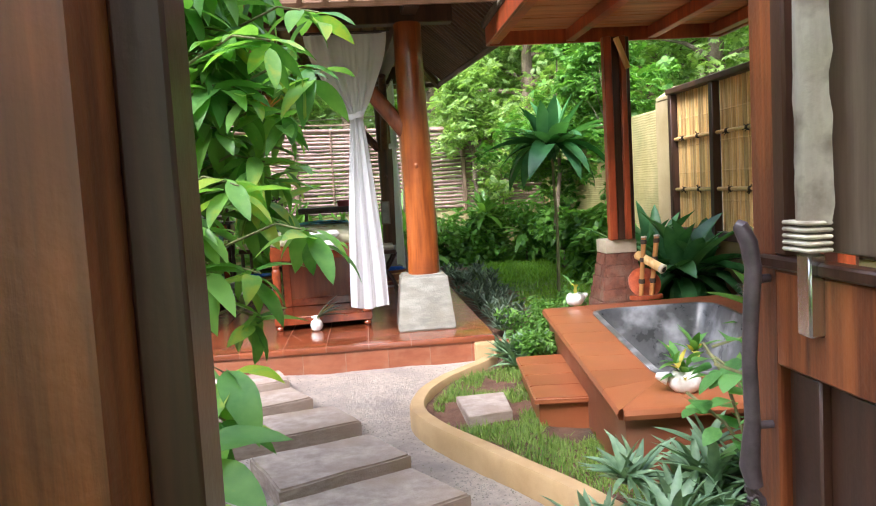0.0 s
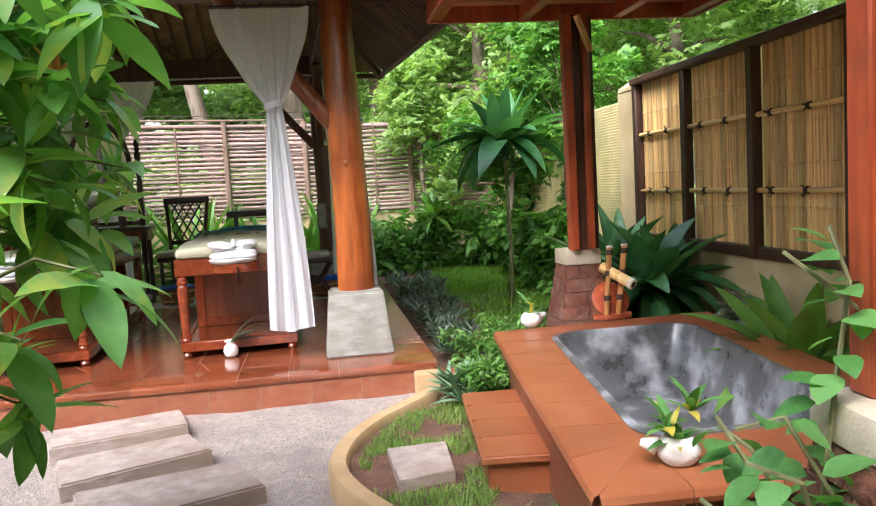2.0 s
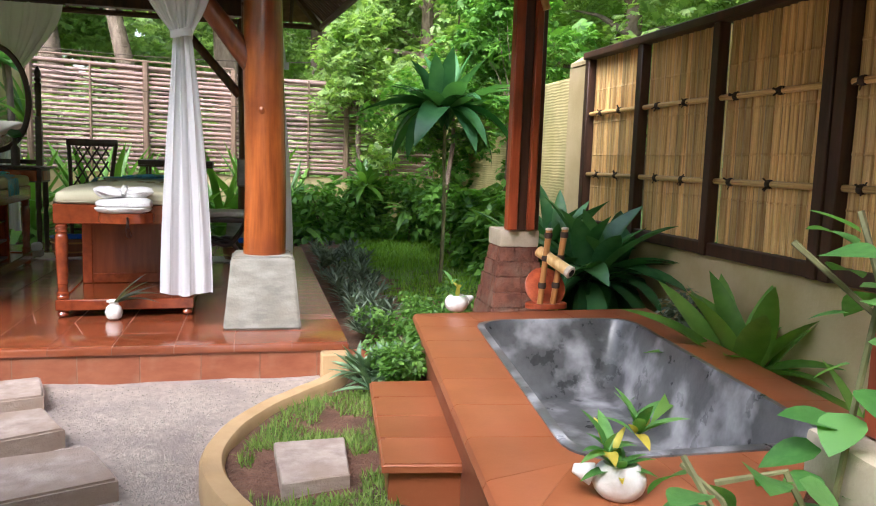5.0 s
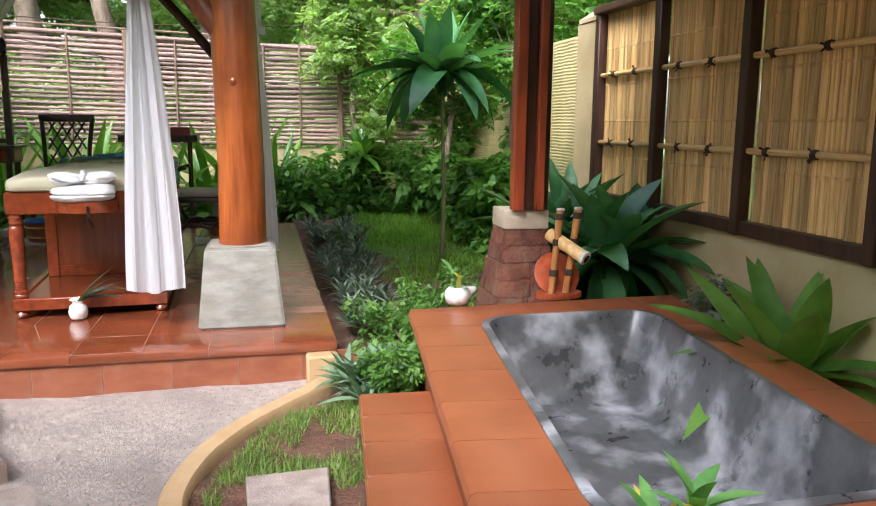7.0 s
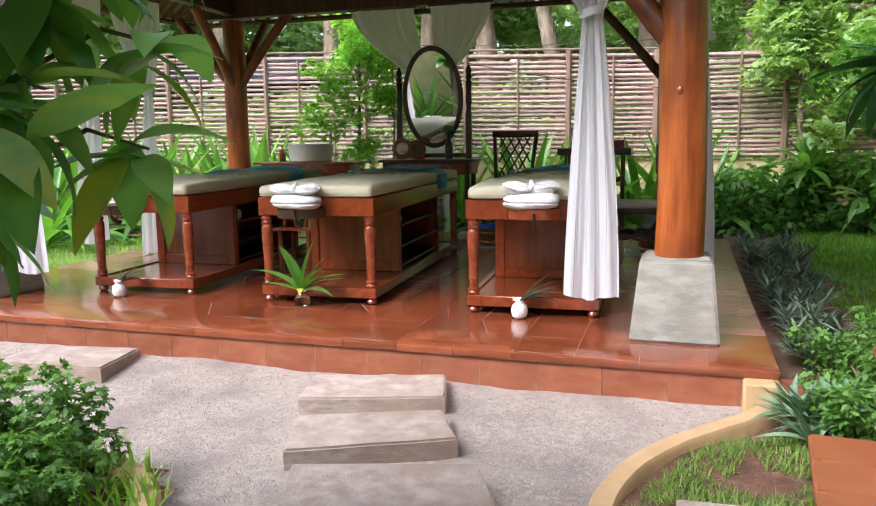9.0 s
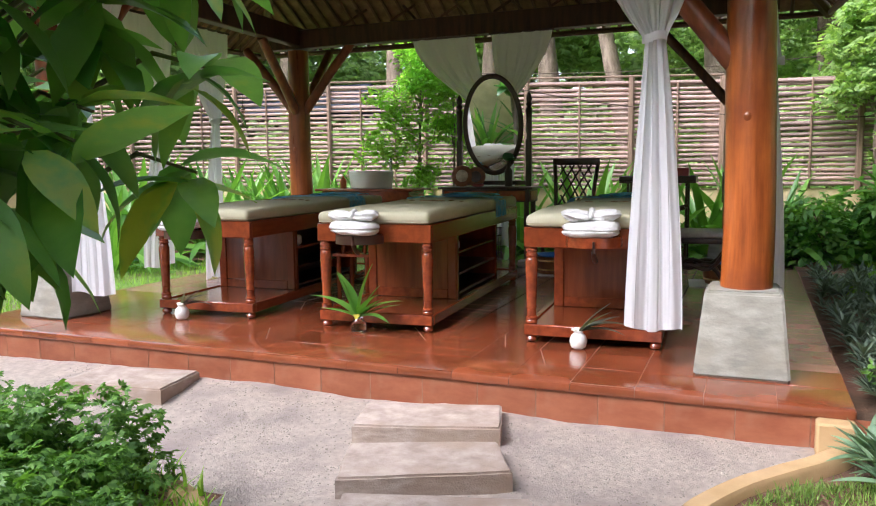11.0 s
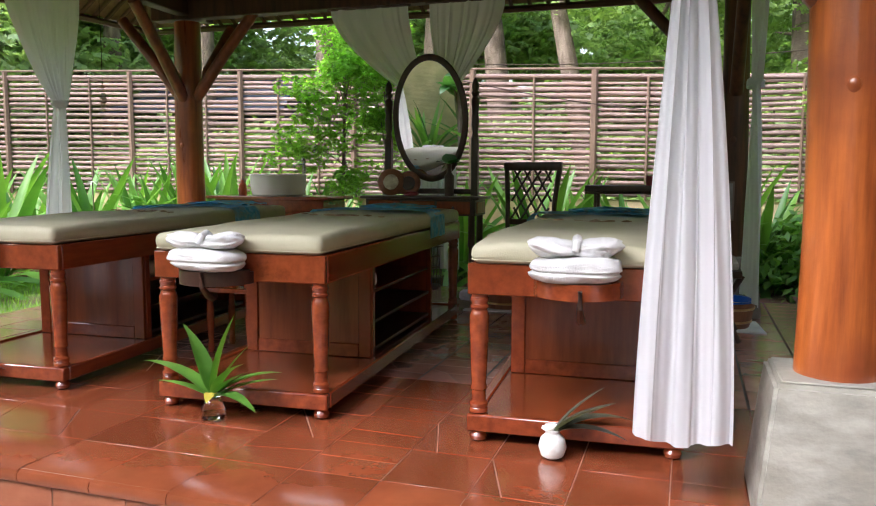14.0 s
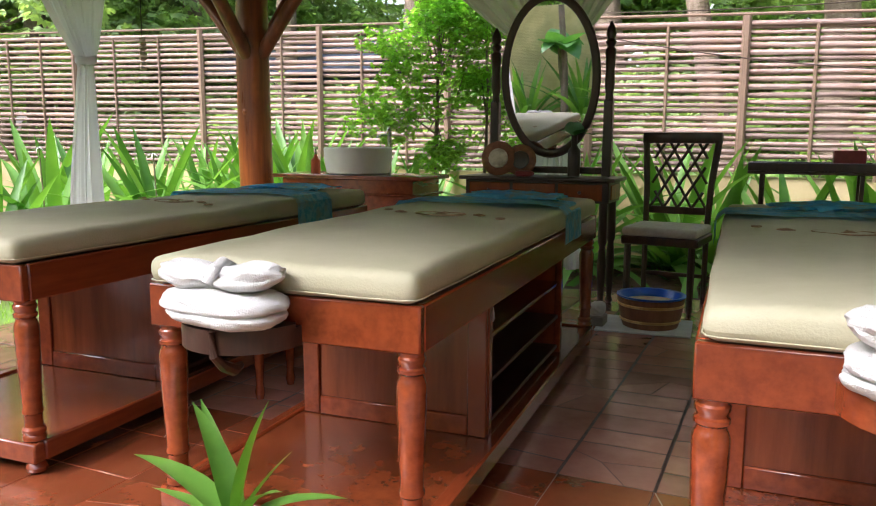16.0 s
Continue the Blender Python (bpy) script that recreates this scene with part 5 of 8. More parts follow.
# ---- vases ----
def vase(x, y, seed, glass=False, leaves="purple", n=6, ll=0.2, group="leaf vases"):
    lab = ("small clear glass vase with a white bloom and green fronds" if glass else "small white textured vase with a few long leaves")
    t = thing("vase", lab, "vase", x, y, 0.2515, group)
    prof = [(0.022, 0), (0.042, 0.012), (0.052, 0.045), (0.044, 0.078), (0.026, 0.095), (0.029, 0.108)] if not glass else [(0.03, 0), (0.048, 0.01), (0.053, 0.04), (0.04, 0.075), (0.03, 0.09), (0.034, 0.1)]
    part("bowl", lathe(bmesh.new(), prof, seg=18), M["glass" if glass else "pot"], t)
    r = random.Random(seed)
    for s in range(5):
        a = r.uniform(0, 6.28)
        bm = bmesh.new()
        bmesh.ops.create_icosphere(bm, subdivisions=1, radius=0.02)
        part("petal", bm, M["petal" if not glass or s < 4 else "yellowleaf"], t, m=pose(0.022 * math.cos(a), 0.022 * math.sin(a), 0.115) @ Matrix.Diagonal((1.2, 0.8, 0.5, 1)))
    ms = [leaf_mesh("frond", M[leaves], length=1, width=w, droop=d, fold=0.2, seg=7, tip=0.6) for w, d in ((0.15, 0.30), (0.19, 0.75) if not glass else (0.20, 0.62))]
    for i in range(n):
        az = r.uniform(20, 110) if not glass else (1 if i % 3 else -1) * r.uniform(55, 125)
        up = r.uniform(25, 62) if not glass else 18 + 62 * i / (n - 1) + r.uniform(-5, 5)
        k = ll * r.uniform(0.7, 1.1)
        obj("frond", ms[i % 2], t, pose(0, 0, 0.095, 0, 0, -az - 20) @ pose(0, 0, 0, up, 0, 0) @ Matrix.Diagonal((k, k, k, 1)))
    if glass:
        obj("frond", leaf_mesh("frond", M["yellowleaf"], length=0.11, width=0.05, droop=0.9, seg=5), t, pose(0, 0, 0.11, 30, 0, 200))
    return t


vase(-4.24, 0.64, 1, n=8, ll=0.22)
vase(-2.82, 0.68, 2, True, "vaseleaf", 11, 0.38)
vase(-1.37, 0.70, 3, n=5, ll=0.30)

# ---- soaking tub ----
TO = [Vector((0.355, -0.19)), Vector((1.80, -0.13)), Vector((1.48, -2.80)), Vector((0.07, -2.72))]
tub = thing("soaking_tub", "sunken dark cement tub in a terracotta-tiled surround", "tub", 0.9, -1.4, 0.05)
TB = Vector((0.9, -1.4, 0.05))
ctr = sum(TO, Vector((0, 0))) / 4


def off(p, d):
    v = (ctr - p)
    return p + v.normalized() * d


bm = bmesh.new()
prof = [(0.05, -0.05), (0.045, 0.30), (0.03, 0.385), (0.03, 0.40)]
rows = [[bm.verts.new((off(p, d).x - TB.x, off(p, d).y - TB.y, z - TB.z)) for p in TO] for d, z in prof]
for a, b in zip(rows, rows[1:]):
    for i in range(4):
        bm.faces.new((a[(i + 1) % 4], a[i], b[i], b[(i + 1) % 4]))
part("surround_wall", bm, M["riser"], tub, "terracotta plastered side")
bm = bmesh.new()
oo = [bm.verts.new((off(p, 0.012).x - TB.x, off(p, 0.012).y - TB.y, 0.4425 - TB.z)) for p in TO]
ii = [bm.verts.new((p.x - TB.x, p.y - TB.y, 0.4425 - TB.z)) for p in TI]
for k in range(4):
    bm.faces.new((oo[k], oo[(k + 1) % 4], ii[(k + 1) % 4], ii[k]))
bmesh.ops.recalc_face_normals(bm, faces=bm.faces)
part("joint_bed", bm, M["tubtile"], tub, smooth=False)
for k in range(4):
    a0, a1, i0, i1 = TO[k], TO[(k + 1) % 4], TI[k], TI[(k + 1) % 4]
    n = (5, 9, 5, 8)[k]
    for j in range(n):
        s0, s1 = j / n + 0.0005 * 9 / n, (j + 1) / n - 0.0005 * 9 / n
        bm = bmesh.new()
        idir = (i1 - i0).normalized()
        ins = [i0 + idir * max(0.0, min((i1 - i0).length, (a0.lerp(a1, s) - i0).dot(idir))) for s in (s0, s1)]
        if j == 0:
            ins[0] = i0
        if j == n - 1:
            ins[1] = i1
        poly = [a0.lerp(a1, s0), a0.lerp(a1, s1), ins[1], ins[0]]
        outw = (a1 - a0).normalized()
        outw = Vector((-outw.y, outw.x))
        if (a0 - ctr).dot(outw) < 0:
            outw = -outw
        sec = []
        for q0, q1 in ((poly[0], poly[3]), (poly[1], poly[2])):
            o3 = outw * 0.022
            pts = [(q0, 0.395), (q0 + o3 * 0.7, 0.398), (q0 + o3, 0.418), (q0 + o3 * 0.6, 0.438), (q0, 0.445), (q1, 0.445), (q1, 0.395)]
            sec.append([bm.verts.new((p.x - TB.x, p.y - TB.y, z - TB.z)) for p, z in pts])
        for i in range(7):
            bm.faces.new((sec[0][i], sec[0][(i + 1) % 7], sec[1][(i + 1) % 7], sec[1][i]))
        bm.faces.new(sec[0])
        bm.faces.new(sec[1][::-1])
        bmesh.ops.recalc_face_normals(bm, faces=bm.faces)
        part("coping_tile", bm, M["tubtile"], tub)


def loop(inset, rad, n=7):
    """The inner outline drawn in by inset, its corners rounded."""
    c = sum(TI, Vector((0, 0))) / 4
    out = []
    P = []
    for i in range(4):
        p, a, b = TI[i], TI[i - 1], TI[(i + 1) % 4]
        u, v = (a - p).normalized(), (b - p).normalized()
        P.append((p + (u + v) * inset, u, v))
    for p, u, v in P:
        for k in range(n + 1):
            t = k / n * math.pi / 2
            out.append(p + u * rad * (1 - math.sin(t)) + v * rad * (1 - math.cos(t)))
    return out


def ring_mesh(levels, close=True):
    bm, rows = bmesh.new(), []
    for inset, rad, z in levels:
        rows.append([bm.verts.new((p.x - TB.x, p.y - TB.y, z - TB.z)) for p in loop(inset, rad)])
    n = len(rows[0])
    for a, b in zip(rows, rows[1:]):
        for i in range(n):
            bm.faces.new((a[i], a[(i + 1) % n], b[(i + 1) % n], b[i]))
    if close:
        bm.faces.new(rows[-1])
    bmesh.ops.recalc_face_normals(bm, faces=bm.faces)
    return bm


bmc = bmesh.new()
lo = loop(0.0, 0.17)
per = 8
for k in range(4):
    cor = bmc.verts.new((TI[k].x - TB.x, TI[k].y - TB.y, 0.4435 - TB.z))
    arc = [bmc.verts.new((p.x - TB.x, p.y - TB.y, 0.4435 - TB.z)) for p in lo[k * per:(k + 1) * per]]
    for a, b in zip(arc, arc[1:]):
        bmc.faces.new((cor, a, b))
bmesh.ops.recalc_face_normals(bmc, faces=bmc.faces)
part("corner_fill", bmc, M["tubtile"], tub, smooth=False)
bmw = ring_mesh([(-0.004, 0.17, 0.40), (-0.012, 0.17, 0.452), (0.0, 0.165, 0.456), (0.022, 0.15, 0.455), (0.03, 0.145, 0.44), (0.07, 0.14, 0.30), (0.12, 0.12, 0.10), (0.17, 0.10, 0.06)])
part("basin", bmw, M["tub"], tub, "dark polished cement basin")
# step beside the tub
SP = [(0.015, -0.76), (0.33, -0.78), (0.25, -1.81), (-0.085, -1.765)]
st = thing("tub_step", "low terracotta-tiled step with a rounded edge beside the tub", "step", 0.1, -1.3, 0.05)
prismb = prism(bmesh.new(), [(x - 0.1 + (0.03 if x < 0.1 else 0), y + 1.3 + (0.03 if y < -1.3 else -0.03)) for x, y in SP], -0.08, 0.1865)
part("body", prismb, M["tubtile"], st, smooth=False)
for j in range(4):
    s0, s1 = j / 4 + 0.0015, (j + 1) / 4 - 0.0015
    a, b, c, d = [Vector(p) for p in SP]
    q = [a.lerp(d, s0), b.lerp(c, s0), b.lerp(c, s1), a.lerp(d, s1)]
    part("tread_tile", prism(bmesh.new(), [(p.x - 0.1, p.y + 1.3) for p in q], 0.156, 0.188, 0.009, 3), M["tubtile"], st)


# ---- pavilion over the tub ----
def brick_pillar(x, y, z0, hb, ht, zc, seed, rz=0, cap=0.165):
    t = thing("brick_pillar", "tapered laterite pillar with a pale capstone by the tub", "pillar", x, y, z0, "tub pillars", rz)
    h = zc - z0
    bm = bmesh.new()
    a = [bm.verts.new((sx * (hb - .004), sy * (hb - .004), -0.05)) for sx, sy in ((-1, -1), (1, -1), (1, 1), (-1, 1))]
    b = [bm.verts.new((sx * (ht - .004), sy * (ht - .004), h)) for sx, sy in ((-1, -1), (1, -1), (1, 1), (-1, 1))]
    for i in range(4):
        bm.faces.new((a[i], a[(i + 1) % 4], b[(i + 1) % 4], b[i]))
    bm.faces.new(b)
    part("core", bm, M["brick"], t, smooth=False)
    r = random.Random(seed)
    rows = max(3, int(h / 0.085))
    for side in range(4):
        rot = Matrix.Rotation(side * math.pi / 2, 4, "Z")
        for k in range(rows):
            za, zb = h * k / rows, h * (k + 1) / rows
            wa = hb + (ht - hb) * (k + 0.5) / rows
            n = 4 if k % 2 else 3
            cuts = [-wa] + sorted(r.uniform(-wa * .75, wa * .75) if n > 2 else 0 for _ in range(n - 1)) + [wa]
            for u, v in zip(cuts, cuts[1:]):
                if v - u < 0.03:
                    continue
                bm = box(bmesh.new(), u + .0015, -0.006, za + .0015, v - .0015, 0.005, zb - .0015, 0.004)
                for w in bm.verts:
                    w.co += Vector((r.uniform(-.004, .004), r.uniform(-.005, .004), r.uniform(-.004, .004)))
                zm = (za + zb) / 2
                tilt = Matrix.Translation((0, -(hb + (ht - hb) * zm / h) + 0.004, zm)) @ Matrix.Rotation(-math.atan2(hb - ht, h), 4, "X") @ Matrix.Translation((0, 0, -zm))
                part("stone", bm, M["brick"], t, m=rot @ tilt)
    part("capstone", box(bmesh.new(), -cap, -cap, h + .001, cap, cap, h + 0.105, 0.012, 2), M["capstone"], t)
    return t


brick_pillar(1.055, 0.25, 0.05, 0.24, 0.115, 0.785, 1, 0, 0.125)
brick_pillar(0.59, -3.27, 0.05, 0.26, 0.12, 0.725, 2, -6, 0.135)


def timber_post(x, y, z, top, seed, clip=False):
    t = thing("timber_post", "pair of red-brown square timbers standing on a capstone", "post", x, y, z, "tub pavilion posts")
    h = top - z
    part("timber", box(bmesh.new(), -0.095, -0.04, 0, -0.035, 0.04, h, 0.006), M["post2"], t)
    part("timber", box(bmesh.new(), 0.03, -0.045, 0, 0.075, 0.035, h, 0.006), M["post2"], t)
    part("spacer", box(bmesh.new(), -0.034, -0.012, 0, 0.029, 0.03, h, 0.002), M["gatedark"], t)
    part("back_timber", box(bmesh.new(), 0.076, 0.0, 0, 0.115, 0.05, h, 0.004), M["gatedark"], t)
    if clip:
        bm = tube(bmesh.new(), [(-0.01, -0.07, h - 0.02), (0.03, -0.075, h - 0.13), (0.075, -0.075, h - 0.25)], 0.022, 10)
        part("bamboo_clip", bm, M["cane"], t, "short split-bamboo lamp tube")
    return t


timber_post(1.055, 0.12, 0.892, 2.438, 1, True)
timber_post(0.63, -3.22, 0.832, 2.438, 2)
r2 = thing("tub_roof", "flat timber-plank roof over the tub", "roof", 1.05, -1.5, 2.44)
RX0, RX1, RY0, RY1 = 0.12, 1.95, -3.7, 0.24
k = 0
yy = RY0
while yy < RY1 - 0.02:
    w = min(rng.uniform(0.085, 0.12), RY1 - yy)
    part("plank", box(bmesh.new(), RX0 - 1.05, yy + 1.5, 0.09 + rng.uniform(0, .006), RX1 - 1.05, yy + 1.5 + w - 0.006, 0.115, 0.002), M["plank"], r2, smooth=False)
    yy += w
for x in (0.16, 0.75, 1.4, 1.90):
    part("joist", box(bmesh.new(), x - 0.035 - 1.05, RY0 + 1.5, 0.0, x + 0.035 - 1.05, RY1 + 1.5, 0.088, 0.004), M["post2"], r2)
for y in (RY0 - 0.03, RY1 + 0.003):
    part("fascia", box(bmesh.new(), RX0 - 1.07, y + 1.5, -0.01, RX1 - 1.03, y + 1.5 + 0.028, 0.125, 0.004), M["post2"], r2)
for x in (RX0 - 0.03, RX1 + 0.003):
    part("fascia", box(bmesh.new(), x - 1.05, RY0 + 1.5, -0.01, x - 1.05 + 0.026, RY1 + 1.5, 0.125, 0.004), M["post2"], r2)
part("covering", box(bmesh.new(), RX0 - 1.1, RY0 + 1.44, 0.128, RX1 - 1.0, RY1 + 1.56, 0.19, 0.01), M["thatch"], r2)

# bamboo spout on its round wooden stand
sp = thing("bamboo_spout", "bamboo water spout on a round red wooden stand", "fountain", 1.17, -0.065, 0.4465)
bm = prism(bmesh.new(), [(0.13 * math.cos(6.283 * i / 22), 0.07 * math.sin(6.283 * i / 22)) for i in range(22)], 0, 0.03, 0.005)
part("foot", bm, M["post2"], sp)
bm = lathe(bmesh.new(), [(0.115, -0.012), (0.125, -0.004), (0.125, 0.008), (0.115, 0.012)], seg=26)
part("disc", bm, M["post2"], sp, "round wooden backing disc", m=pose(0, 0.03, 0.115, 62, 0, 0))
for x0, x1, zt in ((-0.055, -0.015, 0.465), (0.025, 0.085, 0.470)):
    bm = tube(bmesh.new(), [(x0, -0.04, 0.03), ((x0 + x1) / 2, -0.035, 0.25), (x1, -0.03, zt)], [0.017, 0.018, 0.020], 12)
    part("cane_upright", bm, M["spoutcane"], sp)
    for s_ in (0.25, 0.62, 0.93):
        part("ring", lathe(bmesh.new(), [(0.022, -0.017), (0.025, 0), (0.022, 0.017)], seg=12), M["cord"], sp, "dark cord binding", m=pose(x0 + (x1 - x0) * s_, -0.04 + 0.01 * s_, 0.03 + (zt - 0.03) * s_))
    part("cane_cap", lathe(bmesh.new(), [(0.021, 0), (0.023, 0.006), (0.018, 0.012)], seg=12), M["bone"], sp, "pale cut cane end", m=pose(x1, -0.03, zt))
p0, p1 = Vector((-0.05, 0.03, 0.335)), Vector((0.075, -0.16, 0.235))
part("spout_cane", tube(bmesh.new(), [p0, p0.lerp(p1, 0.5), p1], 0.034, 16, cap=False), M["cane"], sp)
bm = lathe(bmesh.new(), [(0.036, -0.02), (0.038, 0.004), (0.034, 0.008)], seg=18)
lathe(bm, [(0.034, 0.0085), (0.024, 0.0095)], seg=18)
sm = aim(p1, p1 + (p1 - p0).normalized())
part("spout_rim", bm, M["bone"], sp, "pale cut end of the spout", m=sm)
# solid black plug; its colour stands in for shade inside the cane
part("spout_shade", lathe(bmesh.new(), [(0.022, 0.0), (0.022, 0.0115)], seg=16), M["dark"], sp, "black disc painted as the shade inside the spout", m=sm)
part("knot", lathe(bmesh.new(), [(0.030, -0.012), (0.034, 0), (0.030, 0.012)], seg=12), M["cord"], sp, "dark cord binding", m=pose(0.0, -0.035, 0.30, 60, 20, 0))


def duck_pot(x, y, s, seed, rz, leafn=26, ll=0.13):
    t = thing("duck_planter", "small white bird-shaped planter holding a leafy green plant", "plant pot", x, y, 0.4465, "bird planters", rz)
    bm = bmesh.new()
    bmesh.ops.create_uvsphere(bm, u_segments=22, v_segments=14, radius=1)
    for v in bm.verts:
        c = v.co.copy()
        if c.z > 0.82:
            c.z = 0.82 - (c.z - 0.82) * 1.5
        c.z = max(c.z, -0.8)
        v.co = Vector((c.x * 0.070 * s, c.y * 0.064 * s, (c.z + 0.8) * 0.058 * s))
    part("body", bm, M["pot"], t)
    bm = lathe(bmesh.new(), [(0.03 * s, 0), (0.024 * s, 0.02 * s), (0.012 * s, 0.05 * s)], seg=12)
    part("head", bm, M["pot"], t, m=pose(0.07 * s, 0, 0.055 * s, 0, 75, 0))
    part("soil", lathe(bmesh.new(), [(0.045 * s, 0), (0.045 * s, 0.006)], seg=14), M["soil"], t, m=pose(0, 0, 0.066 * s))
    r = random.Random(seed)
    ms = leaf_mesh("leaf", M["vine"], length=1, width=0.30, droop=0.55, fold=0.15, seg=5, tip=0.7)
    my = leaf_mesh("leaf", M["yellowleaf"], length=1, width=0.26, droop=0.5, fold=0.15, seg=5, tip=0.7)
    for i in range(leafn):
        st_ = i % 3
        az = i * 137.5 + r.uniform(-20, 20)
        bx, by, bz = (0.0, 0.0, 0.07), (0.03, 0.01, 0.12), (-0.04, 0.0, 0.17)
        b = (bx, by, bz)[st_]
        k = ll * r.uniform(0.6, 1.05)
        obj("leaf", my if i % 4 == 1 else ms, t, pose(b[0] + r.uniform(-.012, .012), b[1], b[2] * s, 0, 0, az) @ pose(0, 0, 0, r.uniform(15, 80), 0, 0) @ Matrix.Diagonal((k, k, k, 1)))
    return t


duck_pot(0.40, -2.56, 1.0, 3, 160, 34, 0.13)
duck_pot(0.60, -0.13, 1.0, 5, 25, 16, 0.10)

# ---- walls and fences ----
def wallbox(name, x0, y0, x1, y1, z0, z1, label, mat="wall"):
    o = part(name, box(bmesh.new(), x0, y0, z0, x1, y1, z1, 0.008), M[mat])
    return tagged(o, label, kind="structure")


wallbox("wall_north", -14, 7.24, 2.4, 7.40, -0.1, 1.00, "low yellow plastered wall under the pole fence")
wallbox("wall_east", 2.14, 1.86, 2.30, 7.23, -0.1, 2.05, "yellow wall with wavy carved courses", "carved")
wallbox("wall_east_low", 2.06, -5.0, 2.22, 1.465, -0.1, 0.80, "low yellow plastered wall under the bamboo fence")
wallbox("wall_pier", 2.04, 1.47, 2.32, 1.85, -0.1, 2.10, "square yellow pier between wall and fence")
bm = bmesh.new()
lathe(bm, [(0.21, 0), (0.21, 0.03), (0.02, 0.13)], seg=4, m=pose(2.18, 1.66, 2.101, 0, 0, 45))
tagged(part("pier_cap", bm, M["wall"], smooth=False), "pyramid cap of the yellow pier", kind="structure")
wallbox("wall_south", -14, -5.06, -1.25, -4.90, -0.1, 2.2, "yellow wall with wavy carved courses", "carved")
wallbox("wall_south", 0.10, -5.06, 2.3, -4.90, -0.1, 2.1, "yellow wall beside the gate")
wallbox("wall_west", -14.16, -5.06, -14.0, 7.4, -0.1, 2.1, "yellow plastered wall beyond the lawn")

fence = thing("pole_fence", "fence of stacked weathered horizontal poles between brown posts", "fence", -5, 7.2, 1.0)
ps = [pole_mesh("slat", M["slat"], 7, seed=s, wob=0.10) for s in range(5)]
pp = pole_mesh("fence_post", M["fpost"], 6, seed=8, wob=0.05)
PX = [2.14, 0.77, -0.84, -2.02, -3.50, -5.10, -6.78, -8.60, -10.9, -13.0]


def rise(x):
    return 0.034 * max(0.0, -0.8 - x)


fr = random.Random(5)
for a, b in zip(PX, PX[1:]):
    low = 0.16 if a > 2 else 0
    z = 1.035
    while z < 2.38 - low:
        rr_ = fr.uniform(0.020, 0.030)
        e = fr.uniform(-0.006, 0.006)
        za, zb = [z - 1 + (z - 1.0) / 1.36 * rise(q) + rr_ for q in (a, b)]
        obj("slat", ps[fr.randrange(5)], fence, aim((a + 5 - 0.01, fr.uniform(-.008, .008), za + e), (b + 5 + 0.01, fr.uniform(-.008, .008), zb - e), rr_))
        z += rr_ * 2 + fr.uniform(0.004, 0.022)
    nb = 2 if abs(a - b) > 1.5 else 1
    for k in range(1, nb + 1 + (fr.random() < 0.3)):
        x = a + (b - a) * k / (nb + 1) + fr.uniform(-.05, .05)
        obj("batten", pp, fence, aim((x + 5, -0.036, 0.0), (x + 5, -0.036, 1.39 - low + rise(x)), 0.016))
for x in PX[1:]:
    obj("fence_post", pp, fence, aim((x + 5, -0.045, -0.02), (x + 5, -0.045, 1.47 + rise(x) if x < 0.5 else 1.37), 0.042))
obj("top_pole", ps[1], fence, aim((-0.8 + 5, -0.02, 1.40), (-8, -0.02, 1.40 + rise(-13)), 0.030))
obj("top_pole", ps[2], fence, aim((0.77 + 5, -0.02, 1.34), (-0.8 + 5, -0.02, 1.40), 0.030))
obj("top_rail", pp, fence, aim((-0.84 + 5, -0.02, 1.49), (-8, -0.02, 1.49 + rise(-13)), 0.016))

bf = thing("bamboo_fence", "tall fence of upright bamboo canes in dark timber frames", "fence", 2.08, 0, 0.8)
cm = [pole_mesh("cane", M["cane"], 8, knots=1, seed=s, wob=0.05) for s in range(4)]
knot_m = None
FP = [1.42, 0.56, -0.33, -1.24, -2.15, -3.05, -3.95, -4.8]
for k, y in enumerate(FP):
    wv_ = 0.035
    part("frame_post", box(bmesh.new(), -0.075, y - wv_, 0.0, -0.005, y + wv_, 1.32, 0.005), M["fence_dark"], bf)
    if k == 3:
        part("frame_post", box(bmesh.new(), -0.075, y - 0.12, 0.0, -0.005, y - wv_ - 0.015, 1.32, 0.005), M["fence_dark"], bf)
part("bottom_rail", box(bmesh.new(), -0.06, -4.8, 0.001, 0.0, 1.42, 0.075, 0.005), M["fence_dark"], bf)
part("top_rail", box(bmesh.new(), -0.095, -4.8, 1.321, 0.03, 1.46, 1.375, 0.008), M["fence_dark"], bf)
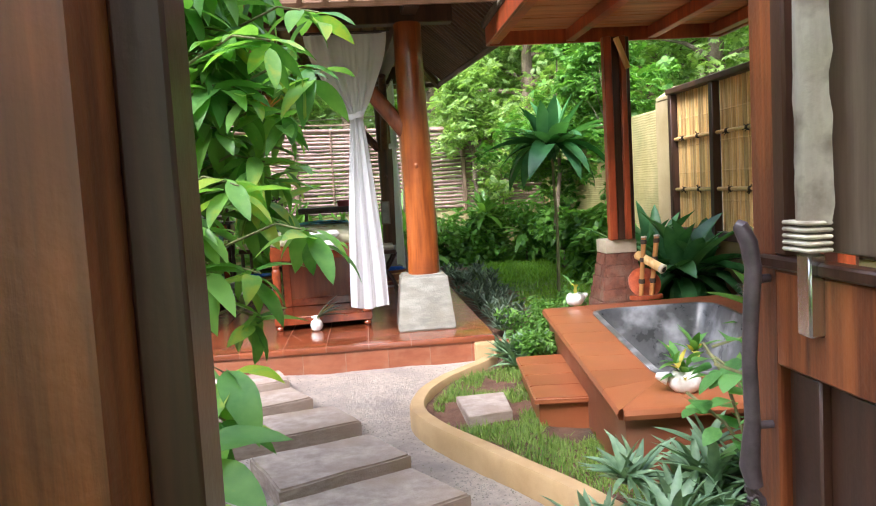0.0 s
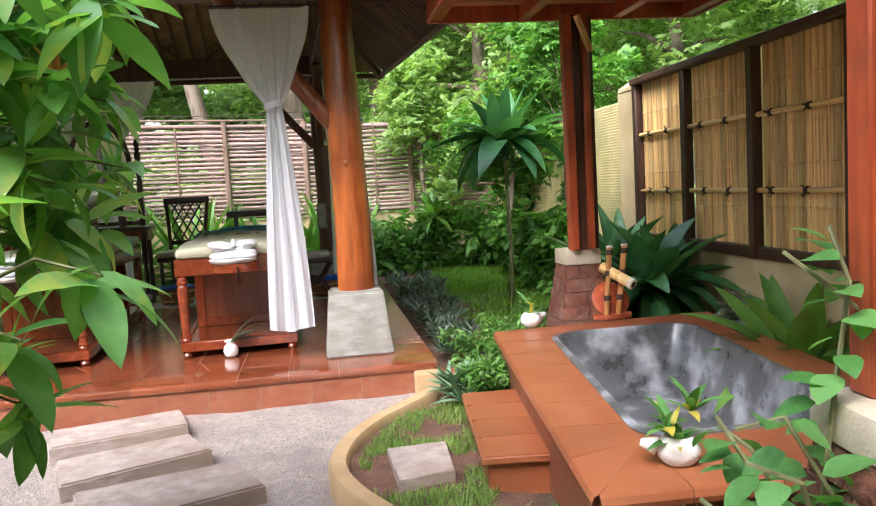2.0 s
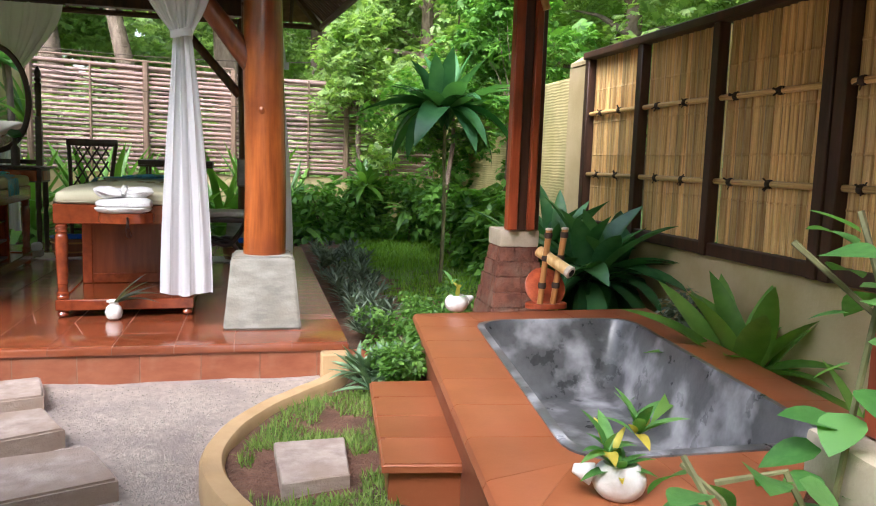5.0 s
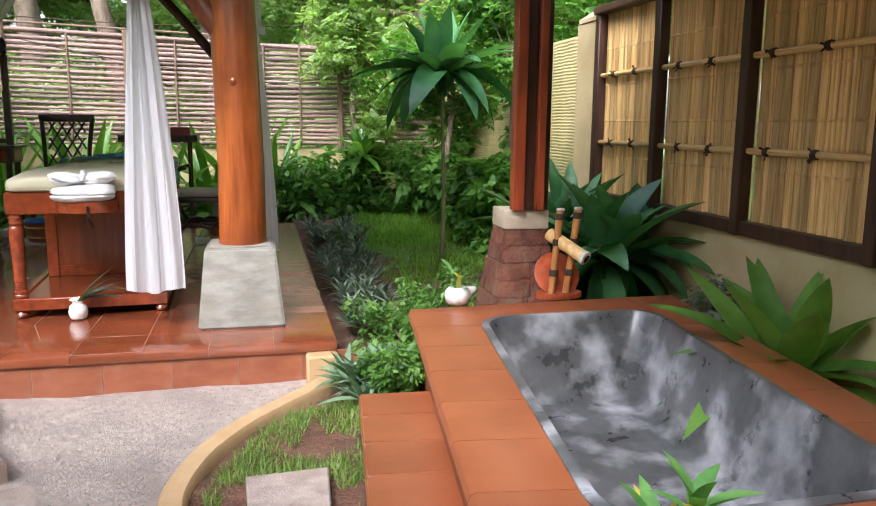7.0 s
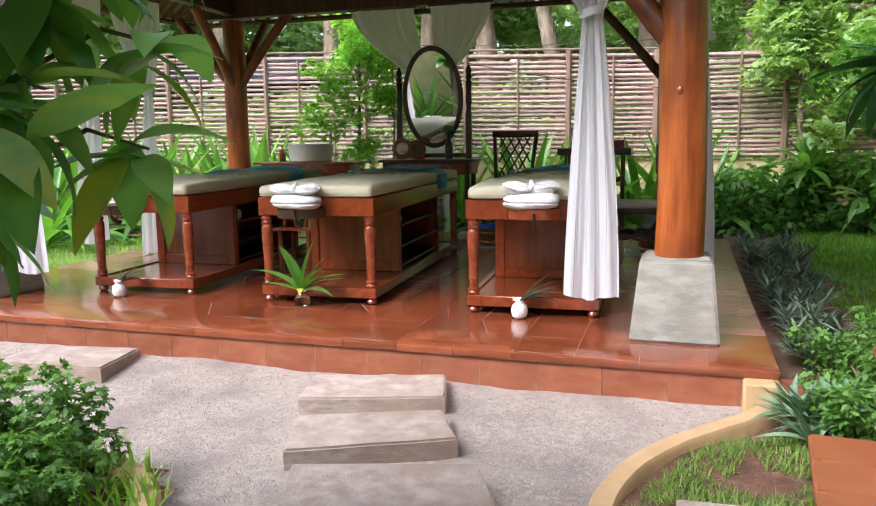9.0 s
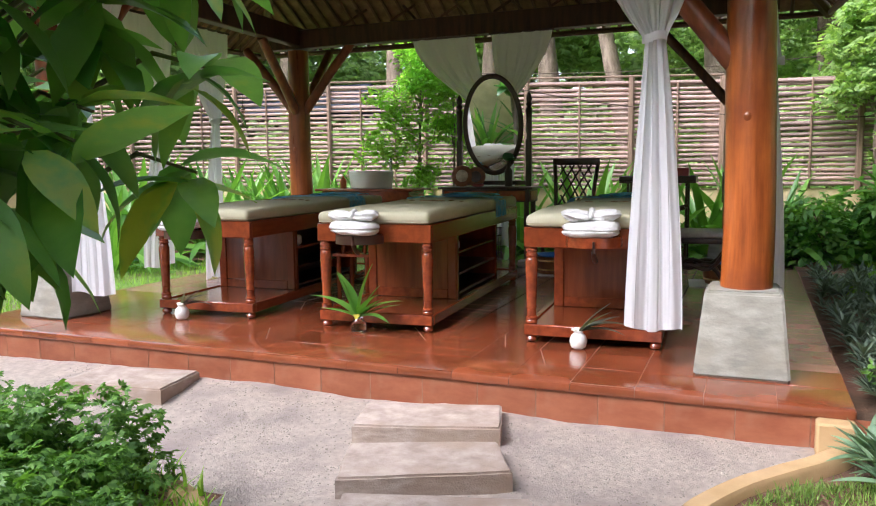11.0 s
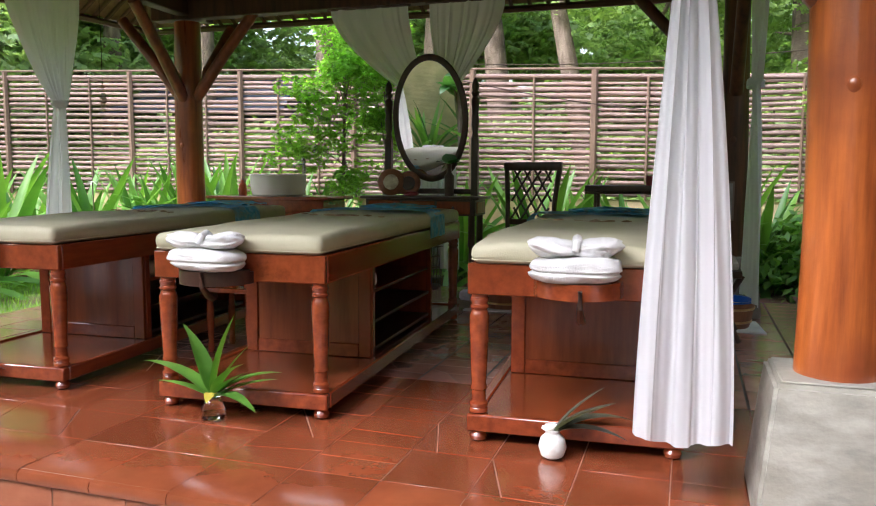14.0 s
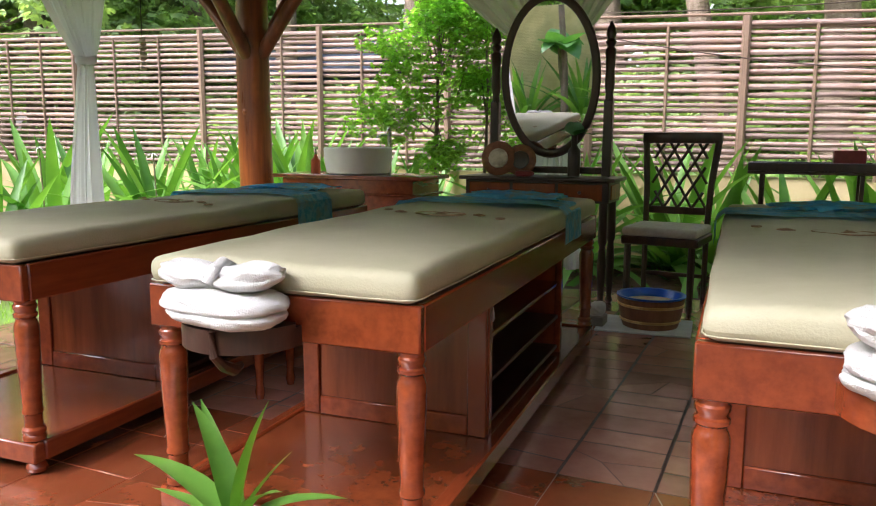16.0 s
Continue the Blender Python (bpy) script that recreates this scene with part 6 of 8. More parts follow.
for a, b in zip(FP, FP[1:]):
    y = a - 0.045
    while y > b + 0.045:
        rr_ = fr.uniform(0.026, 0.036)
        obj("cane", cm[fr.randrange(4)], bf, aim((0.012 + fr.uniform(-.006, .006), y - rr_, 0.076), (0.012 + fr.uniform(-.006, .006), y - rr_ + fr.uniform(-.006, .006), 1.32), rr_))
        y -= rr_ * 1.9 + 0.002
    for z in (0.43, 0.90):
        obj("cross_cane", cm[1], bf, aim((-0.036, a - 0.035, z), (-0.036, b + 0.035, z), 0.017))
        for s in (0.25, 0.62):
            q = a + (b - a) * s + fr.uniform(-.05, .05)
            bm = bmesh.new()
            for w in range(5):
                d = Vector((fr.uniform(-1, 0), fr.uniform(-1, 1), fr.uniform(-1, 1))).normalized() * 0.045
                tube(bm, [Vector((0, 0, 0)) - d * 0.3, d], 0.004, 4)
            lathe(bm, [(0.022, -0.016), (0.024, 0.0), (0.022, 0.016)], seg=8, m=pose(0, 0, 0, 90, 0, 0))
            part("cord_knot", bm, M["cord"], bf, "black cord lashing", m=pose(-0.038, q, z))

# ---- the gate in the foreground ----
jl = thing("gate_jamb", "thick reddish-brown timber gate jamb", "door frame", -1.17, -4.985, 0)
part("post", box(bmesh.new(), -0.20, -0.085, 0, 0.072, 0.085, 2.35, 0.012, 2), M["gate"], jl)
# jamb's inner face: its shade is put into a darker wood colour
part("stop", box(bmesh.new(), 0.0725, 0.0, 0, 0.118, 0.084, 2.35, 0.004), M["gatedark"], jl)
jr = thing("gate_jamb", "thick reddish-brown timber gate jamb at the hinges", "door frame", 0.03, -4.985, 0)
part("post", box(bmesh.new(), -0.07, -0.085, 0, 0.068, 0.085, 2.35, 0.012, 2), M["gate"], jr)
tagged(part("gate_lintel", box(bmesh.new(), -1.37, -5.07, 2.352, 0.1, -4.90, 2.5, 0.01), M["gate"]), "heavy timber gate lintel", "door frame")
gate = thing("gate_leaf", "open dark wooden gate leaf with slats and a pale carved ornament", "gate", -0.155, -4.88, 0.06)
for y0, y1 in ((0.0, 0.09), (0.575, 0.66)):
    part("stile", box(bmesh.new(), 0.0, y0, 0, 0.045, y1, 2.12, 0.004), M["gate"], gate)
for z0, z1 in ((0.0, 0.16), (0.94, 1.12), (2.0, 2.12)):
    part("rail", box(bmesh.new(), -0.004, 0.091, z0, 0.049, 0.574, z1, 0.005), M["gate"], gate)
part("moulding", box(bmesh.new(), -0.016, 0.05, 1.121, 0.02, 0.62, 1.145, 0.005), M["gatedark"], gate)
for y in (0.13, 0.29, 0.45):
    part("slat", box(bmesh.new(), 0.004, y, 0.161, 0.036, y + 0.085, 0.939, 0.004), M["gatedark"], gate)
    part("slat_gap", box(bmesh.new(), 0.022, y + 0.086, 0.161, 0.03, y + 0.159 if y < .4 else 0.574, 0.939, 0.001), M["gatedark"], gate)
part("panel", box(bmesh.new(), 0.014, 0.14, 1.16, 0.028, 0.53, 1.99, 0.002), M["gatepanel"], gate)
for y0, y1 in ((0.091, 0.139), (0.531, 0.574)):
    part("panel_frame", box(bmesh.new(), -0.006, y0, 1.146, 0.04, y1, 1.999, 0.005), M["gatedark"], gate)
bm = bmesh.new()
rows = []
gr = random.Random(3)
for k in range(26):
    z = 1.21 + k * 0.034
    w = 0.045 + 0.006 * math.sin(k * 1.7) + (0.008 if k in (2, 3) else 0)
    rows.append([bm.verts.new((-0.012 - 0.03 * math.sin(math.pi * i / 6) + gr.uniform(-.002, .002), 0.43 - w + 2 * w * i / 6 + gr.uniform(-.003, .003), z)) for i in range(7)])
for a, b in zip(rows, rows[1:]):
    for i in range(6):
        bm.faces.new((a[i], b[i], b[i + 1], a[i + 1]))
bmesh.ops.solidify(bm, geom=bm.faces[:], thickness=0.03)
part("carved_ornament", bm, M["bone"], gate, "weathered pale wood carving")
for k in range(5):
    part("ornament_ridge", box(bmesh.new(), -0.05, 0.39, 1.165 + k * 0.011, -0.005, 0.47, 1.172 + k * 0.011, 0.003), M["bone"], gate)
part("ornament_peg", box(bmesh.new(), -0.03, 0.42, 1.02, 0.0, 0.46, 1.16, 0.004), M["steel"], gate, "small steel bracket")
hp = [(-0.036, 0.605, 0.70), (-0.045, 0.605, 0.74), (-0.040, 0.60, 0.83), (-0.046, 0.595, 0.95), (-0.040, 0.595, 1.05), (-0.034, 0.595, 1.12), (-0.040, 0.60, 1.17), (-0.052, 0.605, 1.20), (-0.058, 0.61, 1.205)]
bm = tube(bmesh.new(), hp, [0.016, 0.020, 0.015, 0.014, 0.015, 0.016, 0.017, 0.015, 0.010], 14)
part("handle", bm, M["iron"], gate, "long curved dark pull handle")
for z in (0.82, 1.10):
    part("handle_bolt", lathe(bmesh.new(), [(0.008, 0), (0.008, 0.042)], seg=10), M["iron"], gate, m=pose(0.0, 0.60, z, 0, -90, 0))
for k in range(2):
    bm = tube(bmesh.new(), [(-0.035 + 0.016 * math.cos(a + k * 2), 0.605, 0.66 + 0.022 * math.sin(a) + k * 0.02) for a in [q * 0.6 for q in range(9)]], 0.007, 6)
    part("scroll", bm, M["iron"], gate, "curled iron scroll")

# ---- vanity, mirror, basin stand, chair ----
VX, VY = -3.09, 4.22
van = thing("vanity_table", "dark wooden vanity table with drawers and turned legs", "table", VX, VY, 0.2505)
part("top", box(bmesh.new(), -0.53, -0.20, 0.835, 0.53, 0.20, 0.86, 0.008, 2), M["ebony"], van)
part("case", box(bmesh.new(), -0.49, -0.17, 0.70, 0.49, 0.17, 0.834, 0.004), M["ebony"], van)
for x in (-0.46, -0.15, 0.16):
    part("drawer", box(bmesh.new(), x, -0.182, 0.715, x + 0.29, -0.169, 0.82, 0.004), M["panel"], van)
    bm = bmesh.new()
    bmesh.ops.create_uvsphere(bm, u_segments=8, v_segments=6, radius=0.012)
    part("knob", bm, M["iron"], van, m=pose(x + 0.145, -0.19, 0.767))
part("side_panel", box(bmesh.new(), 0.491, -0.13, 0.72, 0.50, 0.13, 0.815, 0.003), M["gate"], van, "pale-edged side panel")
lm = None
for x in (-0.45, 0.45):
    for y in (-0.13, 0.13):
        m_ = pose(x, y, 0)
        if lm is None:
            lm = part("leg", lathe(bmesh.new(), [(0.016, 0), (0.028, 0.02), (0.018, 0.05), (0.022, 0.1), (0.030, 0.3), (0.020, 0.42), (0.030, 0.45), (0.028, 0.7)], seg=12), M["ebony"], van, m=m_).data
        else:
            obj("leg", lm, van, m_)
mir = thing("dressing_mirror", "oval mirror in a dark carved frame between two finialled posts", "mirror", VX + 0.03, VY + 0.09, 1.112)
for x in (-0.405, 0.385):
    bm = bmesh.new()
    box(bm, x - 0.03, -0.03, 0, x + 0.03, 0.03, 0.50, 0.006)
    lathe(bm, [(0.03, 0.5), (0.024, 0.54), (0.034, 0.60), (0.030, 0.70), (0.036, 0.82), (0.022, 0.84), (0.037, 0.87), (0.024, 0.89), (0.034, 0.92), (0.026, 0.96), (0.004, 1.0)], cx=x, seg=12)
    part("upright", bm, M["ebony"], mir, "carved upright with a pointed finial")
part("base_bar", box(bmesh.new(), -0.37, -0.025, 0.015, 0.36, 0.025, 0.06, 0.005), M["ebony"], mir)
rx, rz_, cz = 0.315, 0.515, 0.66
bm, rows = bmesh.new(), []
for k in range(48):
    a = 6.283185 * k / 48
    row = []
    for q in range(8):
        b_ = 6.283185 * q / 8
        o_ = 0.030 * math.cos(b_)
        row.append(bm.verts.new(((rx + o_) * math.cos(a), 0.020 * math.sin(b_), (rz_ + o_) * math.sin(a))))
    rows.append(row)
for k in range(48):
    a, b = rows[k], rows[(k + 1) % 48]
    for q in range(8):
        bm.faces.new((a[q], a[(q + 1) % 8], b[(q + 1) % 8], b[q]))
bmesh.ops.recalc_face_normals(bm, faces=bm.faces)
part("frame", bm, M["ebony"], mir, m=pose(-0.01, -0.035, cz, 5.0, 0, 0))
bm = bmesh.new()
fv = [bm.verts.new((rx * math.cos(6.283185 * k / 48), -0.004, rz_ * math.sin(6.283185 * k / 48))) for k in range(48)]
bv = [bm.verts.new((v.co.x, 0.006, v.co.z)) for v in fv]
bm.faces.new(fv)
bm.faces.new(bv[::-1])
for k in range(48):
    bm.faces.new((fv[k], bv[k], bv[(k + 1) % 48], fv[(k + 1) % 48]))
bmesh.ops.recalc_face_normals(bm, faces=bm.faces)
part("glass", bm, M["mirror"], mir, "clean mirror glass", False, m=pose(-0.01, -0.035, cz, 5.0, 0, 0))
for x, y, s in ((-0.28, -0.10, 0.115), (-0.14, -0.05, 0.105)):
    t = thing("carved_plate", "small round carved brown plate standing on the vanity", "ornament", VX + x, VY + y, 1.112, "round ornaments", 12)
    part("disc", lathe(bmesh.new(), [(s, -0.012), (s * 1.02, 0), (s * 0.9, 0.012), (s * 0.5, 0.016)], seg=26), M["wood2"], t, m=pose(0, 0, s, 80, 0, 0))
    part("face", lathe(bmesh.new(), [(s * 0.6, 0.0), (s * 0.55, 0.02), (s * 0.2, 0.022)], seg=20), M["bone"] if x < -0.2 else M["ebony"], t, m=pose(0, -0.008, s, 80, 0, 0))
soft("red_cloth", M["redbox"], 0.06, 0.04, 0.02, VX - 0.08, VY - 0.14, 1.112, "small folded red cloth on the vanity", "cloth", 4, 0.2)
t = thing("bottle_vase", "slim dark bottle with a trailing plant on the vanity", "vase", VX + 0.22, VY - 0.02, 1.112)
part("bottle", lathe(bmesh.new(), [(0.04, 0), (0.042, 0.10), (0.042, 0.17), (0.02, 0.20), (0.02, 0.26), (0.026, 0.27)], seg=14), M["ebony"], t)
lmsh = leaf_mesh("leaf", M["darkleaf"], length=0.17, width=0.13, droop=0.6, fold=0.05, seg=5, tip=0.6)
for az, up in ((60, 30), (-70, 20), (100, 0), (20, 60), (-110, 35)):
    obj("leaf", lmsh, t, pose(0, 0, 0.27, 0, 0, az) @ pose(0, 0, 0, up, 0, 0))

bs = thing("basin_stand", "low dark red-brown washstand table", "table", -4.50, 4.20, 0.2505)
part("top", box(bmesh.new(), -0.62, -0.26, 0.815, 0.62, 0.26, 0.845, 0.01, 2), M["bed"], bs)
part("drawer_case", box(bmesh.new(), -0.55, -0.22, 0.56, 0.55, 0.22, 0.814, 0.006), M["bed"], bs)
part("ledge", box(bmesh.new(), -0.58, -0.24, 0.70, 0.58, 0.24, 0.72, 0.006), M["bed"], bs)
for x in (-0.5, 0.5):
    for y in (-0.18, 0.18):
        part("leg", lathe(bmesh.new(), [(0.02, 0), (0.03, 0.03), (0.022, 0.08), (0.034, 0.4), (0.03, 0.56)], seg=12), M["bed"], bs, m=pose(x, y, 0))
t = thing("wash_basin", "white round ceramic vessel basin on the washstand", "basin", -4.50, 4.17, 1.097)
part("bowl", lathe(bmesh.new(), [(0.21, 0), (0.235, 0.01), (0.25, 0.10), (0.255, 0.185), (0.245, 0.195), (0.235, 0.185), (0.225, 0.06), (0.05, 0.03)], seg=36), M["ceramic"], t)
t = thing("tap", "slim steel pillar tap behind the basin", "tap", -4.38, 4.44, 1.097)
part("pillar", lathe(bmesh.new(), [(0.022, 0), (0.018, 0.01), (0.018, 0.30), (0.022, 0.32), (0.01, 0.345)], seg=12), M["steel"], t)
part("spout", tube(bmesh.new(), [(0, 0, 0.29), (-0.02, -0.08, 0.29), (-0.03, -0.14, 0.27)], 0.010, 8), M["steel"], t)
t = thing("soap_bottle", "small brown soap bottle with a pump", "bottle", -4.83, 4.10, 1.097)
part("bottle", lathe(bmesh.new(), [(0.035, 0), (0.037, 0.02), (0.034, 0.10), (0.015, 0.12), (0.012, 0.14)], seg=14), M["post2"], t)
part("pump", tube(bmesh.new(), [(0, 0, 0.14), (0, 0, 0.18), (0.03, -0.02, 0.185)], 0.005, 6), M["iron"], t)

# chair with a lattice back
ch = thing("lattice_chair", "dark wooden dining chair with a lattice back and pale seat pad", "chair", -2.28, 4.42, 0.2505, rz=-6)
hw = 0.235
for x in (-1, 1):
    bm = bmesh.new()
    tube(bm, [(x * (hw - 0.03), 0.22, 0), (x * (hw - 0.03), 0.21, 0.45), (x * (hw - 0.02), 0.24, 0.80), (x * (hw + 0.01), 0.29, 1.12)], [0.018, 0.02, 0.022, 0.024], 8)
    part("back_post", bm, M["ebony"], ch)
    part("leg", lathe(bmesh.new(), [(0.014, 0), (0.02, 0.02), (0.024, 0.3), (0.022, 0.44)], seg=8), M["ebony"], ch, m=pose(x * (hw - 0.03), -0.20, 0))
part("crest_rail", box(bmesh.new(), -0.265, 0.265, 1.08, 0.265, 0.31, 1.155, 0.01, 2), M["ebony"], ch)
part("lower_rail", box(bmesh.new(), -0.20, 0.225, 0.60, 0.20, 0.255, 0.65, 0.005), M["ebony"], ch)
bm = bmesh.new()
for k in range(-3, 6):
    for s in (-1, 1):
        pts = []
        for q in range(9):
            u = q / 8
            x = (k - 1) * 0.095 + u * 0.27
            z = 0.64 + 0.45 * u
            if s < 0:
                x = -x
            if abs(x) <= 0.195:
                pts.append((x, 0.235 + 0.05 * u, z))
        if len(pts) > 1:
            tube(bm, pts, 0.010, 5)
part("lattice", bm, M["ebony"], ch, "carved diamond lattice splat")
part("seat_frame", box(bmesh.new(), -0.245, -0.23, 0.43, 0.245, 0.23, 0.485, 0.008), M["ebony"], ch)
bm = box(bmesh.new(), -0.24, -0.235, 0.486, 0.24, 0.215, 0.545, 0.025, 3)
part("seat_pad", bm, M["seat"], ch, "pale seat pad")
for z in (0.17,):
    part("stretcher", box(bmesh.new(), -0.2, 0.2, z, 0.2, 0.22, z + 0.025), M["ebony"], ch)

# tray table with a red box behind the beds
tt = thing("tray_table", "narrow dark tray table on thin legs behind the deck", "table", -1.43, 5.25, 0.10)
part("tray_base", box(bmesh.new(), -0.41, -0.18, 1.02, 0.41, 0.18, 1.04, 0.004), M["ebony"], tt)
for bb in ((-0.41, -0.18, 1.041, 0.41, -0.16, 1.10), (-0.41, 0.16, 1.041, 0.41, 0.18, 1.10), (-0.41, -0.159, 1.041, -0.39, 0.159, 1.10), (0.39, -0.159, 1.041, 0.41, 0.159, 1.10)):
    part("tray_side", box(bmesh.new(), *bb, 0.004), M["ebony"], tt)
for x in (-0.33, 0.30):
    for y in (-0.13, 0.13):
        part("leg", box(bmesh.new(), x, y - 0.014, 0, x + 0.028, y + 0.014, 1.019, 0.003), M["ebony"], tt)
part("shelf", box(bmesh.new(), -0.30, -0.1, 0.3, 0.30, 0.1, 0.32), M["ebony"], tt)
tagged(part("red_box", box(bmesh.new(), -0.10, -0.07, 0, 0.10, 0.07, 0.145, 0.012, 2), M["redbox"], m=pose(-1.20, 5.2, 1.142)), "small dark red lacquered box on the tray table", "box")
soft("dark_cloth", M["ebony"], 0.13, 0.07, 0.012, -1.55, 5.2, 1.142, "flat dark folded cloth on the tray table", "cloth", 6, 0.1)


def bucket(x, y, seed):
    t = thing("foot_bucket", "round wooden foot-bath bucket with a bright blue basin inside", "bucket", x, y, 0.262, "foot-bath buckets")
    part("tub", lathe(bmesh.new(), [(0.16, 0), (0.175, 0.05), (0.195, 0.17), (0.185, 0.175), (0.15, 0.03)], seg=28), M["wood2"], t)
    for z, q in ((0.035, 0.174), (0.125, 0.190)):
        part("hoop", lathe(bmesh.new(), [(q, z), (q + 0.004, z + 0.003), (q + 0.005, z + 0.014), (q + 0.001, z + 0.017)], seg=28), M["cane"], t, "pale hoop")
    part("basin", lathe(bmesh.new(), [(0.14, 0.06), (0.186, 0.172), (0.200, 0.180), (0.200, 0.188), (0.180, 0.186), (0.14, 0.09), (0.02, 0.075)], seg=28), M["bluebowl"], t, "bright blue plastic basin")
    bm = box(bmesh.new(), -0.30, -0.22, 0, 0.24, 0.20, 0.009, 0.003)
    tagged(part("foot_mat", bm, M["towel"], m=pose(x, y, 0.2515, 0, 0, 5)), "white towelling mat under the foot bucket", "mat", "foot mats")


bucket(-2.27, 3.78, 1)
bucket(-0.66, 3.55, 2)
t = thing("scrub_box", "small grey stone box holding a rolled white cloth", "box", -2.56, 3.66, 0.262)
part("box", box(bmesh.new(), -0.05, -0.06, 0, 0.05, 0.06, 0.06, 0.006), M["concrete"], t)
soft("white_roll", M["towel"], 0.045, 0.07, 0.04, -2.56, 3.66, 0.323, "rolled white cloth with a red end on a box", "towel", 12, 0.1)
bk = thing("waste_basket", "tall dark wire waste basket", "basket", -3.20, 4.62, 0.2515)
bm = bmesh.new()
for k in range(22):
    a = 6.283 * k / 22
    tube(bm, [(0.11 * math.cos(a), 0.11 * math.sin(a), 0), (0.135 * math.cos(a), 0.135 * math.sin(a), 0.38)], 0.004, 4)
part("wires", bm, M["iron"], bk)
for z in (0.01, 0.09, 0.19, 0.29, 0.38):
    q = 0.112 + 0.025 * z / 0.38
    bm = lathe(bmesh.new(), [(q, z), (q + 0.006, z + 0.002), (q + 0.006, z + 0.01), (q, z + 0.012)], seg=24)
    part("hoop", bm, M["iron"], bk)
t = thing("notice_panel", "slim pale framed panel hung on the dark rear post", "panel", -0.66, 4.035, 0.96)
part("frame", box(bmesh.new(), -0.055, -0.012, 0, 0.055, 0.012, 0.29, 0.004), M["gatepanel"], t)
part("face", box(bmesh.new(), -0.042, -0.0155, 0.014, 0.042, -0.0125, 0.276, 0.001), M["concrete"], t, "pale green-grey face")
ws = thing("two_tier_stool", "small two-tier red-brown stool with turned legs between the beds", "stool", -3.44, 1.86, 0.2505)
for zz, hw_, hd_ in ((0.36, 0.17, 0.15), (0.52, 0.13, 0.11)):
    part("board", box(bmesh.new(), -hw_, -hd_, zz, hw_, hd_, zz + 0.028, 0.008, 2), M["bed"], ws)
for x in (-0.13, 0.13):
    for y in (-0.11, 0.11):
        part("leg", lathe(bmesh.new(), [(0.016, 0), (0.022, 0.03), (0.016, 0.07), (0.024, 0.2), (0.018, 0.30), (0.022, 0.36)], seg=12), M["bed"], ws, m=pose(x, y, 0))
        part("spindle", lathe(bmesh.new(), [(0.010, 0), (0.020, 0.03), (0.012, 0.06), (0.020, 0.10), (0.012, 0.132)], seg=12), M["bed"], ws, m=pose(x * 0.75, y * 0.75, 0.388))
hc = thing("hanging_shell_chime", "pale slim shell chime hanging on a cord beside the curtain", "ornament", -5.33, 2.93, 1.78)
part("cord", tube(bmesh.new(), [(0, 0, 0.2), (0.003, 0, 0.5), (0, 0, 0.92)], 0.0025, 5), M["cord"], hc)
for k in range(7):
    part("shell_disc", lathe(bmesh.new(), [(0.010, -0.012), (0.026 - 0.002 * abs(k - 3), -0.004), (0.026 - 0.002 * abs(k - 3), 0.004), (0.008, 0.012)], seg=12), M["bone"], hc, m=pose(0.003 * (k % 2), 0, 0.19 - 0.030 * k, 8 * (k % 3 - 1), 6, 0))
# low curved-leg stool chair at the right side of the deck
xc = thing("curved_chair", "low dark chair with crossed curved legs", "chair", -0.86, 3.10, 0.2505)
for y in (-0.2, 0.2):
    pts = [(-0.26 + 0.52 * s, y, 0.02 + 0.42 * s + 0.10 * math.sin(math.pi * s * 2)) for s in [q / 10 for q in range(11)]]
    part("curved_leg", tube(bmesh.new(), pts, 0.018, 8), M["ebony"], xc)
    part("curved_leg", tube(bmesh.new(), [(-p[0], p[1] + 0.03, p[2]) for p in pts], 0.018, 8), M["ebony"], xc)
    part("arm", tube(bmesh.new(), [(-0.24, y, 0.42), (-0.30, y, 0.55), (-0.22, y, 0.68), (-0.1, y, 0.72)], 0.017, 8), M["ebony"], xc)
part("seat", box(bmesh.new(), -0.24, -0.24, 0.425, 0.26, 0.26, 0.47, 0.012, 2), M["ebony"], xc)
part("seat_cushion", box(bmesh.new(), -0.21, -0.22, 0.471, 0.24, 0.24, 0.52, 0.02, 3), M["seat"], xc, "pale seat cushion")


# ---- plants near the path ----
nr = np.random.default_rng(5)


